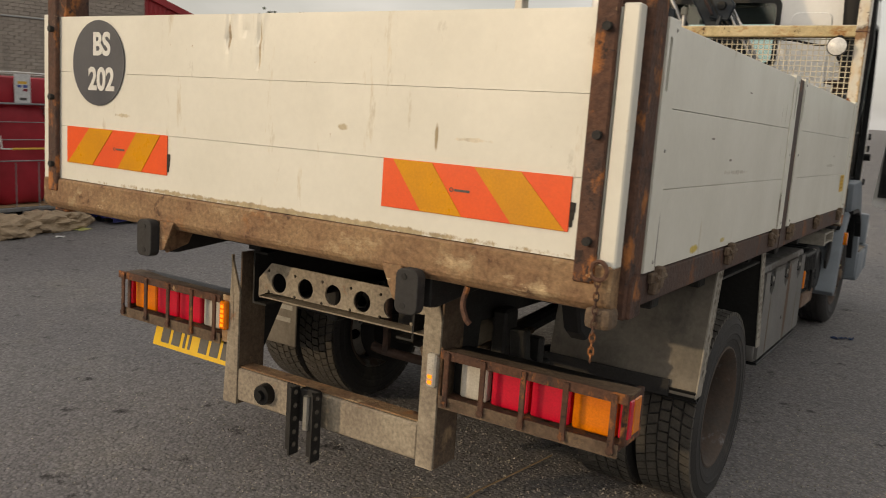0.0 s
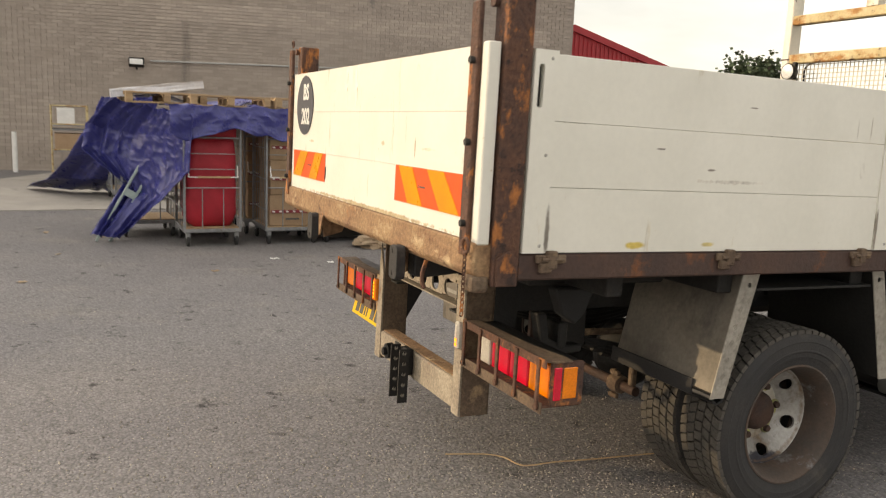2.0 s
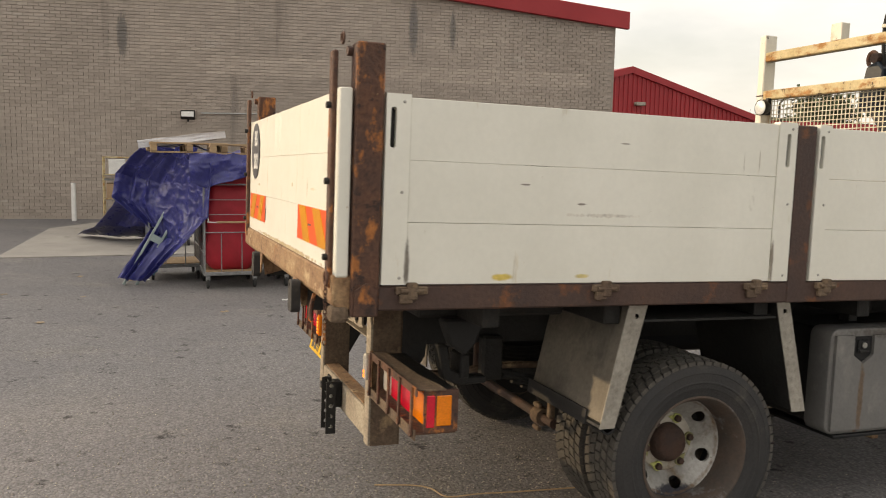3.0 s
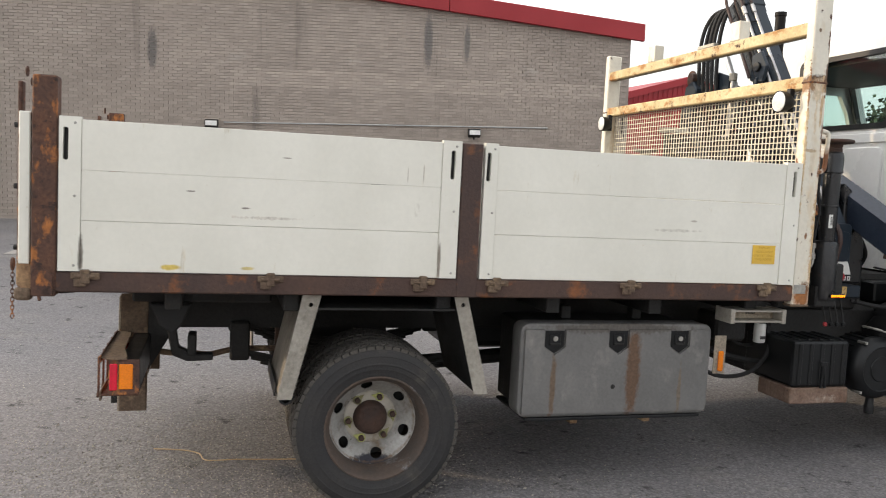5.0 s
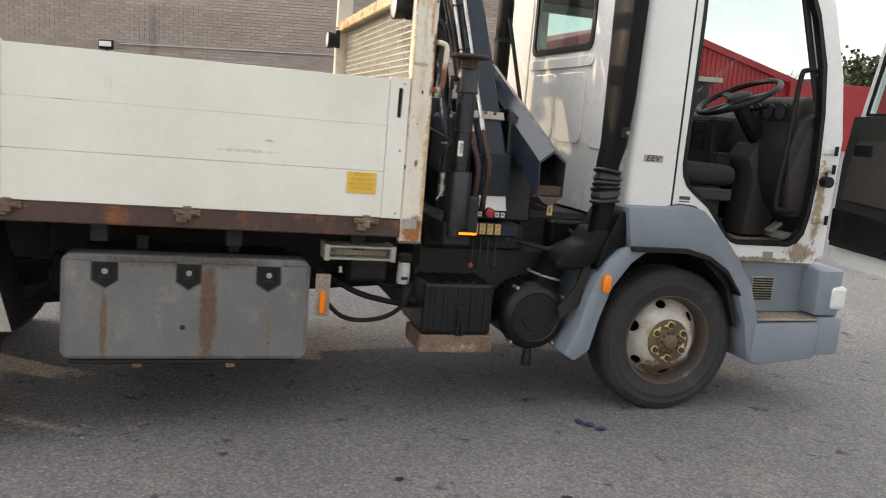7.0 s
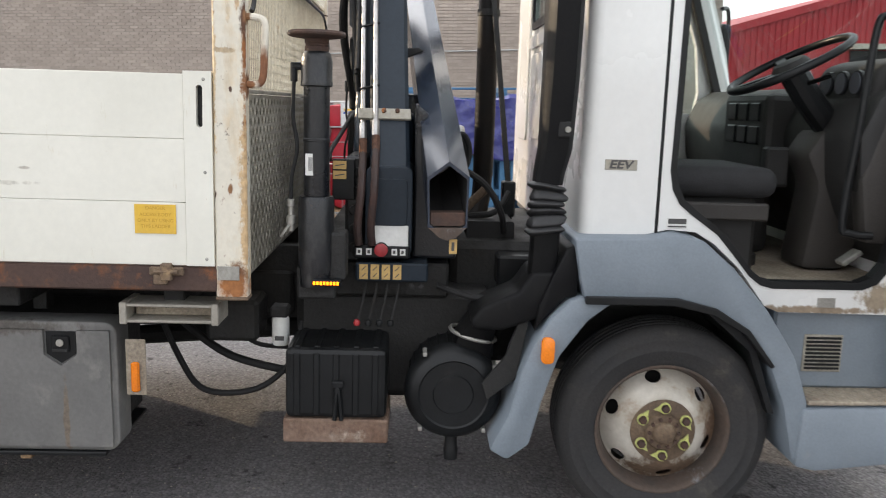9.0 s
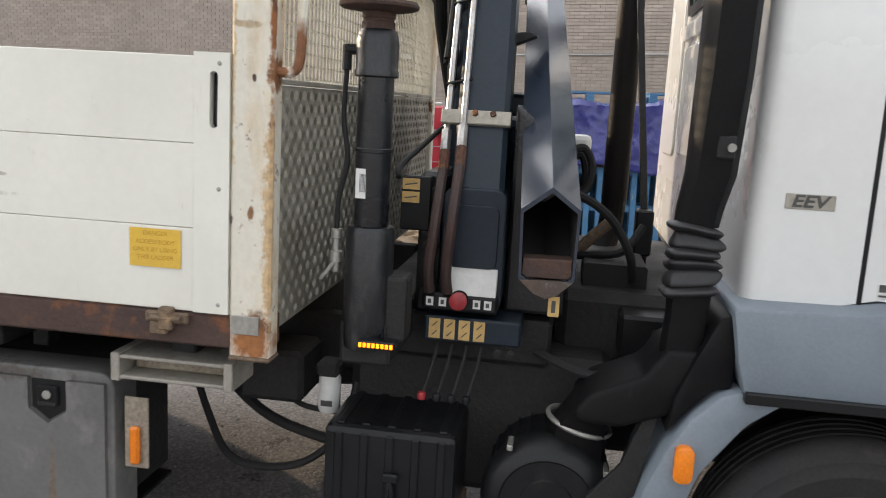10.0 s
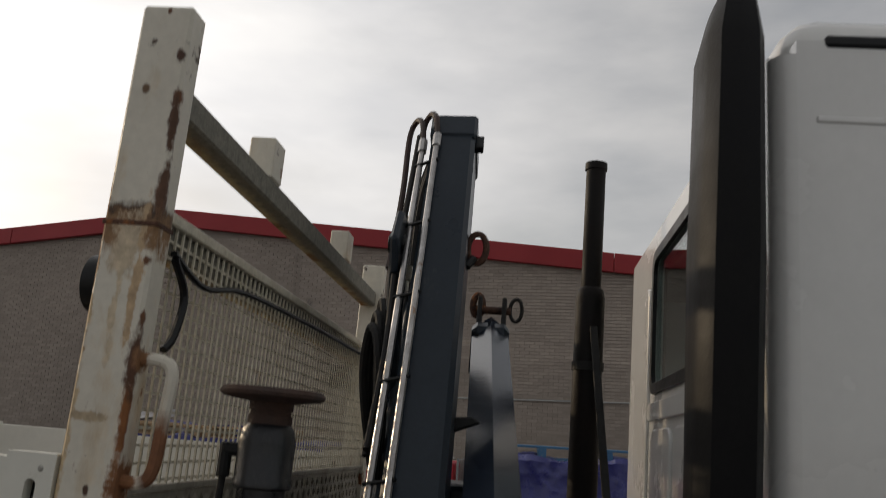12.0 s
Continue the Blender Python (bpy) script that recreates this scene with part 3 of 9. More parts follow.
M["lime"] = surface("lime_plastic_pointer", (0.52, 0.54, 0.17), (0.42, 0.42, 0.17), (0.4, 0.6), scale=20, fine=90, bump=0.02)
M["dirtylime"] = surface("grimy_lime_pointer", (0.30, 0.30, 0.12), (0.22, 0.20, 0.11), (0.6, 0.8), scale=20, fine=90, bump=0.05)
M["dirtrust"] = surface("dark_muddy_rust", (0.15, 0.105, 0.068), (0.095, 0.062, 0.042), (0.75, 0.92), scale=7, fine=70, bump=0.5, grain=0.3, spots=[((0.28, 0.19, 0.11), 8, 0.58, 0.70, (1, 1, 1), 0.9, 0)])
M["red"] = surface("red_lens", (0.70, 0.010, 0.040), (0.56, 0.008, 0.030), (0.12, 0.25), scale=12, fine=160, bump=0.12, grain=0.12, coat=0.4)
M["amber"] = surface("amber_lens", (0.86, 0.23, 0.008), (0.72, 0.18, 0.006), (0.12, 0.25), scale=12, fine=160, bump=0.12, grain=0.12, coat=0.4)
M["clear"] = surface("clear_lens", (0.58, 0.55, 0.49), (0.46, 0.43, 0.37), (0.15, 0.3), scale=12, fine=160, bump=0.12, grain=0.12, coat=0.4)
M["chev_red"] = surface("fluorescent_red_sheet", (0.85, 0.105, 0.022), (0.78, 0.085, 0.018), (0.3, 0.4), scale=5, fine=150, bump=0.02, grain=0.05)
M["chev_amber"] = surface("amber_reflective_sheet", (0.70, 0.30, 0.006), (0.60, 0.25, 0.008), (0.25, 0.35), scale=5, fine=150, bump=0.02, grain=0.08)
M["sticker_y"] = surface("yellow_sticker", (0.70, 0.44, 0.05), (0.60, 0.38, 0.06), (0.4, 0.55), scale=8, fine=90, bump=0.01, grain=0.05)
M["sticker_w"] = surface("white_sticker", (0.70, 0.70, 0.67), (0.60, 0.60, 0.57), (0.4, 0.55), scale=8, fine=90, bump=0.01, grain=0.05)
M["slate"] = surface("slate_grey_sticker", (0.055, 0.060, 0.075), (0.07, 0.075, 0.09), (0.35, 0.5), scale=8, fine=90, bump=0.01, grain=0.05)
M["ink"] = surface("faded_print", (0.05, 0.05, 0.05), (0.09, 0.085, 0.08), (0.5, 0.6), scale=8, fine=90, bump=0.0)
M["inkgold"] = surface("faded_yellow_print", (0.50, 0.28, 0.02), (0.44, 0.25, 0.02), (0.5, 0.6), scale=8, fine=90, bump=0.0)
M["plate_y"] = surface("yellow_number_plate", (0.80, 0.50, 0.01), (0.74, 0.45, 0.01), (0.25, 0.35), scale=6, fine=90, bump=0.01, grain=0.05)
M["interior"] = surface("dark_grey_cab_trim", (0.013, 0.0125, 0.0125), (0.021, 0.020, 0.019), (0.55, 0.75), scale=5, fine=150, bump=0.1)
M["interior_l"] = surface("taupe_cab_trim", (0.030, 0.0265, 0.024), (0.042, 0.037, 0.033), (0.55, 0.75), scale=4, fine=150, bump=0.1)
M["seat"] = surface("grey_seat_cloth", (0.017, 0.017, 0.018), (0.028, 0.028, 0.030), (0.85, 0.95), scale=20, fine=240, bump=0.2)
def thin_glass(name, tint, gloss):
    """A pane without refraction: tinted see-through with a mirror coat."""
    m = bpy.data.materials.new(name)
    m.use_nodes = True
    nd, lk = m.node_tree.nodes, m.node_tree.links
    out = nd["Material Output"]
    tr, gl, mx = nd.new("ShaderNodeBsdfTransparent"), nd.new("ShaderNodeBsdfGlossy"), nd.new("ShaderNodeMixShader")
    tr.inputs["Color"].default_value = (*tint, 1)
    gl.inputs["Roughness"].default_value = 0.02
    fr = nd.new("ShaderNodeLayerWeight")
    fr.inputs["Blend"].default_value = 0.5
    pw, ma = nd.new("ShaderNodeMath"), nd.new("ShaderNodeMath")
    pw.operation, ma.operation = "POWER", "MULTIPLY_ADD"
    pw.inputs[1].default_value = 4.0
    ma.inputs[1].default_value, ma.inputs[2].default_value = 0.55 * gloss, 0.03 * gloss
    lk.new(fr.outputs["Facing"], pw.inputs[0])
    lk.new(pw.outputs[0], ma.inputs[0])
    lk.new(ma.outputs[0], mx.inputs["Fac"])
    lk.new(tr.outputs["BSDF"], mx.inputs[1])
    lk.new(gl.outputs["BSDF"], mx.inputs[2])
    lk.new(mx.outputs["Shader"], out.inputs["Surface"])
    return m


M["glass"] = thin_glass("window_glass", (0.82, 0.90, 0.88), 1.2)
M["lampglass"] = surface("lamp_glass", (0.75, 0.75, 0.72), (0.62, 0.62, 0.6), (0.06, 0.15), scale=12, fine=120, bump=0.1, coat=0.5)
M["led"] = glow("lit_amber_led", (1.0, 0.22, 0.004), 1.6)
M["redbutton"] = surface("red_stop_button", (0.36, 0.030, 0.034), (0.30, 0.025, 0.030), (0.3, 0.45), scale=12, fine=90, bump=0.02)
M["alu"] = surface("dull_aluminium", (0.42, 0.41, 0.38), (0.32, 0.31, 0.28), (0.4, 0.6), metal=0.7, scale=8, fine=80, bump=0.1, spots=[((0.20, 0.17, 0.13), 7, 0.6, 0.75, (1, 1, 1), 0.8, 0)])
M["duct"] = surface("matt_black_duct", (0.005, 0.005, 0.006), (0.009, 0.009, 0.009), (0.42, 0.6), scale=6, fine=140, bump=0.08, spec=0.14, spots=[((0.040, 0.036, 0.031), 7, 0.66, 0.9, (1, 1, 0.5), 0.8, 0)])
M["exhaust"] = surface("sooty_exhaust", (0.005, 0.0042, 0.004), (0.011, 0.008, 0.007), (0.5, 0.7), spec=0.2, metal=0.0, scale=7, fine=70, bump=0.15)

# ---- yard: ground, brick hall, far buildings ----


def asphalt():
    """Worn stone-dressed asphalt: aggregate of about 8 mm, dust, oil and scuffed dark clots."""
    m = surface("worn_asphalt", (0.178, 0.170, 0.173), (0.226, 0.215, 0.211), (0.66, 0.88), scale=0.7, fine=60, bump=0.0, grain=0.13, spec=0.3,
                spots=[((0.11, 0.106, 0.102), 2.6, 0.60, 0.75, (1, 1, 1), 0.7, 0), ((0.29, 0.27, 0.24), 1.1, 0.55, 0.80, (1, 1, 1), 0.9, 0),
                       ((0.052, 0.049, 0.048), 5.5, 0.60, 0.67, (1, 1, 1), 0.75, 0), ((0.045, 0.043, 0.042), 19, 0.645, 0.69, (1, 1, 1), 0.8, 0)])
    nd, lk = m.node_tree.nodes, m.node_tree.links
    bs = nd["Principled BSDF"]
    tc = nd.new("ShaderNodeTexCoord")
    vo = nd.new("ShaderNodeTexVoronoi")
    vo.inputs["Scale"].default_value = 68.0
    lk.new(tc.outputs["Object"], vo.inputs["Vector"])
    sp = nd.new("ShaderNodeSeparateColor")
    lk.new(vo.outputs["Color"], sp.inputs["Color"])
    rg = nd.new("ShaderNodeMapRange")
    rg.inputs["To Min"].default_value, rg.inputs["To Max"].default_value = 0.78, 1.22
    lk.new(sp.outputs["Red"], rg.inputs["Value"])
    gap = nd.new("ShaderNodeMapRange")
    gap.inputs["From Min"].default_value, gap.inputs["From Max"].default_value = 0.25, 0.75
    gap.inputs["To Min"].default_value, gap.inputs["To Max"].default_value = 1.06, 0.76
    lk.new(vo.outputs["Distance"], gap.inputs["Value"])
    mu = nd.new("ShaderNodeMath")
    mu.operation = "MULTIPLY"
    lk.new(rg.outputs["Result"], mu.inputs[0])
    lk.new(gap.outputs["Result"], mu.inputs[1])
    mx = nd.new("ShaderNodeMixRGB")
    mx.blend_type = "MULTIPLY"
    mx.inputs["Fac"].default_value = 1.0
    lk.new(bs.inputs["Base Color"].links[0].from_socket, mx.inputs["Color1"])
    lk.new(mu.outputs[0], mx.inputs["Color2"])
    lk.new(mx.outputs["Color"], bs.inputs["Base Color"])
    hm = nd.new("ShaderNodeMath")
    hm.operation = "MULTIPLY"
    lk.new(gap.outputs["Result"], hm.inputs[0])
    lk.new(sp.outputs["Green"], hm.inputs[1])
    bp = nd.new("ShaderNodeBump")
    bp.inputs["Strength"].default_value, bp.inputs["Distance"].default_value = 1.0, 0.016
    lk.new(hm.outputs[0], bp.inputs["Height"])
    lk.new(bp.outputs["Normal"], bs.inputs["Normal"])
    return m


def sheet(name, x0, x1, y0, y1, nx, ny, z, material, wave=0.0):
    bm = bmesh.new()
    g = [[bm.verts.new((x0 + (x1 - x0) * i / nx, y0 + (y1 - y0) * j / ny, z)) for j in range(ny + 1)] for i in range(nx + 1)]
    for i in range(nx):
        for j in range(ny):
            bm.faces.new((g[i][j], g[i + 1][j], g[i + 1][j + 1], g[i][j + 1]))
    for v in bm.verts:
        v.co.z += wave * (noise.noise(v.co * 0.35) + 0.5 * noise.noise(v.co * 1.1))
    return part(name, bm, material)


M["asphalt"] = asphalt()
ground = tagged(sheet("ground", -900, 900, -900, 900, 60, 60, 0.0, M["asphalt"]), "worn grey asphalt yard with oil stains and loose grit", "ground", kind="structure")

# the hall's gable wall: its own axes run along the wall (u), out of it (v) and up
WALL = Matrix.Translation((-18.0, 0.5, 0)) @ Matrix.Rotation(radians(-8.0), 4, "Z") @ Matrix.Rotation(radians(90), 4, "Z")
U0, U1, APEX = -24.0, 10.75, -5.3          # along the wall, towards the lorry's front


def eave(u):
    return 6.65 - 0.098 * abs(u - APEX)


M["mortar"] = surface("grey_mortar", (0.315, 0.270, 0.233), (0.275, 0.236, 0.206), (0.85, 0.95), scale=2, fine=90, bump=0.3)
M["brick"] = surface("grey_brown_brick", (0.395, 0.335, 0.286), (0.33, 0.28, 0.24), (0.8, 0.95), scale=0.35, fine=60, bump=0.4, grain=0.16, island=0.10, random_tint=0.10,
                     spots=[((0.12, 0.108, 0.10), 0.5, 0.60, 0.80, (3.0, 1, 0.22), 0.9, 0), ((0.45, 0.41, 0.37), 1.4, 0.60, 0.80, (0.5, 1, 1.5), 0.9, 0)],
                     marks=[((-1.4, 0, 4.25), (0.14, 0.3, 0.6), (0.15, 0.135, 0.125), 2.0), ((5.4, 0, 4.75), (0.13, 0.3, 0.8), (0.17, 0.155, 0.145), 2.0), ((6.4, 0, 4.75), (0.09, 0.3, 0.55), (0.18, 0.165, 0.15), 2.0), ((-6.5, 0, 4.6), (0.2, 0.3, 0.9), (0.18, 0.165, 0.15), 2.0)])
M["red_sheet"] = surface("red_coated_sheet", (0.33, 0.012, 0.018), (0.28, 0.011, 0.016), (0.4, 0.6), scale=0.5, fine=30, bump=0.02, grain=0.04)
M["conduit"] = surface("grey_conduit", (0.42, 0.42, 0.41), (0.34, 0.34, 0.33), (0.4, 0.6), scale=5, fine=60, bump=0.05)

hall = empty("brick_hall", None, WALL)
tagged(hall, "grey-brown brick industrial hall with a red gable fascia", "building")
core = bmesh.new()
prism([(U0, -0.3), (U0, eave(U0)), (APEX, eave(APEX)), (U1, eave(U1)), (U1, -0.3)], "y", 0.02, 0.35, bm=core)
prism([(0.35, -0.3), (0.35, 5.0), (30, 5.0), (30, -0.3)], "x", U1 - 0.35, U1, bm=core)
part("wall", core, M["mortar"], hall)
ext = bmesh.new()                             # block added out of view, its height set to shade the yard
box(-75.0, U0 - 0.02, 0.02, 25.0, -0.3, 8.85, 0, bm=ext)
part("wall", ext, M["brick"], hall)
roof = bmesh.new()
prism([(U0, eave(U0) + 0.30), (APEX, eave(APEX) + 0.30), (U1 + 0.3, eave(U1 + 0.3) + 0.30), (U1 + 0.3, eave(U1 + 0.3) + 0.2), (APEX, eave(APEX) + 0.2), (U0, eave(U0) + 0.2)], "y", 0.0, 30, bm=roof)
part("roof", roof, M["red_sheet"], hall)
for a, b in ((U0, -10.2), (-10.2, APEX), (APEX, 0.6), (0.6, 5.9), (5.9, U1 + 0.32)):
    fb = prism([(a + 0.006, eave(a) - 0.06), (a + 0.006, eave(a) + 0.38), (b - 0.006, eave(b) + 0.38), (b - 0.006, eave(b) - 0.06)], "y", -0.16, -0.02, 0.012)
    part("fascia", fb, M["red_sheet"], hall)

# yard lamps and conduit on the wall


def floodlight(u, h):
    o = empty("floodlight", None, WALL @ Matrix.Translation((u, 0, h)))
    tagged(o, "small square black floodlight fixed to the brick wall", "lamp", "wall floodlights")
    b = bmesh.new()
    prism([(-0.16, -0.05), (-0.16, 0.08), (-0.06, 0.11), (-0.02, 0.11), (-0.02, -0.11)], "x", -0.16, 0.16, 0.008, bm=b)
    part("housing", b, M["black"], o)
    part("lens", box(-0.14, 0.14, -0.172, -0.16, -0.045, 0.075, 0.003), M["lampglass"], o)
    part("bracket", box(-0.02, 0.02, -0.02, 0.01, -0.16, 0.05, 0.003), M["black"], o)
    return o


for u, h in ((0.03, 2.47), (6.65, 2.46)):
    floodlight(u, h)
cond = tube([(0.32, -0.03, 2.52), (8.6, -0.03, 2.66)], 0.018, 8)
cond = part("conduit_pipe", cond, M["conduit"], None)
cond.matrix_basis = WALL
tagged(cond, "thin grey conduit pipe clipped along the brick wall", "pipe")

# bricks: the nearest as pieces, the rest as one mesh
brick_me = None
rest_v, rest_f = [], []
BL, BH, PL, PH = 0.215, 0.065, 0.225, 0.075
near = []
row = 0
h = 0.0
while h < 6.3:
    off = (row % 2) * PL / 2
    k0, k1 = int((U0 - off) / PL), int((U1 - off) / PL)
    for k in range(k0, k1 + 1):
        u = k * PL + off
        if u < U0 or u + BL > U1 + 0.01 or h + BH > min(eave(u), eave(u + BL)) + 0.02:
            continue
        d = 0.012 * RND.random() * 0.4
        if 3.4 < h < 3.85 and 0.4 < u < 10 and len(near) < 230:
            near.append((u, h, d))
        else:
            i = len(rest_v)
            y = -d
            rest_v += [(u, 0.02, h), (u + BL, 0.02, h), (u + BL, 0.02, h + BH), (u, 0.02, h + BH), (u, y, h), (u + BL, y, h), (u + BL, y, h + BH), (u, y, h + BH)]
            rest_f += [(i + 4, i + 7, i + 6, i + 5), (i, i + 4, i + 5, i + 1), (i + 1, i + 5, i + 6, i + 2), (i + 2, i + 6, i + 7, i + 3), (i + 3, i + 7, i + 4, i)]
    h += PH
    row += 1
me = bpy.data.meshes.new("brickwork")
me.from_pydata(rest_v, [], [f[::-1] for f in rest_f])
me.materials.append(M["brick"])
bw = new("brickwork", me)
bw.parent = hall
tagged(bw, kind="stuff")
one = box(0, BL, 0, 0.026, 0, BH, 0.0)
first = part("brick", one, M["brick"], hall)
for n, (u, h, d) in enumerate(near):
    if n == 0:
        first.matrix_basis = Matrix.Translation((u, -d, h))
    else:
        like(first, Matrix.Translation((u, -d, h)), hall)

# ---- the lorry ----
truck = empty("crane_lorry", None, LEVEL)
tagged(truck, "white dropside crane lorry with rusty cream body and open cab door", "lorry")
W = -2.335                                    # the body's far side
MIR = Matrix.Translation((W, 0, 0)) @ Matrix.Diagonal((-1, 1, 1, 1))


def sides(x):
    return W - x


# load bed: floor, rails, beams
bed = part("bed_floor", box(W + 0.03, -0.03, 0.02, 3.60, 1.06, 1.115, 0.004), M["rail"], truck, "brown plywood load floor")
for x0, x1 in ((-0.10, -0.004), (W + 0.004, W + 0.10)):
    r = box(x0, x1, 0.10, 3.66, 1.03, 1.113, 0.006)
    part("side_rail", r, M["rail"], truck, "rusty brown side rail")
for y in (0.55, 1.05, 1.75, 2.3, 2.85, 3.4):
    c = part("cross_member", box(W + 0.1, -0.1, y - 0.035, y + 0.035, 0.945, 1.058, 0.005), M["chassis"], truck)
rear_beam = bmesh.new()
prism([(-0.045, 1.055), (-0.045, 1.146), (0.09, 1.146), (0.09, 1.03), (-0.02, 1.03)], "x", W + 0.02, -0.02, 0.006, bm=rear_beam)
part("rear_beam", rear_beam, M["sandrust"], truck, "sandy rusted rear cross beam")

# dropsides


def dropside(y0, y1, s0, s1, mirror=False):
    b = empty("dropside", truck)
    tagged(b, "cream aluminium dropside of three planks with slotted end posts")
    X = (lambda v: W - v) if mirror else (lambda v: v)

    def bx(*a, **k):
        q = list(a)
        q[0], q[1] = sorted((X(a[0]), X(a[1])))
        return box(*q, **k)
    zs = (1.117, 1.322, 1.524, 1.726)
    for z0, z1 in zip(zs, zs[1:]):
        part("plank", bx(-0.028, -0.002, y0 + s0 + 0.001, y1 - s1 - 0.001, z0 + 0.0007, z1 - 0.0007, r=0.0014), M["board"], b)
    for a, e, slot in ((y0, y0 + s0, y0 + s0 * 0.30), (y1 - s1, y1, y1 - s1 * 0.44)):
        outline = [(a, 1.117), (e, 1.117), (e, 1.735), (a, 1.735)]
        hole = [(slot + 0.0105 * math.cos(radians(t)), (1.682 if t < 180 else 1.572) + 0.0105 * math.sin(radians(t))) for t in range(0, 360, 30)]
        st = plate(outline, [hole], "x", X(-0.030), X(0.0025))
        stile = part("end_post", st, M["board"], b)
        part("latch_recess", bx(-0.029, -0.022, slot - 0.016, slot + 0.016, 1.55, 1.70, r=0.002), M["black"], stile)
        part("latch_bar", bx(-0.021, -0.012, slot - 0.004, slot + 0.008, 1.565, 1.665, r=0.003), M["chassis"], stile)
        for z in (1.14, 1.42, 1.71):
            part("rivet", cyl((X(0.0026) - (0.003 if mirror else 0), (a + 2.6 * e) / 3.6, z), 0.0055, 0.003, "x", 10, 0.003), M["alu"], stile)
    return b


dropside(0.111, 1.772, 0.082, 0.087)
dropside(1.884, 3.563, 0.061, 0.088)
dropside(0.111, 1.772, 0.082, 0.087, True)
dropside(1.884, 3.563, 0.061, 0.088, True)

# posts at the corners and in the middle
for x0, x1 in ((-0.085, 0.0), (W, W + 0.085)):
    c = bmesh.new()
    box(x0, x1, 0.012, 0.104, 1.012, 1.89, 0.005, bm=c)
    post = part("corner_post", c, M["rust"], truck, "heavily rusted rear corner post")
    xm = (x0 + x1) / 2
    part("pin", cyl((xm - 0.03, -0.005, 1.865), 0.016, 0.05, "y", 12), M["rust"], post)
    part("ring", tube([(xm - 0.03 + 0.017 * math.cos(a), -0.02, 1.905 + 0.017 * math.sin(a)) for a in [2 * math.pi * k / 8 for k in range(8)]], 0.0045, 6, closed=True), M["rust"], post)
    part("mid_post", box(x0 + 0.012, x1 - 0.0 if x1 == 0.0 else x1 - 0.012, 1.778, 1.874, 1.03, 1.728, 0.004), M["rail"], truck, "brown steel middle post")
for x in (-0.028, W + 0.028):
    part("foot_pad", prism([(0.022, 1.015), (0.022, 1.10), (0.06, 1.125), (0.095, 1.10), (0.095, 1.015)], "x", x - 0.006 + (0.031 if x > -1 else -0.031), x + 0.006 + (0.031 if x > -1 else -0.031), 0.002), M["rust"], truck)

# hinges along the side rails
for y in (0.215, 0.95, 1.62, 1.97, 2.65, 3.41):
    for s in (0, 1):
        X = (lambda v: W - v) if s else (lambda v: v)
        h_ = empty("hinge", truck)
        for a, b_, z0, z1, d in ((-0.055, 0.055, 1.085, 1.112, 0.012), (-0.018, 0.018, 1.068, 1.125, 0.020), (-0.042, 0.002, 1.055, 1.088, 0.016)):
            xs = sorted((X(-0.004), X(d)))
            part("hinge_leaf", box(xs[0], xs[1], y + a, y + b_, z0, z1, 0.004), M["dirtrust"], h_)
        part("hinge_pin", cyl((X(0.014), y - 0.038, 1.098), 0.007, 0.076, "y", 8), M["dirtrust"], h_)

# tailboard
tail = empty("tailboard", truck)
tagged(tail, "cream aluminium tailboard with dents and reflective chevron boards")
zs = (1.148, 1.345, 1.541, 1.737)
for n, (z0, z1) in enumerate(zip(zs, zs[1:])):
    t = bmesh.new()
    nx = 280 if n == 2 else 1
    g = []
    for i in range(nx + 1):
        x = W + 0.06 + (-0.06 - W - 0.06) * i / nx
        g.append([t.verts.new((x, -0.034, z0 + (z1 - z0) * (0.003 + 0.994 * j / 8))) for j in range(9)])
    for a, b_ in zip(g, g[1:]):
        for j in range(8):
            t.faces.new((a[j], b_[j], b_[j + 1], a[j + 1]))
    if n == 2:                                   # creases near the top edge
        for v in t.verts:
            k = max(0.0, (v.co.z - 1.55) / 0.18)
            for cx, wdt, dp in ((-1.335, 0.013, 0.006), (-1.20, 0.010, 0.007), (-1.178, 0.012, -0.004), (-1.315, 0.014, -0.004), (-1.27, 0.05, 0.004), (-0.55, 0.05, 0.002), (-1.78, 0.06, 0.003)):
                v.co.y += dp * k * math.exp(-((v.co.x - cx) / wdt) ** 2)
            for cx, cz, r_, dp in ((-1.335, 1.665, 0.014, 0.008), (-1.205, 1.672, 0.012, 0.008), (-1.205, 1.60, 0.011, 0.006), (-1.265, 1.690, 0.014, 0.004)):
                v.co.y += dp * math.exp(-((v.co.x - cx) ** 2 + (v.co.z - cz) ** 2 * 0.5) / r_ ** 2)
    ex = bmesh.ops.extrude_face_region(t, geom=list(t.faces))
    bmesh.ops.translate(t, verts=[q for q in ex["geom"] if isinstance(q, bmesh.types.BMVert)], vec=(0, 0.030, 0))
    part("plank", t, M["board"], tail)
for x0, x1 in ((-0.058, -0.016), (W + 0.016, W + 0.058)):
    part("end_cap", box(x0, x1, -0.038, 0.004, 1.14, 1.745, 0.004), M["board"], tail)
for x0, x1 in ((-0.115, -0.062), (W + 0.062, W + 0.115)):
    s_ = part("strap", box(x0, x1, -0.052, -0.0345, 1.10, 1.865, 0.004), M["rust"], tail, "rusty hinge strap with bolts")
    for z in (1.20, 1.447, 1.691):
        part("bolt", cyl(((x0 + x1) / 2 + 0.006, -0.051, z), 0.011, -0.016, "y", 8), M["chassis"], s_)

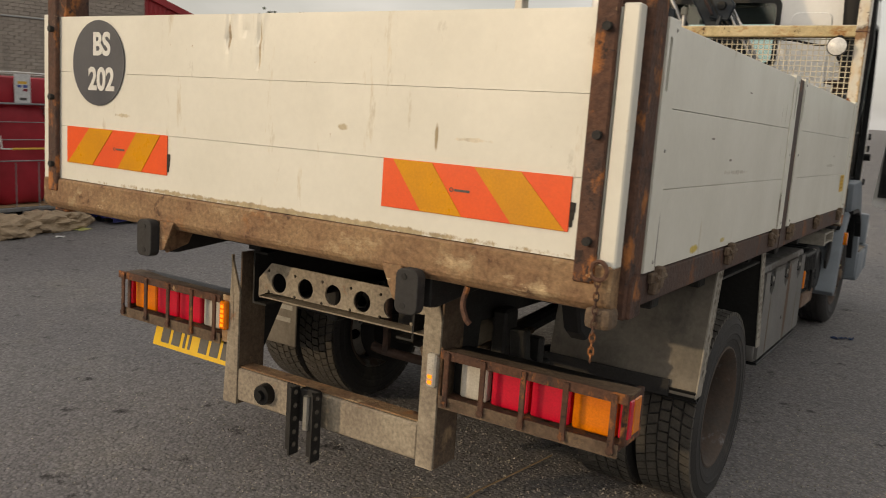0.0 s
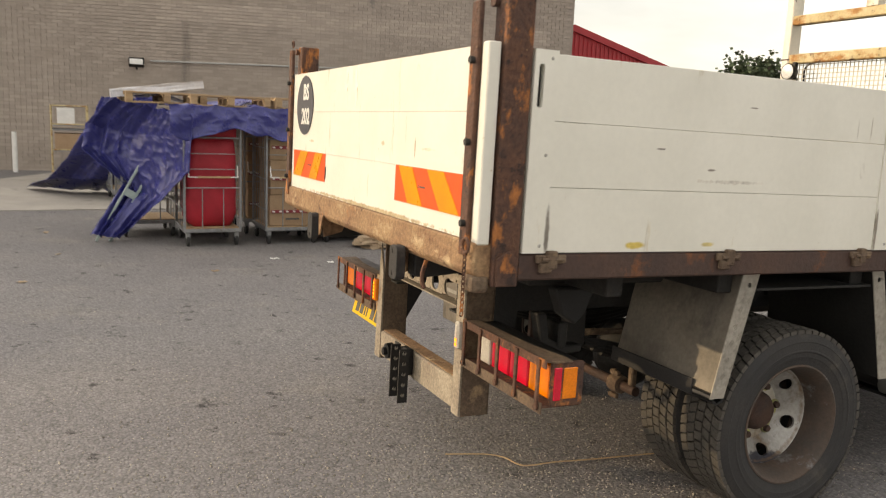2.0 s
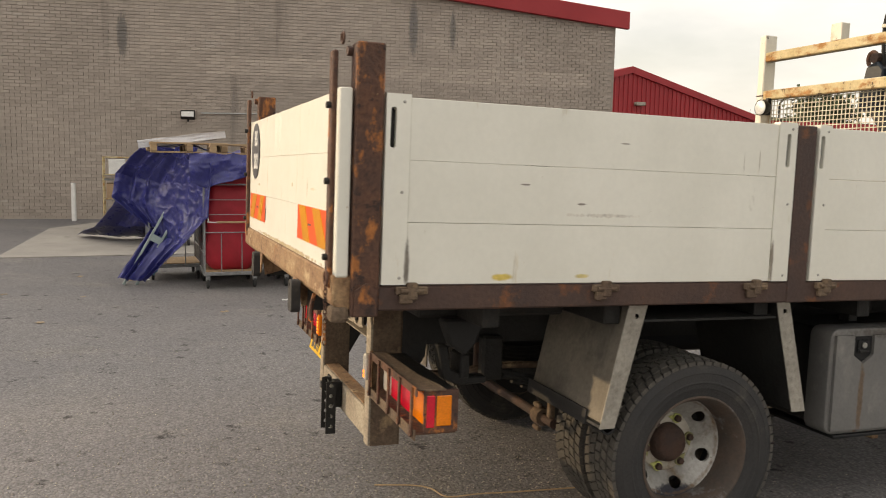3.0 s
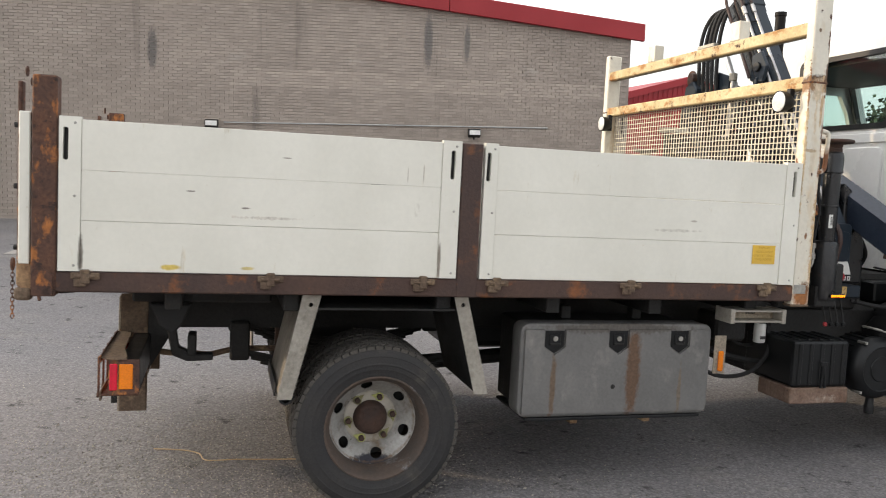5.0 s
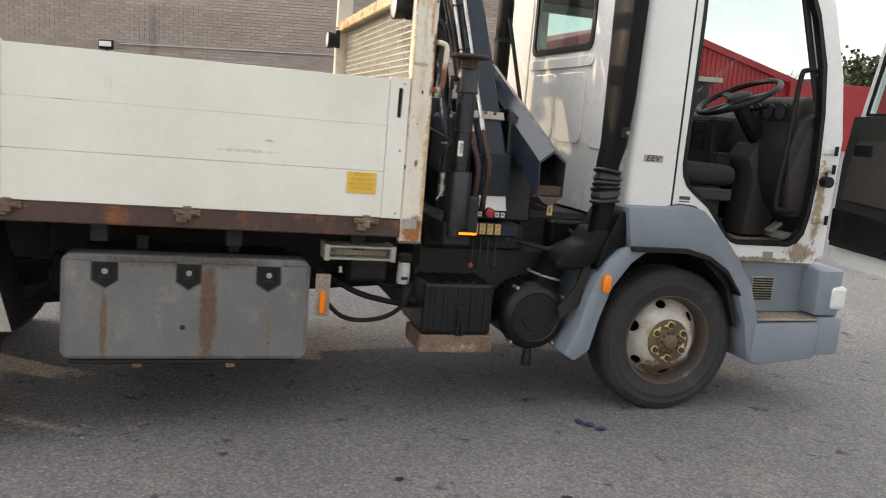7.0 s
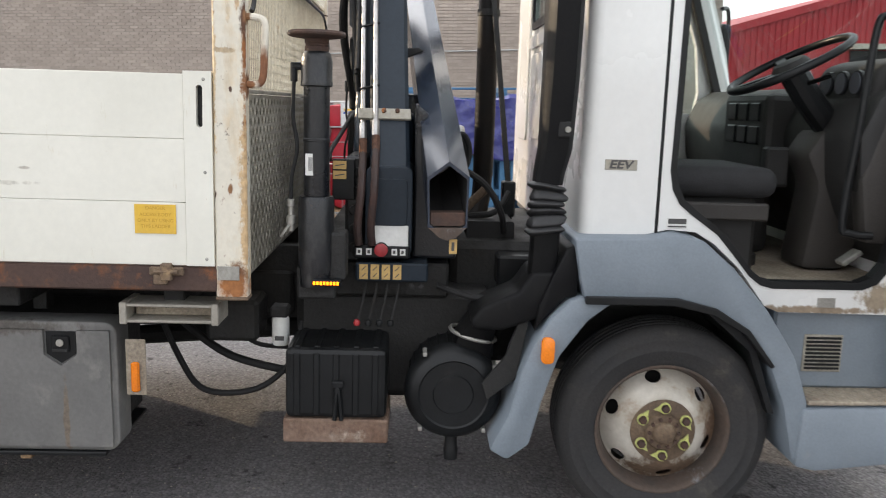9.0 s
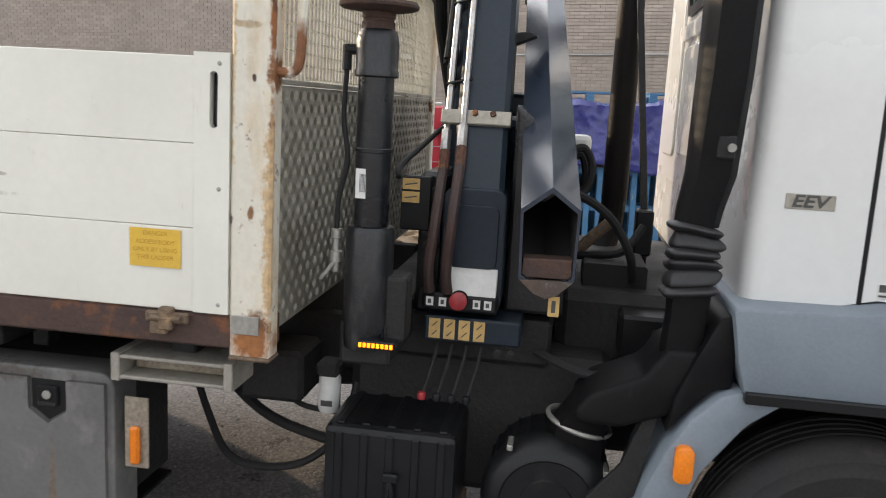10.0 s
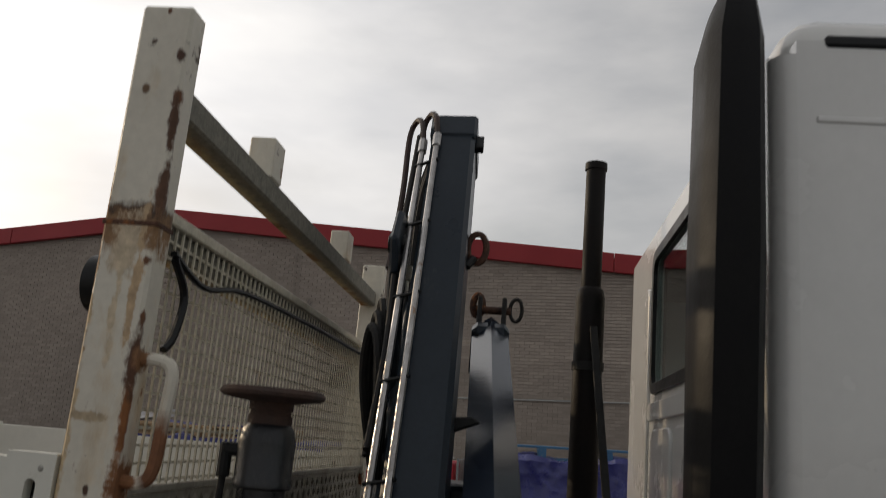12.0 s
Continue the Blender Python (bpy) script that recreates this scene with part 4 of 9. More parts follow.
# fleet number on a round sticker
disc = part("round_sticker", plate(ring(-1.988, 1.575, 0.148, 40), [], "y", -0.0385, -0.036), M["slate"], tail, "slate grey round sticker")
for body, z in (("BS", 1.637), ("202", 1.516)):
    t = text_mesh(body, 0.108, 0.0006, 0.0035)
    moved(t, Matrix.Translation((-1.968, -0.0392, z)) @ FACE_REAR @ Matrix.Diagonal((0.92, 1, 1, 1)))
    part("lettering", t, M["sticker_w"], disc)


def chevron(x0, x1, mirror):
    z0, z1 = 1.213, 1.346
    b = empty("chevron_board", tail)
    part("backing", box(x0, x1, -0.0375, -0.0346, z0, z1, 0.0008), M["chev_red"], b)
    w = x1 - x0
    for t0, t1, b0, b1 in ((0.062, 0.285, 0.236, 0.465), (0.517, 0.756, 0.725, 0.985)):
        poly = [(b0, z0 + 0.001), (b1, z0 + 0.001), (t1, z1 - 0.001), (t0, z1 - 0.001)]
        if mirror:
            poly = [(1 - f, z) for f, z in poly][::-1]
        part("stripe", prism([(x0 + f * w, z) for f, z in poly], "y", -0.0392, -0.0376), M["chev_amber"], b)
    xm = x0 + w * (0.55 if mirror else 0.45)
    part("mark", plate(ring(xm - 0.026, 1.281, 0.006, 12), [ring(xm - 0.026, 1.281, 0.004, 12)], "y", -0.0398, -0.0394), M["ink"], b)
    part("mark", box(xm - 0.017, xm + 0.03, -0.0398, -0.0394, 1.2775, 1.2835, 0), M["ink"], b)
    for z in (0.0, 0.5, 1.0):                    # dirt and torn film along the ends
        part("torn_edge", box(x1 - 0.002, x1 + 0.009 + 0.005 * z, -0.0366, -0.0346, z0 + 0.012 + 0.036 * z, z0 + 0.036 + 0.036 * z, 0.0008), M["chassis"], b)


chevron(-2.173, -1.610, True)
chevron(-0.707, -0.143, False)

# ---- wheels ----


def tyre_mesh(blocky):
    t = bmesh.new()
    prof = [(0.232, -0.088), (0.246, -0.100), (0.262, -0.104), (0.276, -0.109), (0.280, -0.1115), (0.298, -0.1135), (0.302, -0.1165), (0.306, -0.1165), (0.310, -0.1145), (0.338, -0.1130), (0.342, -0.1145), (0.346, -0.1125), (0.366, -0.104), (0.378, -0.094)]
    if blocky:
        prof += [(0.3765, -0.04), (0.3765, 0.04)]
    else:
        for x in (-0.064, -0.030, 0.004, 0.038, 0.072):
            prof += [(0.388, x - 0.019), (0.389, x + 0.006), (0.378, x + 0.008), (0.378, x + 0.013)]
        prof = prof[:-2]
    prof += [(r, -x) for r, x in prof[:14][::-1]]
    lathe(prof, "x", 64, bm=t)
    return t


def tread_mesh():
    t = bmesh.new()
    for i in range(60):
        a = 2 * math.pi * i / 60
        for k, (x0, x1) in enumerate(((-0.102, -0.066), (-0.060, -0.024), (-0.018, 0.018), (0.024, 0.060), (0.066, 0.102))):
            m = Matrix.Rotation(a + (0.052 if k % 2 else 0), 4, "X")
            sk = 0.006 if k < 2 else (-0.006 if k > 2 else 0)
            q = bmesh.new()
            b0, b1, r0, r1 = -0.0165, 0.0165, 0.370, 0.389 if 0 < k < 4 else 0.386
            vs = [q.verts.new((x, b + (sk if x == x1 else -sk), r)) for r in (r0, r1) for x, b in ((x0, b0), (x1, b0), (x1, b1), (x0, b1))]
            for f in ((4, 5, 6, 7), (0, 1, 5, 4), (1, 2, 6, 5), (2, 3, 7, 6), (3, 0, 4, 7)):
                q.faces.new([vs[j] for j in f])
            join(t, q, m)
    return t


REAR_DISH = ((0.0, -0.105), (0.128, -0.105), (0.137, -0.101), (0.148, -0.083), (0.166, -0.064), (0.186, -0.050), (0.200, -0.040), (0.208, -0.026))
FRONT_DISH = ((0.0, 0.100), (0.122, 0.100), (0.140, 0.096), (0.156, 0.083), (0.172, 0.062), (0.190, 0.040), (0.206, 0.024), (0.214, 0.020))


def dish(profile, r):
    """The height of a turned profile at radius r."""
    for (r0, h0), (r1, h1) in zip(profile, profile[1:]):
        if r <= r1:
            return h0 + (h1 - h0) * (r - r0) / (r1 - r0)
    return profile[-1][1]


def disc_mesh(profile, r_hole, hu, hw):
    """A pressed wheel disc with a flat bolt face and a sloping flank that hand holes go through."""
    flank = []
    for k in range(6):
        a = 2 * math.pi * k / 6 + 0.70
        u = Vector((math.cos(a), math.sin(a)))
        w = Vector((-u.y, u.x))
        flank.append([tuple(r_hole * u + hu * math.cos(s) * u + hw * math.sin(s) * w) for s in [2 * math.pi * j / 14 for j in range(14)]])
    edge, inner = profile[-1][0], profile[1][0]
    t = plate(ring(0, 0, edge, 54), [ring(0, 0, inner, 42)] + flank, "x", -0.005, 0.005)
    bmesh.ops.subdivide_edges(t, edges=list(t.edges), cuts=2, use_grid_fill=True)
    plate(ring(0, 0, inner, 42), [ring(0, 0, 0.055, 18)], "x", -0.005, 0.005, bm=t)
    for v in t.verts:
        v.co.x += dish(profile, math.hypot(v.co.y, v.co.z))
    return t


def wheel(kind, m):
    """A wheel about the x axis, its face to +x. kind: rear or front."""
    rear = kind == "rear"
    w = empty("wheel", truck, m)
    part("tyre", tyre_mesh(rear), M["rubber"], w, smooth=not rear)
    if rear:
        tagged(part("tread", tread_mesh(), M["treadrubber"], w), kind="stuff")
    lip = [(0.238, 0.082), (0.247, 0.097), (0.246, 0.103), (0.240, 0.104), (0.234, 0.099), (0.228, 0.086)]
    lip += [(0.217, 0.066), (0.212, 0.030), (0.209, -0.02), (0.207, -0.07), (0.240, -0.098), (0.232, -0.102)] if rear else [(0.222, 0.060), (0.216, 0.040), (0.213, 0.012), (0.207, -0.07), (0.240, -0.098), (0.232, -0.102)]
    part("rim", lathe(lip, "x", 56), M["rimrust"], w, "rusted rim", smooth=True)
    if rear:
        part("wheel_disc", disc_mesh(REAR_DISH, 0.170, 0.023, 0.029), M["rim"], w, "scuffed silver dished wheel disc", smooth=True)
    else:
        part("wheel_disc", disc_mesh(FRONT_DISH, 0.188, 0.019, 0.030), M["rimfront"], w, "chipped white wheel disc", smooth=True)
    x0 = -0.098 if rear else 0.107
    if rear:
        part("bolt_ring", lathe([(0.080, -0.106), (0.080, -0.096), (0.121, -0.096), (0.126, -0.100), (0.126, -0.106)], "x", 40), M["rimfront"], w, "dirty pale bolt ring", smooth=True)
    part("brake_drum", cyl((-0.205 if rear else -0.12, 0, 0), 0.19, 0.085, "x", 28), M["softhose"], w, "black brake drum behind the disc")
    if rear:
        hb = lathe([(0.0, 0.052), (0.055, 0.052), (0.066, 0.047), (0.078, 0.030), (0.084, 0.0), (0.084, -0.02)], "x", 28, (x0, 0, 0))
    else:
        part("hub_flange", lathe([(0.0, 0.004), (0.112, 0.004), (0.118, 0.001), (0.119, -0.006)], "x", 36, (x0, 0, 0)), M["hubplate"], w, "rust-brown hub flange", smooth=True)
        hb = lathe([(0.0, 0.040), (0.030, 0.040), (0.038, 0.034), (0.042, 0.022), (0.062, 0.020), (0.068, 0.014), (0.070, 0.0)], "x", 28, (x0, 0, 0))
    part("hub", hb, M["hub"] if rear else M["hubplate"], w, "rusted wheel hub", smooth=True)
    for k in range(10):
        a = 2 * math.pi * k / 10
        part("stud", cyl((x0 + (0.040 if rear else 0.018), 0.053 * math.cos(a), 0.053 * math.sin(a)), 0.0075, 0.012, "x", 6, bevel=0.002), M["hub"], w)
    for k in range(6):
        a = 2 * math.pi * k / 6 + (0.14 if rear else 0.52)
        y, z = (0.108 if rear else 0.090) * math.cos(a), (0.108 if rear else 0.090) * math.sin(a)
        part("wheel_nut", cyl((x0 + 0.004, y, z), 0.0145, 0.026, "x", 6, bevel=0.003), M["hub"], w)
        g = lathe([(0.0155, 0.0), (0.021, 0.0), (0.021, 0.009), (0.0155, 0.009), (0.0155, 0.0)], "x", 16, (x0 + 0.006, y, z))
        d = Matrix.Translation((x0 + 0.006, y, z)) @ Matrix.Rotation(a + (1.75 if k % 2 else -1.55), 4, "X")
        prism([(0.018, -0.0105), (0.041, 0.0), (0.018, 0.0105)], "x", 0.0, 0.006, bm=(q := bmesh.new()))
        join(g, q, d)
        part("nut_pointer", g, M["lime"] if k in (1, 4) or not rear else M["dirtylime"], w, "lime plastic nut pointer")
    return w


FLIP = Matrix.Rotation(math.pi, 4, "Z")
rw = wheel("rear", Matrix.Translation((-0.185, 1.46, 0.402)))
tagged(rw, "rear twin wheel with a rusty dished rim")
copy_thing(rw, Matrix.Translation((-0.435, 1.46, 0.402)) @ Matrix.Rotation(0.07, 4, "X"))
copy_thing(rw, Matrix.Translation((W + 0.185, 1.46, 0.430)) @ FLIP)
copy_thing(rw, Matrix.Translation((W + 0.435, 1.46, 0.428)) @ FLIP @ Matrix.Rotation(0.06, 4, "X"))
fw = wheel("front", Matrix.Translation((-0.280, 5.128, 0.510)) @ Matrix.Rotation(radians(-2), 4, "Z"))
tagged(fw, "front wheel with a chipped white steel disc")
copy_thing(fw, Matrix.Translation((W + 0.280, 5.128, 0.536)) @ FLIP)

# ---- chassis ----
for x in (-0.80, -1.535):
    s = 1 if x > -1.1 else -1
    c = bmesh.new()
    prism([(x, 0.741), (x, 0.939), (x - 0.07 * s, 0.939), (x - 0.07 * s, 0.931), (x - 0.008 * s, 0.931), (x - 0.008 * s, 0.749), (x - 0.07 * s, 0.749), (x - 0.07 * s, 0.741)][::s], "y", 0.30, 6.0, bm=c)
    part("chassis_rail", c, M["chassis"], truck)
for x in (-0.80, -1.535):
    part("subframe_rail", box(x - 0.03, x + 0.03, 0.30, 3.75, 0.9405, 1.058, 0.003), M["chassis"], truck)
# dark filler added to block the gap through to the lit ground
part("gearbox", box(-1.50, -0.44, 3.76, 4.52, 0.52, 0.95, 0.03), M["chassis"], truck)
part("rear_axle", cyl((W + 0.55, 1.46, 0.41), 0.065, -W - 1.1, "x", 18), M["chassis"], truck)
part("differential", lathe([(0.0, -0.16), (0.09, -0.13), (0.17, -0.05), (0.18, 0.0), (0.15, 0.10), (0.07, 0.17), (0.06, 0.22)], "y", 24, (W / 2, 1.46, 0.41)), M["chassis"], truck, smooth=True)
part("propeller_shaft", tube([(W / 2, 1.7, 0.45), (W / 2, 4.4, 0.66)], 0.045, 12), M["chassis"], truck)
part("front_axle", beam((W + 0.42, 5.13, 0.50), (-0.42, 5.13, 0.50), 0.08, 0.09, 0.01), M["chassis"], truck)
for x in (-0.76, -1.575):
    ls = bmesh.new()
    for k in range(4):
        tube([(x, 0.86 + 0.05 * k, 0.60 - 0.024 * k + 0.02), (x, 1.46, 0.525 - 0.024 * k), (x, 2.06 - 0.05 * k, 0.60 - 0.024 * k + 0.02)], 0.016, 6, bm=ls)
    part("leaf_spring", ls, M["chassis"], truck)
    part("spring_hanger", box(x - 0.03, x + 0.03, 0.80, 0.90, 0.58, 0.78, 0.01), M["chassis"], truck)
    part("spring_hanger", box(x - 0.03, x + 0.03, 2.02, 2.12, 0.58, 0.78, 0.01), M["chassis"], truck)
part("underbody", box(W + 0.35, -0.35, 0.36, 0.98, 0.94, 1.03, 0.01), M["chassis"], truck)
part("underbody", box(W + 0.35, -0.75, 2.0, 3.7, 0.76, 0.95, 0.01), M["chassis"], truck)
bar = part("anti_roll_bar", tube([(-1.56, 1.09, 0.42), (-1.46, 1.10, 0.405), (-1.0, 1.11, 0.400), (-0.62, 1.11, 0.398)], 0.022, 10), M["hub"], truck, "rusty round anti-roll bar", smooth=True)
part("bar_clamp", lathe([(0.022, -0.035), (0.040, -0.033), (0.044, 0.0), (0.040, 0.033), (0.022, 0.035)], "x", 18, (-0.75, 1.11, 0.400)), M["dirtrust"], bar, "muddy clamp", smooth=True)
for dz in (-0.055, 0.050):
    part("clamp_bolt", cyl((-0.76, 1.095, 0.400 + dz - 0.012), 0.010, 0.026, "z", 8), M["dirtrust"], bar)
    part("clamp_lug", box(-0.785, -0.725, 1.085, 1.105, 0.400 + dz - 0.010, 0.400 + dz + 0.010, 0.004), M["dirtrust"], bar)
part("drop_link", box(-1.50, -1.47, 1.075, 1.105, 0.40, 0.66, 0.005), M["hub"], bar)
part("drop_link", box(-0.66, -0.63, 1.09, 1.12, 0.42, 0.70, 0.005), M["dirtrust"], truck)
part("brake_pipe", tube([(-0.82, 0.40, 0.70), (-0.82, 0.44, 0.625), (-0.82, 0.50, 0.606), (-0.82, 0.60, 0.605), (-0.82, 0.70, 0.596), (-0.82, 0.80, 0.618), (-0.82, 0.95, 0.627), (-0.82, 1.20, 0.62)], 0.016, 8), M["dirtrust"], truck)
part("spring_arm", prism([(0.50, 0.80), (0.545, 0.80), (0.56, 0.70), (0.63, 0.665), (0.72, 0.665), (0.72, 0.635), (0.60, 0.63), (0.53, 0.66)], "x", -0.56, -0.50, 0.006), M["chassis"], truck)
for y, z0, x in ((0.62, 0.66, -0.55), (0.52, 0.72, -0.95)):
    part("bracket", box(x - 0.06, x + 0.06, y - 0.02, y + 0.02, z0, z0 + 0.10, 0.006), M["chassis"], truck)
part("spring_bracket", prism([(0.44, 0.94), (0.62, 0.94), (0.58, 0.84), (0.54, 0.80), (0.48, 0.84)], "x", -0.36, -0.30, 0.008), M["softhose"], truck)

# buffers under the rear beam
for x, s_ in ((-1.655, 1), (-0.575, -1)):
    b = empty("buffer", truck)

    def across(a, c):
        return sorted((x + s_ * a, x + s_ * c))
    part("bracket", prism([(-0.046, 1.052), (0.10, 1.052), (0.06, 0.975), (-0.03, 0.95)], "x", *across(0.035, 0.047), 0.002), M["sandrust"], b)
    part("gusset", prism([(x + s_ * 0.036, 1.06), (x + s_ * 0.105, 1.06), (x + s_ * 0.06, 0.965), (x + s_ * 0.036, 0.96)][::s_], "y", -0.055, -0.047, 0.001), M["sandrust"], b)
    arm = bmesh.new()
    prism([(-0.01, 1.045), (0.50, 1.045), (0.50, 0.99), (0.03, 0.945), (-0.01, 0.95)], "x", *across(-0.035, 0.034), 0.004, bm=arm)
    part("arm", arm, M["chassis"], b)
    rb = bmesh.new()
    prism(rounded(*across(-0.042, 0.032), 0.938, 1.062, 0.022), "y", -0.086, -0.050, 0.006, 2, bm=rb)
    rub = part("rubber_block", rb, M["rubber"], b, "dark rubber buffer block")
    for z in (0.96, 1.04):
        part("bolt", cyl((x - 0.004, -0.088, z), 0.009, 0.004, "y", 10), M["chassis"], rub)

# ---- tow frame ----
tow = empty("tow_frame", truck)
tagged(tow, "muddy galvanised tow frame with a perforated plate")
for x0, x1, s in ((-1.645, -1.572, 1), (-0.742, -0.675, -1)):
    u = bmesh.new()
    prism([(x0, 0.345), (x1, 0.345), (x1, 0.84 if s < 0 else 0.78), ((x0 + x1) / 2 - 0.01 * s, 0.915), (x0, 0.915) if s < 0 else (x0 + 0.03, 0.915)], "y", 0.270, 0.280, 0.002, bm=u)
    part("upright", u, M["dirtsteel"], tow)
    xi = x1 - 0.008
    part("web", prism([(0.28, 0.345), (0.28, 0.93), (0.405, 0.93), (0.405, 0.345)], "x", xi, xi + 0.008, 0.001), M["dirtrust"], tow, "rusty side web")
    part("web_lip", box(xi - 0.02, xi + 0.008, 0.398, 0.406, 0.345, 0.93, 0.001), M["dirtrust"], tow)
    part("gusset_plate", prism([(0.405, 0.93), (0.53, 0.93), (0.51, 0.72), (0.405, 0.54)], "x", xi + 0.001, xi + 0.007, 0.001), M["chassis"], tow)
part("cross_bar", box(-1.572, -0.742, 0.272, 0.360, 0.362, 0.486, 0.006), M["dirtsteel"], tow, "dirty steel cross bar")
part("mud_ledge", box(-1.572, -0.742, 0.285, 0.352, 0.4865, 0.492, 0.002), M["sandrust"], tow)
hs = [ring(-1.40 + 0.128 * k, 0.838, 0.036, 20) for k in range(6)] + [ring(-1.45 + 0.128 * k, z, 0.006, 8) for k in range(6) for z in (0.800, 0.876)]
part("perforated_plate", plate([(-1.500, 0.775), (-0.745, 0.775), (-0.745, 0.842), (-0.80, 0.905), (-1.44, 0.905), (-1.500, 0.842)], hs, "y", 0.296, 0.304), M["dirtsteel"], tow, "beige steel plate with six round holes")
part("plate_flange", prism([(-1.500, 0.770), (-0.72, 0.770), (-0.72, 0.775), (-1.500, 0.775)], "y", 0.30, 0.36), M["dirtsteel"], tow)
part("socket", lathe([(0.0, -0.045), (0.018, -0.045), (0.020, -0.03), (0.036, -0.028), (0.040, 0.0), (0.044, 0.01)], "y", 20, (-1.415, 0.270, 0.425)), M["black"], tow, "black round socket")
for x in (-1.245, -1.145):
    b = empty("drop_bracket", tow)
    hs = [ring(0.213, 0.30 + 0.048 * k, 0.010, 10) for k in range(5)]
    part("side_plate", plate([(0.190, 0.265), (0.236, 0.265), (0.236, 0.51), (0.190, 0.51)], hs, "x", x + 0.018, x + 0.026), M["chassis"], b)
    hs = [ring(x - 0.006, 0.30 + 0.048 * k, 0.009, 10) for k in range(5)]
    part("face_plate", plate([(x - 0.03, 0.265), (x + 0.022, 0.265), (x + 0.022, 0.51), (x - 0.03, 0.51)], hs, "y", 0.228, 0.236), M["chassis"], b)
part("tow_block", box(-1.225, -1.150, 0.236, 0.272, 0.38, 0.50, 0.004), M["chassis"], tow)
part("bolt_stack", cyl((-1.175, 0.225, 0.365), 0.014, 0.12, "z", 10), M["alu"], tow)

# ---- tail lamps in cages ----


def tail_lamp(mirror):
    X = (lambda v: W - v) if mirror else (lambda v: v)
    lamp = empty("tail_lamp", truck)
    tagged(lamp, "caged rear light cluster in a rusty frame")

    def bx(x0, x1, *a, **k):
        lo, hi = sorted((X(x0), X(x1)))
        return box(lo, hi, *a, **k)
    part("back_box", bx(-0.665, -0.075, 0.345, 0.42, 0.592, 0.738, r=0.004), M["black"], lamp)
    for a, b, mt in ((-0.618, -0.522, "clear"), (-0.505, -0.378, "red"), (-0.368, -0.242, "red"), (-0.232, -0.100, "amber")):
        part("lens", bx(a, b, 0.312, 0.346, 0.600, 0.722, r=0.005), M[mt], lamp)
    part("side_lens", bx(-0.074, -0.058, 0.343, 0.398, 0.612, 0.720, r=0.003), M["amber"], lamp)
    part("side_lens", bx(-0.088, -0.057, 0.306, 0.336, 0.608, 0.722, r=0.003), M["red"], lamp)
    part("lid", prism([(X(p), q) for p, q in ((-0.668, 0.268), (-0.085, 0.268), (-0.055, 0.300), (-0.055, 0.372), (-0.11, 0.372), (-0.26, 0.345), (-0.668, 0.335))][::-1 if mirror else 1], "z", 0.738, 0.746, 0.002), M["dirtrust"], lamp, "muddy rusted lid")
    part("lid_front", bx(-0.668, -0.052, 0.264, 0.269, 0.722, 0.752, r=0.001), M["rust"], lamp)
    part("tray_front", bx(-0.668, -0.070, 0.266, 0.272, 0.562, 0.602, r=0.001), M["dirtrust"], lamp)
    part("tray", bx(-0.668, -0.070, 0.272, 0.42, 0.582, 0.590, r=0.001), M["rust"], lamp)
    for x in (-0.640, -0.510, -0.372, -0.236, -0.090):
        part("cage_bar", bx(x - 0.009, x + 0.009, 0.256, 0.264, 0.575, 0.748, r=0.002), M["rust"], lamp)
        part("bolt", cyl((X(x), 0.262, 0.583), 0.012, -0.008, "y", 8), M["rust"], lamp)
    part("end_plate", bx(-0.080, -0.062, 0.300, 0.424, 0.588, 0.738, r=0.002), M["rust"], lamp)
    i = part("indicator", bx(-0.712, -0.676, 0.250, 0.275, 0.625, 0.735, r=0.006), M["amber"] if mirror else M["clear"], lamp, "slim amber marker lamp")
    for k in range(5):
        part("led", bx(-0.702, -0.686, 0.2475, 0.2495, 0.637 + 0.018 * k, 0.649 + 0.018 * k, r=0.001), M["led"] if mirror or k < 2 else M["clear"], i)
    part("indicator_plate", bx(-0.722, -0.668, 0.275, 0.282, 0.572, 0.755, r=0.002), M["sandrust"], lamp)


tail_lamp(False)
tail_lamp(True)
np_ = empty("number_plate", truck, Matrix.Translation((-1.845, 0.318, 0.52)) @ Matrix.Rotation(radians(-14), 4, "X"))
tagged(np_, "yellow rear number plate")
part("plate", box(-0.26, 0.26, -0.003, 0.0, -0.056, 0.056, 0.001), M["plate_y"], np_)
for x in (-0.19, -0.125, -0.075, -0.045, 0.035, 0.10, 0.165):
    w_ = 0.007 if x in (-0.075, -0.045) else 0.024
    part("bar", box(x - w_, x + w_, -0.0045, -0.0032, -0.038, 0.038, 0), M["ink"], np_)

# ---- mudguards ----


def lozenges(p, u, v, nu, nv, step, n, size=0.010, h=0.0015):
    """Raised crossed ribs of tread plate over a parallelogram."""
    bm = bmesh.new()
    p, u, v, n = Vector(p), Vector(u).normalized(), Vector(v).normalized(), Vector(n).normalized()
    for i in range(nu):
        for j in range(nv):
            c = p + u * (step * (i + 0.5)) + v * (step * (j + 0.5))
            a = (u + v).normalized() if (i + j) % 2 else (u - v).normalized()
            b = a.cross(n)
            q = [bm.verts.new(c + k) for k in (a * size, b * size * 0.28, -a * size, -b * size * 0.28)]
            t = [bm.verts.new(c + n * h + k) for k in (a * size * 0.5, -a * size * 0.5)]
            for f in ((q[0], q[1], t[1], t[0]), (q[1], q[2], t[1]), (q[2], q[3], t[0], t[1]), (q[3], q[0], t[0])):
                bm.faces.new(f)
    return bm


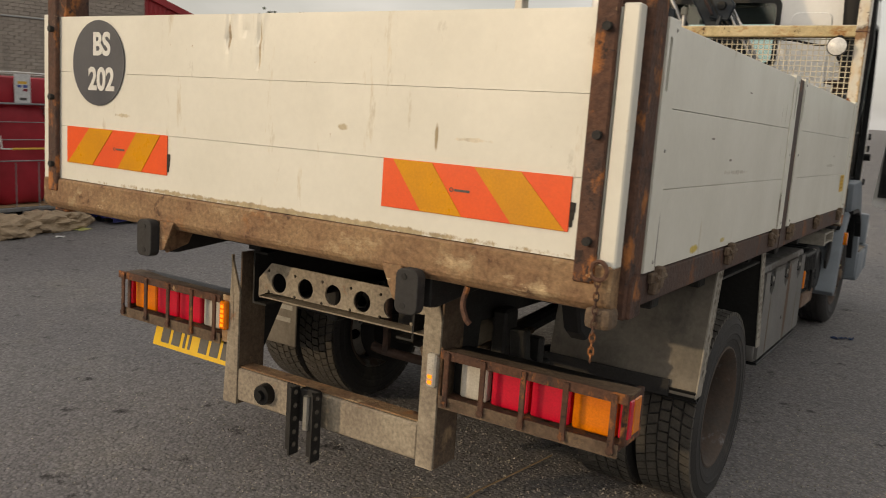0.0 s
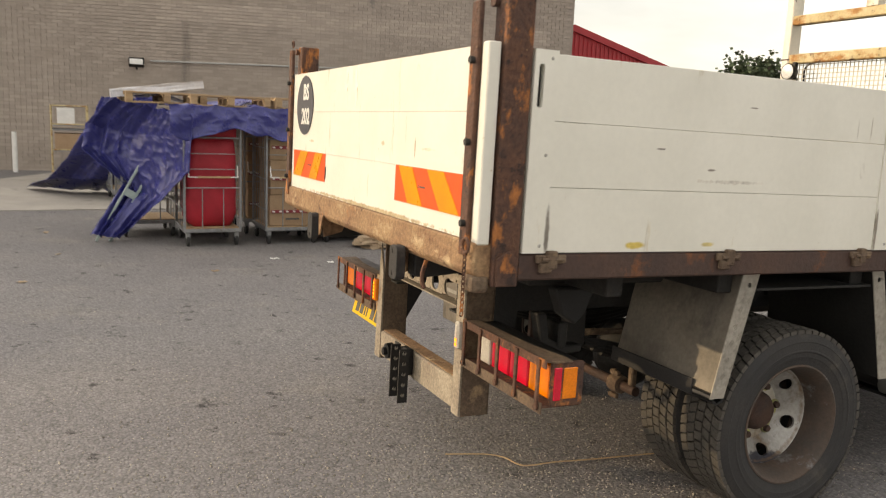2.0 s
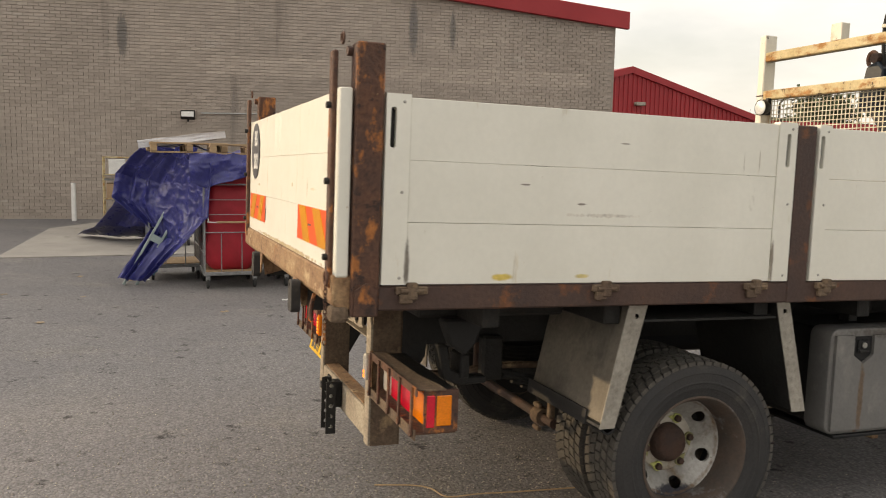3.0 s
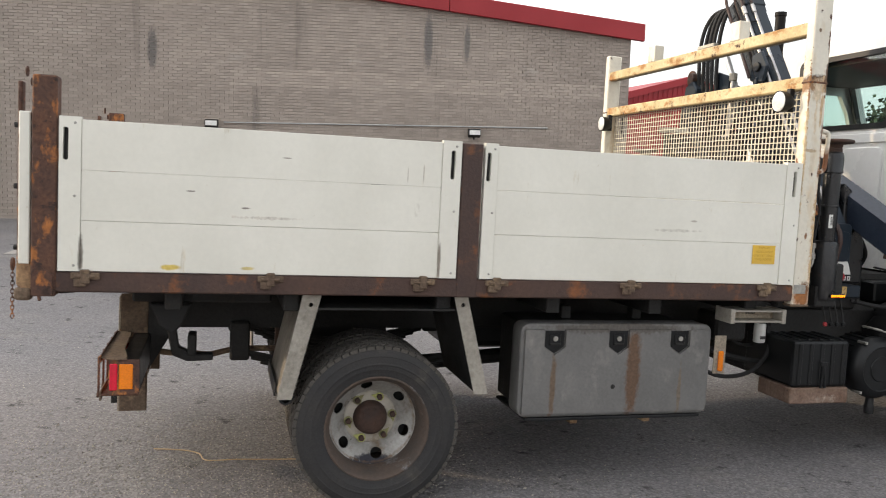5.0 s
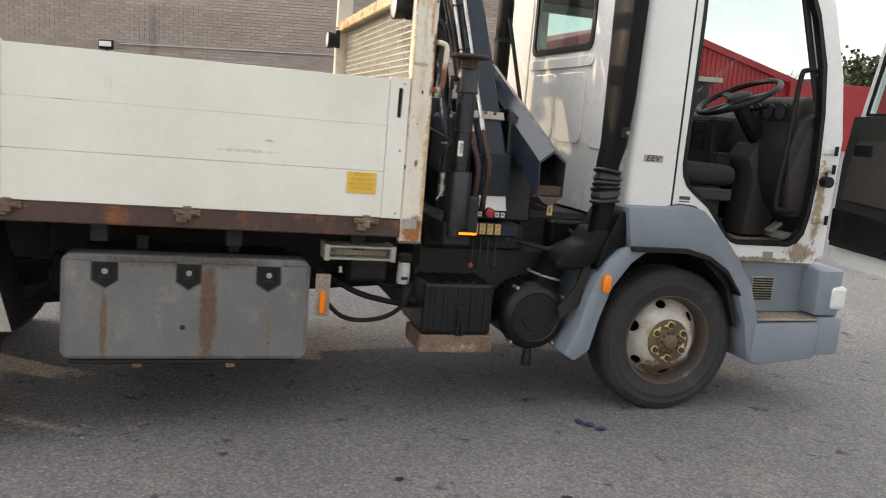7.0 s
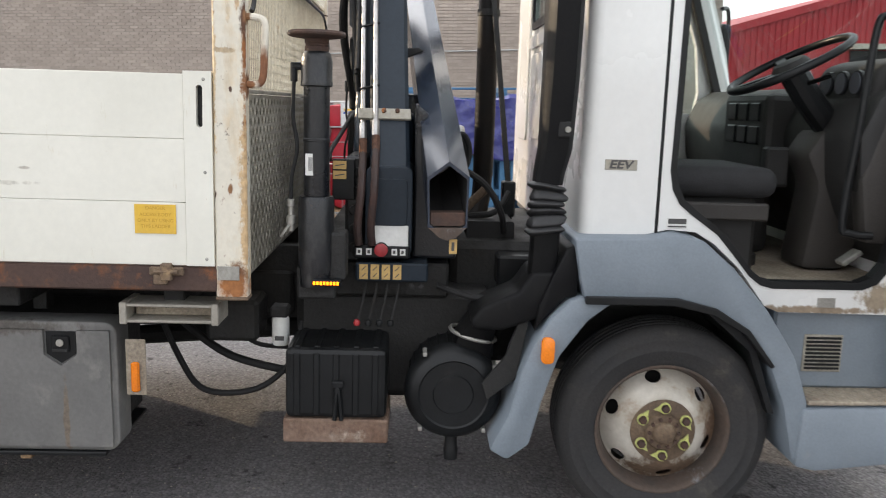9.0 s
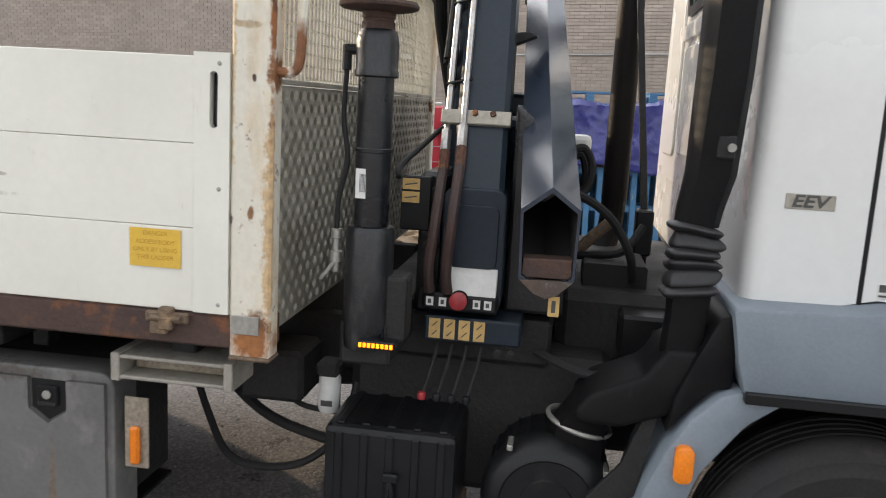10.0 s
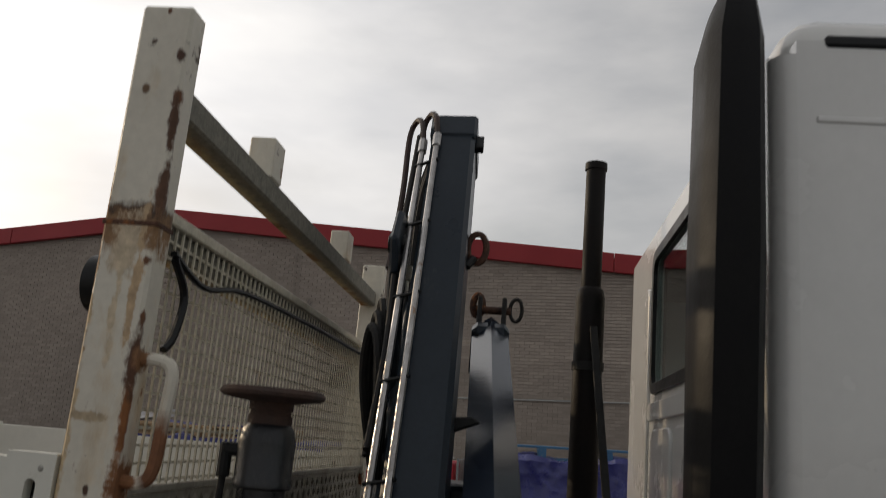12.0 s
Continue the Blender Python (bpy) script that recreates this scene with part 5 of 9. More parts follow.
def checker_ribs(p, u, v, nu, nv, step, n, size=0.011, h=0.0009):
    """Tread plate in groups of four parallel ribs, turned about from cell to cell."""
    verts, faces = [], []
    p, u, v, n = Vector(p), Vector(u).normalized(), Vector(v).normalized(), Vector(n).normalized()
    for i in range(nu):
        for j in range(nv):
            c = p + u * (step * (i + 0.5)) + v * (step * (j + 0.5))
            a = (u + v).normalized() if (i + j) % 2 else (u - v).normalized()
            b = a.cross(n)
            for k in range(4):
                o = c + b * (0.0058 * (k - 1.5))
                m = len(verts)
                verts += [o + a * size, o + b * 0.0013, o - a * size, o - b * 0.0013, o + n * h + a * size * 0.6, o + n * h - a * size * 0.6]
                faces += [(m, m + 1, m + 5, m + 4), (m + 1, m + 2, m + 5), (m + 2, m + 3, m + 4, m + 5), (m + 3, m, m + 4)]
    bm = bmesh.new()
    vs = [bm.verts.new(q) for q in verts]
    for f in faces:
        bm.faces.new([vs[q] for q in f])
    return bm


def mudguard(mirror):
    X = (lambda v: W - v) if mirror else (lambda v: v)
    g = empty("mudguard", truck)
    tagged(g, "tread-plate mudguards before and behind the rear wheel")

    def slab(poly, x0, x1):
        return prism(poly, "x", *sorted((X(x0), X(x1))), 0.001)
    # far flap takes the chassis black: shade under the bed put into its colour
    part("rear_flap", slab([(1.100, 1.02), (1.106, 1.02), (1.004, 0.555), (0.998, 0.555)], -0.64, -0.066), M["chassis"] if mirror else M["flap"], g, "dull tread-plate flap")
    strip = plate([(1.096, 1.022), (1.178, 1.022), (1.062, 0.553), (0.996, 0.553)], [ring(1.132, 0.980, 0.010, 12)], "x", *sorted((X(-0.066), X(-0.061))))
    part("rear_strip", strip, M["strip"], g)
    if not mirror:
        nrm = Vector((0, -0.465, 0.102))
        part("tread", checker_ribs((-0.635, 1.0995, 1.012), (1, 0, 0), (0, -0.102, -0.465), 17, 13, 0.0335, (0, -0.977, 0.214), 0.012, 0.0011), M["flap"], g)
        part("strip_tread", checker_ribs((-0.0608, 1.108, 0.998), (0, 1, 0), (0, -0.215, -0.976), 2, 13, 0.032, (1, 0, 0), 0.012, 0.0014), M["strip"], g)
        part("strip_tread", checker_ribs((-0.0608, 1.798, 0.998), (0, 1, 0), (0, 0.25, -0.97), 2, 13, 0.032, (1, 0, 0), 0.012, 0.0014), M["strip"], g)
    part("rear_roll", slab([(0.996, 0.575), (1.012, 0.54), (1.035, 0.525), (1.062, 0.535), (1.075, 0.565), (1.068, 0.567), (1.054, 0.543), (1.035, 0.534), (1.018, 0.546), (1.004, 0.577)], -0.64, -0.064), M["black"], g, "rolled black rubber edge")
    part("rubber_skirt", slab([(0.994, 0.605), (1.000, 0.605), (1.000, 0.545), (0.990, 0.545)], -0.66, -0.16), M["rubber"], g)
    part("stay", cyl((X(-0.63), 1.06, 0.56), 0.010, 0.16, "z", 8), M["sandrust"], g)
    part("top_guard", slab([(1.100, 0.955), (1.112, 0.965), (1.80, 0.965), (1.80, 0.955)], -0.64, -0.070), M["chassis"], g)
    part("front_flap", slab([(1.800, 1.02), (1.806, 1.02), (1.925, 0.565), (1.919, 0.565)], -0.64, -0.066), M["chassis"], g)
    strip = plate([(1.790, 1.022), (1.856, 1.022), (1.978, 0.562), (1.910, 0.562)], [ring(1.834, 0.985, 0.010, 12)], "x", *sorted((X(-0.066), X(-0.061))))
    part("front_strip", strip, M["strip"], g)


mudguard(False)
mudguard(True)
flap = empty("mud_flap", truck)
tagged(flap, "grey mud flap with faded lettering bars")
part("sheet", box(-2.30, -1.915, 0.955, 0.965, 0.36, 0.62, 0.004), M["flap"], flap)
for z, w_ in ((0.545, 0.15), (0.485, 0.14)):
    part("bar", box(-2.10 - w_, -2.10 - 0.02, 0.9528, 0.9545, z - 0.011, z + 0.011, 0), M["alu"], flap)
    part("bar", box(-2.09, -2.09 + w_, 0.9528, 0.9545, z - 0.011, z + 0.011, 0), M["alu"], flap)

# ---- tool box, step, markers ----
tb = empty("tool_box", truck)
tagged(tb, "grey plastic tool box with three locks and rust streaks")
bx_ = bmesh.new()
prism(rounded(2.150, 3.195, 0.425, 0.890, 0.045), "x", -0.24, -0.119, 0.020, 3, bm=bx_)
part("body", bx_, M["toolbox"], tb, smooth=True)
notch = 0.056
outline = [(2.170, 0.445), (3.175, 0.445), (3.175, 0.862)]
for yc in (3.009, 2.667, 2.325):
    outline += [(yc + notch, 0.862), (yc + notch, 0.775), (yc, 0.737), (yc - notch, 0.775), (yc - notch, 0.862)]
outline += [(2.170, 0.862)]
part("back", box(-0.56, -0.2405, 2.20, 3.13, 0.44, 0.875, 0.01), M["chassis"], tb)
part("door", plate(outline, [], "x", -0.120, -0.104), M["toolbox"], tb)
for yc in (2.325, 2.667, 3.009):
    lock = empty("lock", tb)
    rec = bmesh.new()
    prism([(yc - 0.050, 0.856), (yc + 0.050, 0.856), (yc + 0.050, 0.778), (yc, 0.744), (yc - 0.050, 0.778)], "x", -0.1195, -0.114, bm=rec)
    part("recess", rec, M["black"], lock)
    part("latch", box(-0.114, -0.106, yc - 0.030, yc + 0.030, 0.785, 0.842, 0.004), M["black"], lock)
    part("knob", cyl((-0.107, yc, 0.818), 0.013, 0.007, "x", 12, bevel=0.002), M["alu"], lock)
    part("lip", box(-0.107, -0.101, yc - 0.026, yc + 0.026, 0.786, 0.797, 0.002), M["chassis"], lock)
part("dent_mark", lathe([(0.0, 0.004), (0.012, 0.0)], "x", 10, (-0.104, 2.648, 0.576)), M["chassis"], tb)
part("lower_lip", box(-0.54, -0.105, 2.19, 3.15, 0.410, 0.424, 0.003), M["black"], tb)
for y in (2.46, 2.86):
    part("carrier", box(-0.50, -0.13, y - 0.02, y + 0.02, 0.385, 0.411, 0.003), M["sandrust"], tb)
    part("hanger", box(-0.36, -0.30, y - 0.025, y + 0.025, 0.885, 0.95, 0.003), M["chassis"], tb)
sm = empty("side_marker", truck)
part("bracket", box(-0.13, -0.123, 3.222, 3.290, 0.630, 0.83, 0.002), M["dirtsteel"], sm)
part("lens", box(-0.123, -0.104, 3.243, 3.271, 0.645, 0.752, 0.006), M["amber"], sm, "amber side marker lens")
stp = empty("ladder_step", truck)
for z0, z1 in ((0.914, 0.924), (0.968, 0.978)):
    part("rung", box(-0.17, -0.03, 3.245, 3.565, z0, z1, 0.003), M["strip"], stp)
for y in (3.252, 3.553):
    part("end", box(-0.17, -0.026, y - 0.012, y + 0.012, 0.909, 0.983, 0.003), M["strip"], stp)
part("inner_channel", box(-0.16, -0.10, 3.27, 3.54, 0.925, 0.965, 0.003), M["dirtsteel"], stp)
fl = empty("fuel_filter", truck)
part("canister", lathe([(0.0, 0.0), (0.029, 0.0), (0.033, 0.008), (0.033, 0.10), (0.028, 0.112), (0.0, 0.112)], "z", 22, (-0.42, 3.705, 0.735)), M["sticker_w"], fl, smooth=True)
part("head", box(-0.46, -0.38, 3.67, 3.74, 0.847, 0.89, 0.01), M["chassis"], fl)
part("print_bar", box(-0.3885, -0.3862, 3.688, 3.722, 0.758, 0.775, 0), M["ink"], fl)
ys = part("ladder_notice", box(0.0, 0.0016, 3.312, 3.443, 1.220, 1.314, 0), M["sticker_y"], truck, "yellow notice sticker")
for body, z in (("DANGER", 1.302), ("ACCESS BODY", 1.281), ("ONLY BY USING", 1.262), ("THIS LADDER", 1.243)):
    part("lettering", moved(text_mesh(body, 0.0155, 0.0002), Matrix.Translation((0.0019, 3.378, z)) @ FACE_SIDE), M["inkgold"], ys)
# hanging chain at the rear corner
ch = empty("corner_chain", truck)
for k in range(12):
    m = Matrix.Translation((-0.045, -0.062, 1.108 - 0.0165 * k)) @ Matrix.Rotation(1.57 * (k % 2) + 0.3, 4, "Z")
    q = tube([(0.006 * math.cos(a), 0, 0.0112 * math.sin(a)) for a in [2 * math.pi * j / 8 for j in range(8)]], 0.0021, 5, closed=True)
    part("link", moved(q, m), M["rust"], ch)
part("hook", tube([(-0.045 + 0.020 * math.cos(a), -0.062, 1.136 + 0.022 * math.sin(a)) for a in [2 * math.pi * j / 10 for j in range(10)]], 0.0055, 6, closed=True), M["rust"], ch)
part("catch_end", box(-0.078, -0.010, -0.052, 0.012, 0.992, 1.045, 0.014, 2), M["dirtrust"], ch)
part("bent_hook", tube([(-0.42, -0.02, 1.03), (-0.425, -0.03, 0.985), (-0.41, -0.035, 0.95), (-0.40, -0.03, 0.935)], 0.008, 6), M["rust"], truck)

# ---- headboard ----
HB = empty("headboard", truck)
tagged(HB, "white painted headboard with rusty bars and wire mesh")
for x0, x1 in ((-0.062, 0.0), (W, W + 0.062)):
    p_ = part("post", box(x0, x1, 3.566, 3.668, 1.012, 2.572, 0.006), M["whiterust"], HB, "white post blistered with rust")
    part("foot", box(x0 - 0.004, x1 + 0.002 if x1 == 0.0 else x1 + 0.004, 3.564, 3.670, 1.004, 1.016, 0.004), M["dirtrust"], p_)
    part("foot_patch", box(x0 - 0.002 if x0 < -1 else x1 - 0.001, x0 + 0.001 if x0 < -1 else x1 + 0.0035, 3.572, 3.642, 1.072, 1.118, 0.001), M["alu"], p_)
    part("weld_band", box(x0 - 0.0015, x1 + 0.0015, 3.5645, 3.6695, 2.138, 2.147, 0.001), M["rust"], p_)
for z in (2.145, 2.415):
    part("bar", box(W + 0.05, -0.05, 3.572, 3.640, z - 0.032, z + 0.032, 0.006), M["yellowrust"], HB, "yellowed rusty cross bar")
for x in (-0.70, -1.66):
    part("stub_post", box(x - 0.03, x + 0.06, 3.571, 3.641, 2.446, 2.556, 0.004), M["whiterust"], HB)
part("tread_panel", box(W + 0.06, -0.062, 3.640, 3.646, 1.06, 1.670, 0.001), M["galv"], HB, "grimy tread plate panel")
part("tread", checker_ribs((W + 0.07, 3.6463, 1.065), (1, 0, 0), (0, 0, 1), 66, 18, 0.0332, (0, 1, 0), 0.0135, 0.0018), M["galv"], HB)
part("panel_edge", box(W + 0.06, -0.062, 3.634, 3.652, 1.672, 1.686, 0.002), M["galv"], HB)
wire = bmesh.new()
n = 68
for k in range(n + 1):
    x = W + 0.065 + (-0.13 - W) * k / n
    box(x - 0.0028, x + 0.0028, 3.6445, 3.6485, 1.685, 2.172, 0, bm=wire)
for k in range(16):
    z = 1.694 + 0.0317 * k
    box(W + 0.06, -0.06, 3.6412, 3.6446, z - 0.0026, z + 0.0026, 0, bm=wire)
part("wire_mesh", wire, M["wirecream"], HB, "rusting cream wire mesh")
for x in (-0.14, W + 0.13):
    l_ = empty("work_lamp", truck)
    part("housing", lathe([(0.0, 0.075), (0.03, 0.07), (0.050, 0.04), (0.056, 0.0), (0.056, -0.006)], "y", 24, (x, 3.50, 2.05)), M["black"], l_, smooth=True)
    part("lens", lathe([(0.0, -0.014), (0.03, -0.011), (0.050, -0.004), (0.052, 0.0)], "y", 24, (x, 3.497, 2.05)), M["lampglass"], l_, smooth=True)
    part("bracket", box(x - 0.015, x + 0.015, 3.55, 3.58, 2.0, 2.12, 0.003), M["black"], l_)
part("grab_handle", tube([(-0.03, 3.66, 1.905), (-0.03, 3.70, 1.905), (-0.03, 3.725, 1.885), (-0.03, 3.722, 1.80), (-0.03, 3.718, 1.725), (-0.03, 3.70, 1.70), (-0.03, 3.66, 1.70)], 0.0115, 10), M["whiterust"], HB, "rusting white grab handle")
part("mesh_rail", box(W + 0.06, -0.06, 3.638, 3.654, 2.166, 2.190, 0.003), M["wirecream"], HB)

# cables tied along the mesh
part("cable", tube([(-0.10, 3.665, 2.10), (-0.16, 3.668, 2.04), (-0.13, 3.672, 1.96), (-0.10, 3.670, 1.93)], 0.008, 6), M["black"], HB)
part("cable", tube([(-0.09, 3.665, 2.11), (-0.25, 3.668, 2.075), (-0.50, 3.667, 2.11), (-1.1, 3.667, 2.125), (-1.7, 3.667, 2.13), (-2.15, 3.667, 2.12), (-2.22, 3.68, 2.02), (-2.20, 3.69, 1.95)], 0.007, 6), M["black"], HB)

# ---- crane behind the cab ----
crane = empty("loader_crane", truck)
tagged(crane, "dark blue folded loader crane with hoses and control levers")


def inclined(p, q, w, d, r=0.006):
    """A box beam whose broad face w lies along y."""
    return beam(p, q, d, w, r, up=(0, 1, 0))


mast_a, mast_b = Vector((-0.43, 4.112, 1.36)), Vector((-1.32, 4.045, 2.83))
mast = part("inner_boom", inclined(mast_a, mast_b, 0.145, 0.19, 0.014), M["crane"], crane, "dark blue steel boom")
ax = (mast_b - mast_a).normalized()
side = Vector((0, 1, 0))
out = side.cross(ax).normalized()
if out.x < 0:
    out = -out


def on_boom(t, dy, d):
    """A point t metres up the boom, dy across it, d in front of its axis."""
    return mast_a + ax * t + Vector((0, dy, 0)) + out * d


L = (mast_b - mast_a).length
part("boom_cap", inclined(mast_b - ax * 0.10, mast_b + ax * 0.015, 0.156, 0.205, 0.01), M["crane"], mast)
part("cap_lug", beam(on_boom(L - 0.11, 0.085, 0.05), on_boom(L - 0.05, 0.085, 0.05), 0.03, 0.03), M["black"], mast)
for dy, d in ((-0.098, 0.085), (-0.050, 0.113)):
    part("pipe", tube([on_boom(0.19, dy, d), on_boom(L - 0.16, dy, d)], 0.0095, 10), M["chrome"], mast, "bright steel hydraulic pipe")
    part("fitting", tube([on_boom(0.13, dy, d), on_boom(0.20, dy, d)], 0.0145, 8), M["chrome"], mast)
    part("fitting", tube([on_boom(L - 0.18, dy, d), on_boom(L - 0.12, dy, d)], 0.0145, 8), M["chrome"], mast)
    part("hose", tube([on_boom(L - 0.13, dy, d), on_boom(L - 0.04, dy - 0.01, d + 0.01), on_boom(L + 0.015, dy - 0.035, d - 0.02), on_boom(L - 0.03, dy - 0.06, d - 0.06), on_boom(L - 0.3, dy - 0.055, d - 0.08), on_boom(L - 0.62, dy - 0.06, d - 0.09)], 0.010, 8), M["hose"], mast)
    part("collar", tube([on_boom(0.075, dy, d), on_boom(0.135, dy, d)], 0.0155, 8), M["rust"], mast, "rusty hose collar")
    part("hose", tube([on_boom(0.08, dy, d), on_boom(-0.08, dy - 0.004, d + 0.025), (-0.275 + dy * 0.1, 4.112 + dy - 0.012, 1.22), (-0.30, 4.112 + dy - 0.008, 1.15)], 0.0145, 10), M["hose"], mast, "oily brown hose")
for k in range(5):
    t = 0.35 + 0.28 * k
    part("pipe_clip", tube([on_boom(t, -0.112, 0.085), on_boom(t, -0.036, 0.118)], 0.006, 6), M["black"], mast)
brk = bmesh.new()
for a_, b_ in ((-0.115, 0.080),):
    m_ = Matrix.Translation(on_boom(0.235, 0, 0.098))
    q = box(-0.004, 0.010, a_, b_, -0.022, 0.022, 0.002)
    rot = Matrix((( out.x, 0, ax.x, 0), (out.y, 1, ax.y, 0), (out.z, 0, ax.z, 0), (0, 0, 0, 1)))
    join(brk, q, m_ @ rot)
part("bracket", brk, M["galv"], mast, "grey pipe bracket with bolts")
for dy in (-0.02, 0.03):
    part("bolt", tube([on_boom(0.245, dy, 0.106), on_boom(0.245, dy, 0.116)], 0.009, 6), M["rust"], mast)
part("lifting_eye", tube([on_boom(L - 0.52, 0.10, 0.0) + Vector((0.0, 0.028 * math.cos(a), 0.045 * math.sin(a))) for a in [2 * math.pi * j / 10 for j in range(10)]], 0.010, 8, closed=True), M["rust"], mast)
part("eye_stem", tube([on_boom(L - 0.60, 0.072, 0.0), on_boom(L - 0.56, 0.092, 0.0)], 0.012, 8), M["black"], mast)
part("boom_knee", prism(rounded(4.025, 4.196, 1.095, 1.43, 0.03), "x", -0.72, -0.335, 0.012, 2), M["crane"], crane, "boom foot housing")
part("knee_panel", prism(rounded(4.045, 4.178, 1.215, 1.385, 0.02), "x", -0.336, -0.330, 0.002), M["crane"], crane)
part("knee_cheek", prism([(4.198, 1.08), (4.365, 1.08), (4.365, 1.30), (4.33, 1.46), (4.25, 1.62), (4.198, 1.66)], "x", -0.98, -0.42, 0.012, 2), M["legblack"], crane, "dark bracket between the booms")
# outer boom, open at its lower end
o_a, o_b = Vector((-0.085, 4.316, 1.338)), Vector((-1.62, 4.196, 2.149))
sec = [(0.0, 0.133), (0.069, 0.082), (0.066, -0.088), (0.0, -0.132), (-0.066, -0.088), (-0.071, 0.077)]
d_ = (o_b - o_a).normalized()


def hex_ring(bm, c, s=1.0):
    return [bm.verts.new(c + Vector((0, y * s, 0)) + Vector((0, 0, z * s))) for y, z in sec]


ob_ = bmesh.new()
r0, r1 = hex_ring(ob_, o_a), hex_ring(ob_, o_b, 0.92)
i0 = hex_ring(ob_, o_a, 0.90)
for k in range(6):
    j = (k + 1) % 6
    ob_.faces.new((r0[k], r0[j], r1[j], r1[k]))
    ob_.faces.new((r0[j], r0[k], i0[k], i0[j]))
ob_.faces.new(r1)
outer = part("outer_boom", ob_, M["craneshine"], crane, "open-ended hexagonal outer boom")
# inner faces in black: the shade inside the boom is painted on
bore = bmesh.new()
i0, i1 = hex_ring(bore, o_a + d_ * 0.004, 0.895), hex_ring(bore, o_a + d_ * 0.55, 0.88)
for k in range(6):
    j = (k + 1) % 6
    bore.faces.new((i0[k], i1[k], i1[j], i0[j]))
bore.faces.new(i1)
part("bore", bore, M["softhose"], outer, "bore blackened for the shade inside")
part("rust_pad", prism([(4.256, 1.252), (4.376, 1.254), (4.374, 1.300), (4.258, 1.298)], "x", -0.16, -0.092, 0.002), M["hub"], outer, "rusty wear pad")
part("mouth_lip", prism([(4.252, 1.247), (4.380, 1.250), (4.345, 1.216), (4.316, 1.205), (4.287, 1.216)], "x", -0.098, -0.082, 0.001), M["rimrust"], outer)
part("tip_cap", beam(o_b - d_ * 0.05, o_b + d_ * 0.03, 0.135, 0.20, 0.02, up=(0, 0, 1)), M["crane"], outer)
for dy in (-0.045, 0.045):
    part("fork", prism([(o_b.x + 0.02, o_b.z + 0.03), (o_b.x - 0.10, o_b.z + 0.03), (o_b.x - 0.11, o_b.z + 0.20), (o_b.x - 0.02, o_b.z + 0.20)], "y", o_b.y + dy - 0.008, o_b.y + dy + 0.008, 0.003), M["chassis"], outer)
part("shackle_pin", cyl((o_b.x - 0.06, o_b.y - 0.070, o_b.z + 0.155), 0.015, 0.14, "y", 12), M["rust"], outer)
part("shackle", tube([o_b + Vector((-0.06, -0.055 + 0.018 * math.cos(a), 0.17 + 0.038 * math.sin(a))) for a in [2 * math.pi * j / 12 for j in range(12)]], 0.013, 8, closed=True), M["rust"], outer)
part("loop", tube([o_b + Vector((-0.06, 0.088 + 0.022 * math.cos(a), 0.16 + 0.042 * math.sin(a))) for a in [2 * math.pi * j / 12 for j in range(12)]], 0.007, 6, closed=True), M["chassis"], outer)
part("catch_arm", prism([(4.135, 1.872), (4.205, 1.880), (4.228, 1.866), (4.145, 1.832)], "x", -0.83, -0.77, 0.004), M["black"], crane)
# hose bundle, folded hook and valves behind the headboard
for k in range(6):
    dx, dy = 0.034 * k, 0.012 * (k % 3)
    part("boom_hose", tube([(-1.36 + 0.3 * dx, 3.93 + dy, 1.60), (-1.50 + dx, 3.90 + dy, 2.00), (-1.56 + dx, 3.90 + dy, 2.35), (-1.57 + dx + 0.008 * (k % 2), 3.91 + dy, 2.62), (-1.50 + 0.7 * dx, 3.95 + dy, 2.78), (-1.35, 4.02, 2.80)], 0.0135, 8), M["softhose"], crane)
part("hose_tie", box(-1.585, -1.385, 3.885, 3.945, 2.545, 2.570, 0.004), M["galv"], crane)
part("boom_plate", prism([(-1.46, 1.50), (-1.30, 1.50), (-1.27, 2.34), (-1.40, 2.38)], "y", 3.945, 3.965, 0.003), M["crane"], crane)
hk = part("hook_block", prism([(-1.72, 2.02), (-1.55, 2.02), (-1.52, 2.27), (-1.58, 2.34), (-1.66, 2.30)], "y", 3.86, 3.95, 0.010), M["crane"], crane, "scuffed hook block folded behind the headboard")
part("swivel", tube([(-1.645 + 0.035 * math.cos(a), 3.90, 2.355 + 0.046 * math.sin(a)) for a in [2 * math.pi * j / 14 for j in range(15)]], 0.014, 8), M["rust"], hk, "rusty swivel eye")
part("swivel_nut", cyl((-1.60, 3.86, 2.355), 0.036, 0.09, "y", 8, bevel=0.006), M["hub"], hk)
part("hook_arm", beam((-1.62, 3.905, 2.05), (-1.34, 3.94, 1.66), 0.06, 0.07, 0.008), M["crane"], crane)
part("valve_rod", tube([(-1.20, 3.93, 1.92), (-1.20, 3.93, 2.33)], 0.017, 10), M["chrome"], crane)
part("valve_cap", cyl((-1.20, 3.93, 2.30), 0.025, 0.05, "z", 12, bevel=0.005), M["galv"], crane)
part("valve_body", box(-1.26, -1.10, 3.90, 3.962, 1.62, 1.94, 0.010), M["black"], crane)
part("lug", prism([(-1.03, 2.28), (-0.90, 2.26), (-0.86, 2.36), (-0.93, 2.46), (-1.02, 2.44)], "y", 3.93, 3.955, 0.008), M["crane"], crane, "dark link plate")
part("lug_pin", cyl((-0.95, 3.915, 2.36), 0.030, 0.05, "y", 14, bevel=0.004), M["black"], crane)
part("link", beam((-0.95, 3.945, 2.30), (-1.08, 3.945, 1.70), 0.05, 0.03, 0.006), M["crane"], crane)
part("tag", box(-1.30, -1.245, 3.938, 3.944, 1.80, 1.95, 0.002), M["sticker_w"], crane)
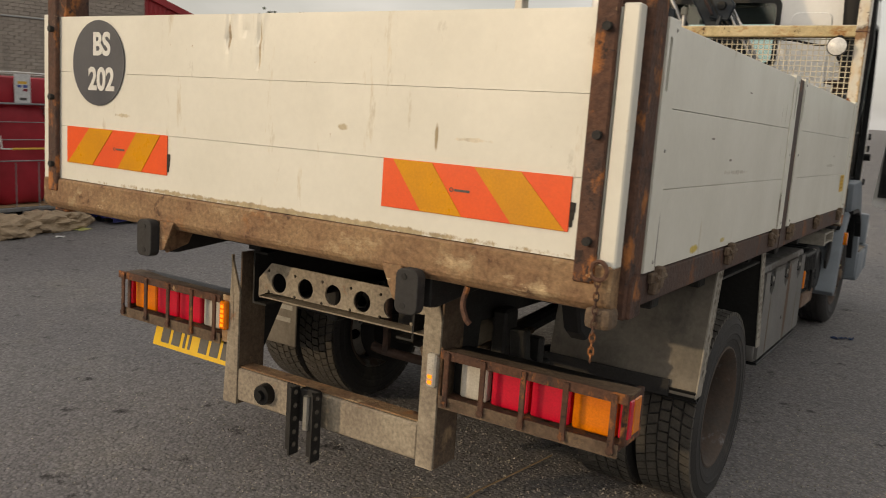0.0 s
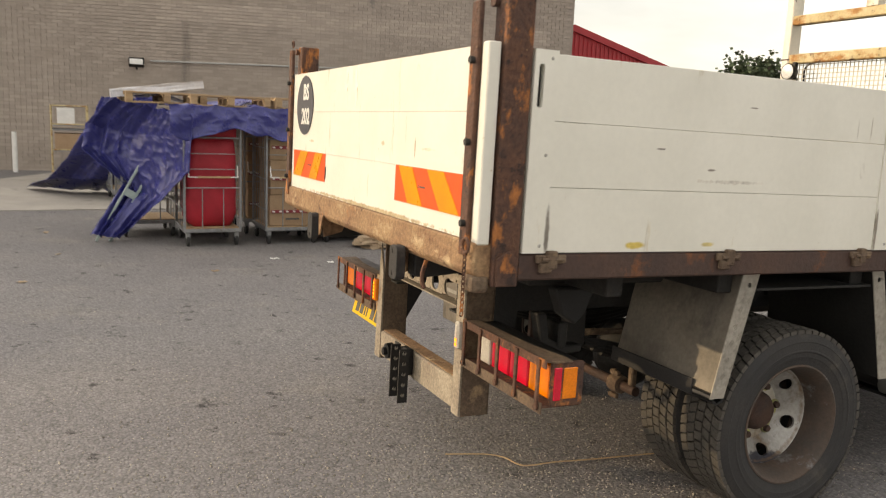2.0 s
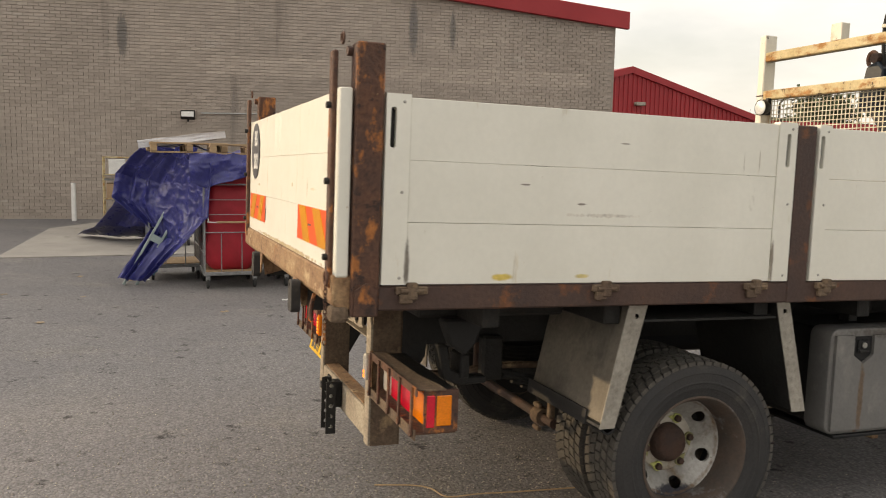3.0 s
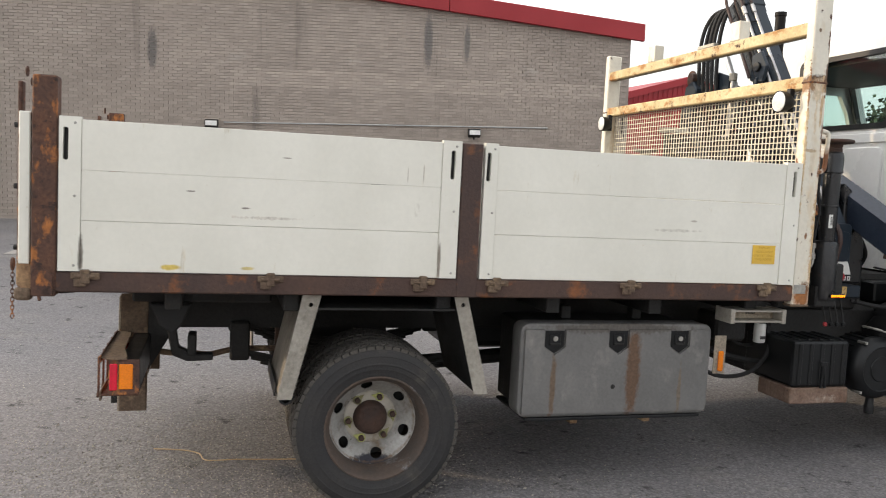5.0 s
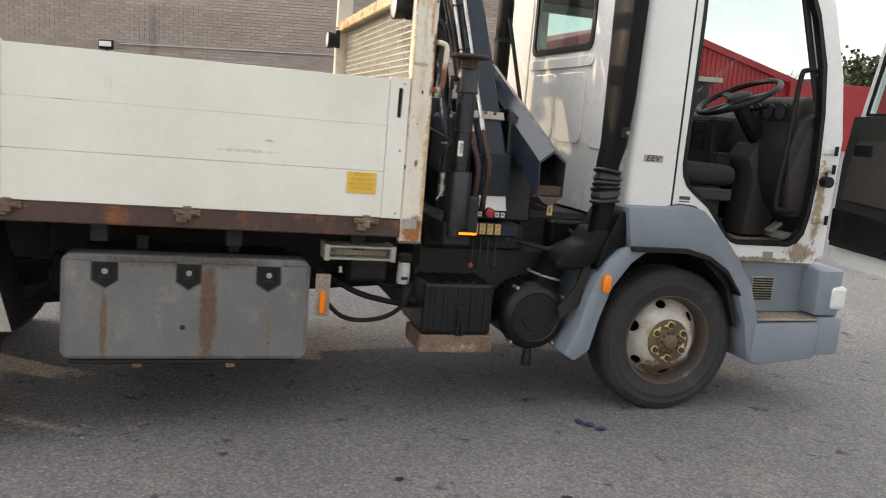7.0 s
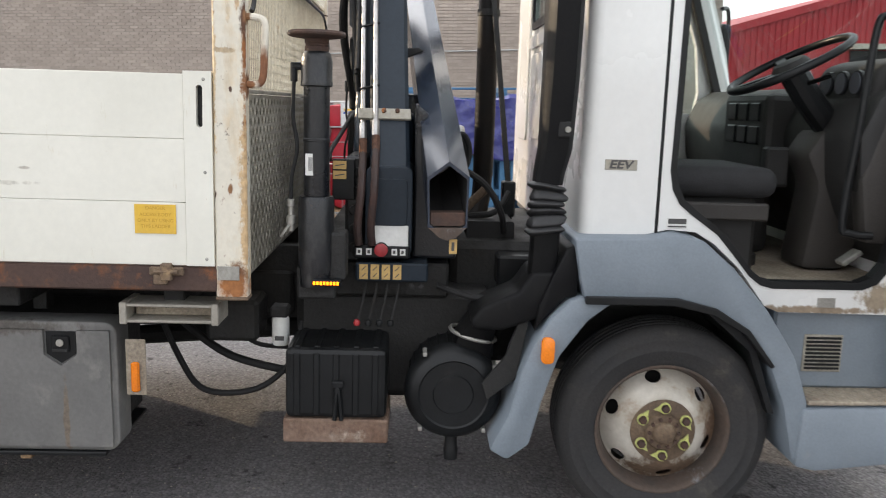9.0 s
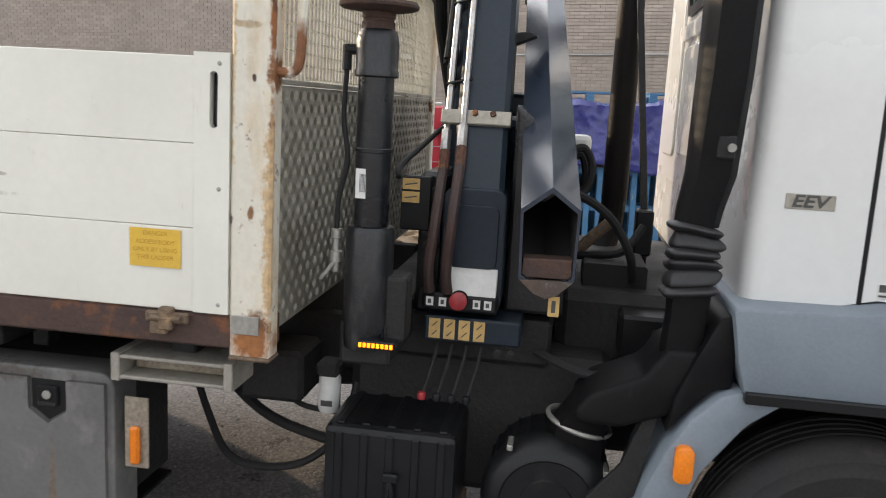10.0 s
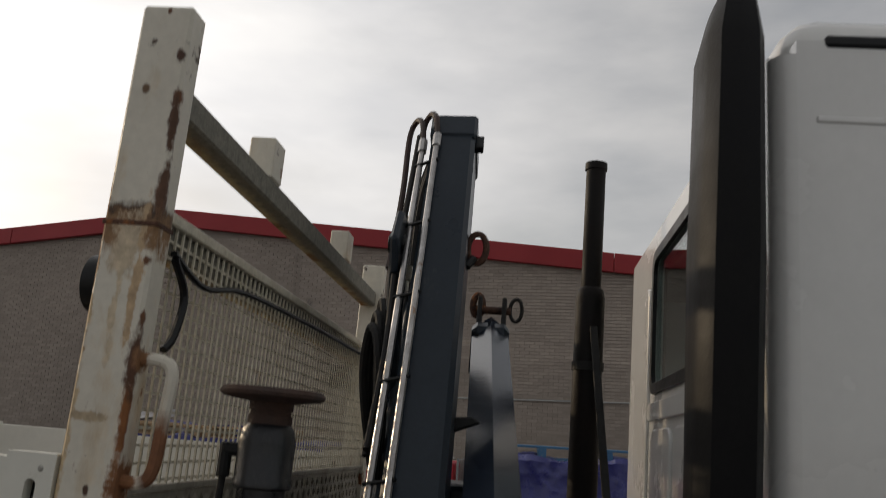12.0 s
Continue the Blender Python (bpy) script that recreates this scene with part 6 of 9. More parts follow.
for k in range(3):
    part("hose_loop", tube([(-1.18 + 0.05 * k, 3.92, 1.66), (-1.10 + 0.07 * k, 3.88, 1.95), (-1.02 + 0.07 * k, 3.90, 2.20 - 0.05 * k), (-0.92 + 0.05 * k, 3.94, 2.02), (-0.90 + 0.04 * k, 3.96, 1.70)], 0.013, 8), M["softhose"], crane)
vb = part("valve_bank", box(-0.78, -0.42, 3.945, 4.020, 1.06, 1.46, 0.012), M["legblack"], crane, "grimy black valve bank")
for k in range(5):
    part("spool", cyl((-0.42, 3.982, 1.12 + 0.07 * k), 0.020, 0.035, "x", 12, bevel=0.004), M["chassis"], vb)
part("guide_rod", tube([(-0.36, 3.895, 1.445), (-0.42, 3.89, 1.475), (-0.80, 3.89, 1.52), (-1.60, 3.89, 1.62)], 0.009, 8), M["softhose"], crane)
# column, stabiliser beam, legs
part("slew_column", cyl((-1.17, 4.08, 0.95), 0.16, 0.75, "z", 28, bevel=0.02), M["crane"], crane)
part("slew_head", box(-1.38, -0.70, 3.97, 4.20, 1.28, 1.62, 0.03, 2), M["crane"], crane)
part("base_frame", box(-2.05, -0.42, 3.80, 4.34, 0.93, 1.06, 0.01), M["chassis"], crane)
part("stabiliser_beam", box(-2.22, -0.12, 3.81, 3.94, 0.985, 1.10, 0.008), M["chassis"], crane)
cy = part("boom_cylinder", tube([(-0.62, 3.985, 1.25), (-1.22, 3.975, 2.25)], 0.034, 16), M["crane"], crane)
part("cylinder_rod", tube([(-1.22, 3.975, 2.25), (-1.35, 3.973, 2.47)], 0.018, 12), M["chrome"], cy)
for x, yc in ((-0.15, 3.872), (W + 0.15, 3.872)):
    lg = empty("stabiliser_leg", truck)
    tagged(lg, "black hydraulic stabiliser leg with a round foot on top")
    part("sleeve", lathe([(0.0, 1.03), (0.058, 1.03), (0.061, 1.05), (0.061, 1.325), (0.056, 1.338), (0.0, 1.342)], "z", 28, (x, yc, 0)), M["legblack"], lg, smooth=True)
    part("tube", lathe([(0.043, 1.34), (0.0435, 1.52), (0.0455, 1.522), (0.0455, 1.53), (0.0435, 1.532), (0.0435, 1.700), (0.050, 1.701), (0.053, 1.704), (0.053, 1.716), (0.051, 1.719), (0.052, 1.780), (0.047, 1.806), (0.040, 1.814)], "z", 28, (x, yc, 0)), M["legblack"], lg, smooth=True)
    part("neck", lathe([(0.040, 1.812), (0.040, 1.830), (0.037, 1.832), (0.037, 1.838), (0.040, 1.840), (0.040, 1.856)], "z", 24, (x, yc, 0)), M["hub"], lg, smooth=True)
    foot = lathe([(0.0, 1.854), (0.045, 1.854), (0.088, 1.860), (0.095, 1.864), (0.0965, 1.870), (0.091, 1.878), (0.0, 1.880)], "z", 32, (x, yc, 0))
    part("foot_plate", foot, M["hub"], lg, "rusty round foot plate", smooth=True)
    part("port", cyl((x, yc - 0.078, 1.765), 0.013, 0.030, "y", 10, bevel=0.003), M["black"], lg)
    part("port_elbow", cyl((x, yc - 0.075, 1.715), 0.012, 0.062, "z", 10, bevel=0.003), M["black"], lg)
    part("hose", tube([(x, yc - 0.075, 1.72), (x, yc - 0.078, 1.60), (x + 0.005, yc - 0.064, 1.50), (x + 0.01, yc - 0.082, 1.40), (x + 0.005, yc - 0.085, 1.32)], 0.0065, 8), M["softhose"], lg)
    part("tap", lathe([(0.0, 1.215), (0.011, 1.217), (0.011, 1.240), (0.016, 1.242), (0.016, 1.268), (0.010, 1.272), (0.010, 1.300), (0.014, 1.302), (0.014, 1.325), (0.0, 1.328)], "z", 12, (x + 0.005, yc - 0.085, 0)), M["alu"], lg, "dull metal shut-off tap", smooth=True)
    part("tap_lever", tube([(x + 0.015, yc - 0.085, 1.245), (x + 0.032, yc - 0.105, 1.215), (x + 0.034, yc - 0.115, 1.200)], 0.005, 6), M["alu"], lg)
    part("clamp_block", box(x - 0.06, x + 0.03, yc + 0.045, yc + 0.105, 1.05, 1.22, 0.012, 2), M["chassis"], lg)
    part("rib", beam((x + 0.065, yc - 0.03, 1.06), (x + 0.065, yc - 0.03, 1.26), 0.02, 0.05, 0.008), M["black"], lg)
    if x > -1:
        part("label", box(x + 0.041, x + 0.0425, 3.840, 3.874, 1.410, 1.482, 0), M["sticker_w"], lg)
        for k in range(7):
            part("label_bar", box(x + 0.0426, x + 0.0429, 3.850 + 0.003 * k, 3.8515 + 0.003 * k, 1.425, 1.470, 0), M["ink"], lg)
        lamp = part("beacon_strip", box(x + 0.04, x + 0.074, 3.866, 3.962, 1.042, 1.062, 0.004), M["black"], lg, "lit amber warning strip")
        for k in range(8):
            part("led", box(x + 0.074, x + 0.0765, 3.870 + 0.0112 * k, 3.878 + 0.0112 * k, 1.046, 1.058, 0.001), M["led"], lamp)
# controls
ctl = empty("control_panel", truck)
tagged(ctl, "crane control panel with red stop button and levers")
part("box", box(-0.46, -0.298, 3.985, 4.192, 1.098, 1.146, 0.008), M["black"], ctl)
part("sloped_plate", prism([(-0.36, 1.144), (-0.303, 1.144), (-0.325, 1.200), (-0.345, 1.232), (-0.40, 1.240)], "y", 4.040, 4.184, 0.002), M["sticker_w"], ctl, "dirty white instruction plate")
part("button_ring", cyl((-0.298, 4.088, 1.135), 0.025, 0.004, "x", 20), M["black"], ctl)
part("stop_button", lathe([(0.021, 0.0), (0.021, 0.015), (0.024, 0.018), (0.024, 0.027), (0.015, 0.031), (0.0, 0.032)], "x", 24, (-0.293, 4.088, 1.135)), M["redbutton"], ctl, "red stop button", smooth=True)
for y in (4.008, 4.043, 4.135, 4.165):
    k_ = part("key", box(-0.298, -0.2965, y - 0.010, y + 0.010, 1.112, 1.136, 0), M["sticker_w"], ctl)
    part("symbol", box(-0.2963, -0.2960, y - 0.005, y + 0.004, 1.118, 1.130, 0), M["ink"], k_)
part("valve_block", box(-0.47, -0.300, 3.995, 4.258, 1.014, 1.082, 0.006), M["crane"], ctl)
for k in range(4):
    y = 4.010 + 0.0405 * k
    l_ = part("label", box(-0.300, -0.2985, y - 0.0005, y + 0.030, 1.022, 1.077, 0), M["sticker_o"], ctl)
    for z in (1.036, 1.061):
        part("symbol", beam((-0.2982, y + 0.008, z - 0.006), (-0.2982, y + 0.022, z + 0.008), 0.0006, 0.003, 0), M["ink"], l_)
    lv = tube([(-0.33, y + 0.020, 1.00), (-0.32, y + 0.018, 0.97), (-0.28, y + 0.004, 0.90), (-0.265, y - 0.004, 0.875)], 0.0055, 8)
    lever = part("lever", lv, M["chassis"], ctl)
    part("knob", lathe([(0.0, -0.014), (0.010, -0.010), (0.013, 0.0), (0.010, 0.010), (0.0, 0.014)], "z", 14, (-0.263, y - 0.005, 0.868)), M["redbutton"] if k == 0 else M["black"], lever, smooth=True)
for y in (4.200, 4.235):
    part("port", cyl((-0.30, y, 1.0), 0.010, 0.012, "x", 10), M["chassis"], ctl)
for z in (1.428, 1.392):
    l_ = part("warning_label", box(-0.372, -0.370, 3.905, 3.953, z - 0.015, z + 0.015, 0), M["sticker_o"], ctl, "small yellow warning label")
    part("symbol", beam((-0.3697, 3.912, z - 0.003), (-0.3697, 3.946, z + 0.003), 0.0006, 0.004, 0), M["ink"], l_)
part("label_panel", box(-0.395, -0.373, 3.902, 3.985, 1.30, 1.45, 0.004), M["black"], ctl)
yl = part("boom_label", box(-0.12, -0.118, 4.325, 4.352, 1.155, 1.205, 0), M["sticker_o"], ctl)
part("symbol", box(-0.1178, -0.1175, 4.333, 4.343, 1.165, 1.195, 0), M["ink"], yl)
part("label_arm", beam((-0.30, 4.335, 1.19), (-0.12, 4.338, 1.18), 0.02, 0.01), M["chassis"], ctl)
# loose hoses round the column
HOSES = (
    [(-0.72, 4.330, 1.50), (-0.74, 4.361, 1.528), (-0.75, 4.396, 1.536), (-0.755, 4.421, 1.487), (-0.75, 4.415, 1.42), (-0.74, 4.385, 1.384), (-0.72, 4.33, 1.36)],
    [(-0.79, 4.340, 1.48), (-0.80, 4.385, 1.515), (-0.80, 4.406, 1.46), (-0.80, 4.395, 1.40), (-0.78, 4.34, 1.38)],
    [(-0.62, 4.330, 1.415), (-0.60, 4.376, 1.409), (-0.60, 4.441, 1.379), (-0.60, 4.499, 1.327), (-0.61, 4.549, 1.237), (-0.68, 4.57, 1.15)],
    [(-0.86, 4.38, 1.18), (-0.80, 4.45, 1.20), (-0.78, 4.54, 1.22), (-0.82, 4.60, 1.30)],
    [(-0.40, 4.30, 0.98), (-0.30, 4.46, 0.96), (-0.35, 4.60, 1.02), (-0.60, 4.64, 1.05)],
)
for pts in HOSES:
    part("hose", tube(pts, 0.013, 8), M["softhose"], crane)
for dy, d, r_ in ((-0.122, 0.060, 0.009), (-0.128, 0.030, 0.008)):
    pts = [on_boom(0.45 + 0.30 * k, dy + 0.006 * math.sin(2.1 * k), d + 0.006 * math.cos(1.7 * k)) for k in range(5)]
    part("hose", tube(pts, r_, 8), M["softhose"], mast, "thin black hose tied to the boom")
part("oil_tank", box(-1.95, -1.50, 3.86, 4.30, 1.06, 1.62, 0.03, 2), M["chassis"], crane)
part("white_unit", box(-1.30, -1.24, 4.35, 4.43, 1.47, 1.565, 0.02, 2), M["cabwhite"], crane)
jb = part("battery_tray", prism(rounded(4.42, 4.615, 1.03, 1.19, 0.01), "x", -0.95, -0.70, 0.004), M["softhose"], crane)
part("tray_rim", plate(rounded(4.415, 4.62, 1.02, 1.045, 0.004), [], "x", -0.70, -0.694), M["alu"], jb)
part("elbow_pipe", tube([(-0.87, 4.385, 1.185), (-0.85, 4.408, 1.209), (-0.85, 4.453, 1.257), (-0.85, 4.505, 1.308)], 0.019, 12), M["hubplate"], crane)
# ---- exhaust ----
ex = empty("exhaust_stack", truck)
tagged(ex, "sooty upright exhaust stack behind the cab")
xe, ye = -1.61, 4.55
part("pipe", lathe([(0.036, 2.30), (0.036, 2.845), (0.041, 2.848), (0.041, 2.875), (0.034, 2.876), (0.034, 2.60)], "z", 24, (xe, ye, 0)), M["exhaust"], ex, smooth=True)
part("sleeve", lathe([(0.0, 1.30), (0.052, 1.30), (0.052, 2.36), (0.046, 2.39), (0.036, 2.40)], "z", 24, (xe, ye, 0)), M["exhaust"], ex, smooth=True)
part("clamp", lathe([(0.052, 2.10), (0.057, 2.10), (0.057, 2.13), (0.052, 2.13)], "z", 24, (xe, ye, 0)), M["chassis"], ex)
part("elbow", tube([(xe, ye, 1.32), (xe + 0.02, ye - 0.01, 1.18), (xe + 0.12, ye - 0.05, 1.06), (xe + 0.3, ye - 0.1, 0.95)], 0.05, 14), M["exhaust"], ex)
part("strut", beam((xe + 0.06, ye + 0.01, 2.25), (-1.13, 4.63, 1.30), 0.025, 0.012, 0.002), M["chassis"], ex)
part("strut_foot", box(-1.16, -1.08, 4.60, 4.66, 1.16, 1.32, 0.006), M["black"], ex)
part("stay", tube([(-1.12, 4.63, 1.2), (-1.10, 4.62, 1.05), (-1.16, 4.58, 0.90), (-1.3, 4.52, 0.82)], 0.022, 8), M["exhaust"], ex)
# ---- battery box, air filter, intake ----
bb = empty("battery_box", truck)
tagged(bb, "black ribbed battery box on a rusty tray")
part("cover", box(-0.62, -0.185, 3.758, 4.118, 0.530, 0.790, 0.02, 2), M["black"], bb)
for k in range(5):
    y = 3.80 + 0.0695 * k
    part("rib", box(-0.187, -0.178, y - 0.012, y + 0.012, 0.545, 0.775, 0.006), M["black"], bb)
    part("top_rib", box(-0.60, -0.20, y - 0.012, y + 0.012, 0.788, 0.796, 0.004), M["black"], bb)
part("strap", tube([(-0.172, 3.935, 0.53), (-0.170, 3.942, 0.62), (-0.172, 3.945, 0.655)], 0.008, 6), M["black"], bb)
part("strap", tube([(-0.172, 3.960, 0.53), (-0.170, 3.952, 0.62), (-0.172, 3.945, 0.655)], 0.008, 6), M["black"], bb)
part("buckle", box(-0.180, -0.165, 3.925, 3.968, 0.650, 0.675, 0.004), M["black"], bb)
part("tray", box(-0.46, -0.180, 3.750, 4.126, 0.440, 0.528, 0.006), M["traysteel"], bb, "rusty battery tray")
af = empty("air_filter", truck)
tagged(af, "black round air filter canister with clips")
part("canister", lathe([(0.0, -0.36), (0.155, -0.36), (0.166, -0.34), (0.166, -0.07), (0.178, -0.065), (0.178, -0.035), (0.168, -0.015), (0.150, 0.004), (0.128, 0.012), (0.122, 0.006), (0.074, 0.006), (0.070, 0.012), (0.0, 0.012)], "x", 44, (-0.21, 4.360, 0.622)), M["black"], af, smooth=True)
for a in (0.6, 2.2, 4.0, 5.4):
    c_ = (-0.25, 4.360 + 0.180 * math.cos(a), 0.622 + 0.180 * math.sin(a))
    part("clip", box(c_[0] - 0.03, c_[0] + 0.04, c_[1] - 0.008, c_[1] + 0.008, c_[2] - 0.008, c_[2] + 0.008, 0.003), M["alu"], af)
part("drain", lathe([(0.022, 0.0), (0.024, -0.05), (0.028, -0.06), (0.026, -0.10), (0.0, -0.10)], "z", 16, (-0.27, 4.360, 0.452)), M["black"], af, smooth=True)
for k in range(12):
    a = math.pi * (0.1 + 0.8 * k / 11)
    part("fin", box(-0.46, -0.27, 4.360 + 0.168 * math.cos(a) - 0.003, 4.360 + 0.168 * math.cos(a) + 0.003, 0.622 + 0.166 * math.sin(a) - 0.004, 0.622 + 0.171 * math.sin(a) + 0.003, 0.001), M["black"], af)
sn = empty("air_intake", truck, Matrix.Translation((-0.02, 0.018, 0)))
tagged(sn, "tall black air intake duct with a bellows")


def loft(sections, n=16):
    """Skin rounded rectangles: (x, y, z, half-width in x, half-width in y)."""
    bm = bmesh.new()
    rings = []
    for x, y, z, a, b in sections:
        rg = []
        for k in range(n):
            t = 2 * math.pi * (k + 0.5) / n
            c, s = math.cos(t), math.sin(t)
            q = (abs(c) ** 4 + abs(s) ** 4) ** -0.25
            rg.append(bm.verts.new((x + a * c * q, y + b * s * q, z)))
        rings.append(rg)
    for p, q in zip(rings, rings[1:]):
        for k in range(n):
            bm.faces.new((p[k], p[(k + 1) % n], q[(k + 1) % n], q[k]))
    bm.faces.new(rings[0][::-1])
    bm.faces.new(rings[-1])
    return bm


part("duct", loft([(-0.17, 4.642, 1.395, 0.050, 0.050), (-0.17, 4.645, 1.43, 0.052, 0.052), (-0.17, 4.662, 1.52, 0.062, 0.056), (-0.165, 4.668, 1.75, 0.085, 0.058), (-0.17, 4.672, 2.2, 0.105, 0.060), (-0.19, 4.680, 2.62, 0.11, 0.055), (-0.21, 4.69, 2.72, 0.09, 0.04)]), M["duct"], sn, smooth=True)
part("duct_pocket", box(-0.105, -0.095, 4.660, 4.702, 1.558, 1.612, 0.01), M["softhose"], sn)
part("bolt", cyl((-0.096, 4.69, 1.585), 0.010, 0.010, "x", 10), M["alu"], sn)
bl = []
for k in range(85):
    r_ = 0.0490 + 0.0150 * abs(math.sin(math.pi * 6.0 * k / 84 + 0.5 * math.sin(0.15 * k))) ** 0.7 + 0.0025 * math.sin(0.25 * k)
    sh = 0.008 * math.sin(k * 0.17)
    bl.append((-0.165 + sh, 4.642 - 0.8 * sh, 1.225 + 0.00204 * k, r_, r_))
bel = loft(bl, 28)
for v in bel.verts:
    v.co.z += 0.010 * math.sin(math.atan2(v.co.y - 4.642, v.co.x + 0.165) + 14 * (v.co.z - 1.2))
    v.co += Vector((noise.noise(v.co * 17), noise.noise(v.co * 17 + Vector((5, 2, 9))), 0.6 * noise.noise(v.co * 14 + Vector((1, 7, 3))))) * 0.008
part("bellows", bel, M["bellows"], sn, "wrinkled rubber bellows", smooth=True)
part("lower_duct", loft([(-0.185, 4.640, 1.06, 0.050, 0.052), (-0.175, 4.641, 1.12, 0.048, 0.050), (-0.17, 4.642, 1.18, 0.048, 0.048), (-0.165, 4.642, 1.235, 0.050, 0.050)], 20), M["duct"], sn, smooth=True)
part("boot", prism([(4.390, 0.915), (4.430, 0.965), (4.555, 1.022), (4.602, 1.095), (4.690, 1.095), (4.695, 1.000), (4.625, 0.925), (4.505, 0.880), (4.400, 0.882)], "x", -0.350, -0.120, 0.022, 3), M["duct"], sn, "boxy black intake boot", smooth=True)
part("neck", loft([(-0.30, 4.410, 0.745, 0.080, 0.078), (-0.295, 4.415, 0.82, 0.080, 0.074), (-0.275, 4.435, 0.87, 0.088, 0.066), (-0.255, 4.455, 0.915, 0.090, 0.060)], 20), M["duct"], sn, smooth=True)
part("hose_clip", tube([(-0.297 + 0.089 * math.cos(a), 4.413 + 0.084 * math.sin(a), 0.822 - 0.02 * math.sin(a)) for a in [2 * math.pi * j / 18 for j in range(18)]], 0.0075, 6, closed=True), M["alu"], sn)
part("bracket", prism([(4.46, 0.62), (4.56, 0.70), (4.60, 0.93), (4.57, 0.93), (4.52, 0.78), (4.44, 0.68)], "x", -0.16, -0.14, 0.002), M["chassis"], sn, "bent steel bracket")
# pipework between the chassis and the step
for pts, r_ in (([(-0.58, 3.18, 0.86), (-0.48, 3.30, 0.66), (-0.40, 3.42, 0.555), (-0.38, 3.62, 0.57), (-0.40, 3.75, 0.68), (-0.45, 3.78, 0.82)], 0.012), ([(-0.6, 3.25, 0.80), (-0.5, 3.5, 0.66), (-0.45, 3.85, 0.60)], 0.016), ([(-0.5, 3.45, 0.90), (-0.46, 3.52, 0.80), (-0.48, 3.60, 0.72), (-0.5, 3.72, 0.70)], 0.009)):
    part("air_line", tube(pts, r_, 8), M["softhose"], truck)
part("valve", box(-0.62, -0.42, 3.42, 3.62, 0.74, 0.90, 0.015), M["chassis"], truck)
part("fuel_tank", box(W + 0.12, W + 0.66, 2.2, 3.6, 0.44, 0.92, 0.05, 2), M["black"], truck)
part("engine_block", box(W + 0.55, -0.60, 4.35, 5.6, 0.62, 1.12, 0.03), M["chassis"], truck)

# ---- cab ----
cab = empty("cab", truck, Matrix.Translation((-0.068, 0.030, -0.016)))
tagged(cab, "white lorry cab with grey arches and an open driver's door")
XR, XL, YB, CR = -0.120, W + 0.120, 4.750, 0.045     # sides, rear wall, corner radius
door_hole = [(5.062, 2.46), (5.068, 2.21), (5.064, 1.71), (5.060, 1.47), (5.072, 1.405), (5.100, 1.355), (5.150, 1.315), (5.240, 1.252), (5.300, 1.185), (5.365, 1.108), (5.405, 1.078), (5.450, 1.066), (5.770, 1.067), (5.825, 1.090), (5.862, 1.140), (5.885, 1.24), (5.900, 1.462), (5.885, 1.785), (5.850, 2.045), (5.765, 2.30), (5.68, 2.46)]
side_out = [(YB + CR, 1.236), (4.965, 1.240), (5.06, 1.262), (5.16, 1.256), (5.23, 1.215), (5.33, 1.125), (5.43, 0.995), (5.48, 0.975), (5.95, 0.972), (6.005, 1.05), (6.02, 1.30), (6.03, 1.66), (5.97, 2.0), (5.86, 2.35), (5.74, 2.56), (5.60, 2.66), (YB + CR, 2.66)]
for mirror in (False, True):
    xs = (XR - 0.045, XR) if not mirror else (XL, XL + 0.045)
    hole = door_hole if not mirror else [(5.00, 2.44), (5.0, 1.72), (5.80, 1.66), (5.82, 1.785), (5.79, 2.045), (5.70, 2.30), (5.62, 2.44)]
    sp = part("side_panel", plate(side_out, [hole], "x", *xs), M["cabwhite"], cab)
    # rear corner, rounded
    cx, cy = (XR - CR, YB + CR) if not mirror else (XL + CR, YB + CR)
    sg = 1 if not mirror else -1
    arc = [(cx + sg * CR * math.sin(radians(a)), cy - CR * math.cos(radians(a))) for a in range(0, 91, 10)]
    arc += [(cx + sg * (CR - 0.03) * math.sin(radians(a)), cy - (CR - 0.03) * math.cos(radians(a))) for a in range(90, -1, -10)]
    part("corner_panel", prism(arc, "z", 1.236, 2.63), M["cabwhite"], cab, smooth=True)
    if mirror:
        part("side_glass", box(XL + 0.01, XL + 0.015, 4.99, 5.83, 1.65, 2.45, 0), M["glass"], cab).visible_shadow = False
win = rounded(-1.545, -0.70, 2.075, 2.535, 0.05)
part("rear_wall", plate([(XL + CR, 1.15), (XR - CR, 1.15), (XR - CR, 2.64), (XL + CR, 2.64)], [win], "y", YB, YB + 0.03), M["cabwhite"], cab)
part("rear_window_seal", plate(rounded(-1.57, -0.675, 2.05, 2.56, 0.06), [rounded(-1.535, -0.71, 2.085, 2.525, 0.045)], "y", YB - 0.010, YB + 0.004), M["black"], cab)
part("rear_glass", box(-1.56, -0.69, YB + 0.006, YB + 0.011, 2.06, 2.55, 0), M["glass"], cab).visible_shadow = False
for x0, x1, z0, z1 in ((-1.50, -1.14, 1.52, 1.93), (-1.08, -0.72, 1.52, 1.93), (-1.95, -1.62, 1.50, 2.45), (-0.60, -0.32, 1.50, 2.45), (-1.6, -0.65, 1.96, 2.02)):
    part("pressed_panel", prism(rounded(x0, x1, z0, z1, min(0.05, (z1 - z0) * 0.45)), "y", YB - 0.012, YB + 0.002, 0.008, 2), M["cabwhite"], cab)
roof_ = bmesh.new()
box(XL + 0.02, XR - 0.02, YB + 0.03, 5.66, 2.56, 2.74, 0.07, 3, bm=roof_)
part("roof", roof_, M["cabwhite"], cab, smooth=True)
part("roof_gutter", box(XR - 0.03, XR + 0.006, YB + 0.10, 5.60, 2.645, 2.672, 0.006), M["black"], cab)
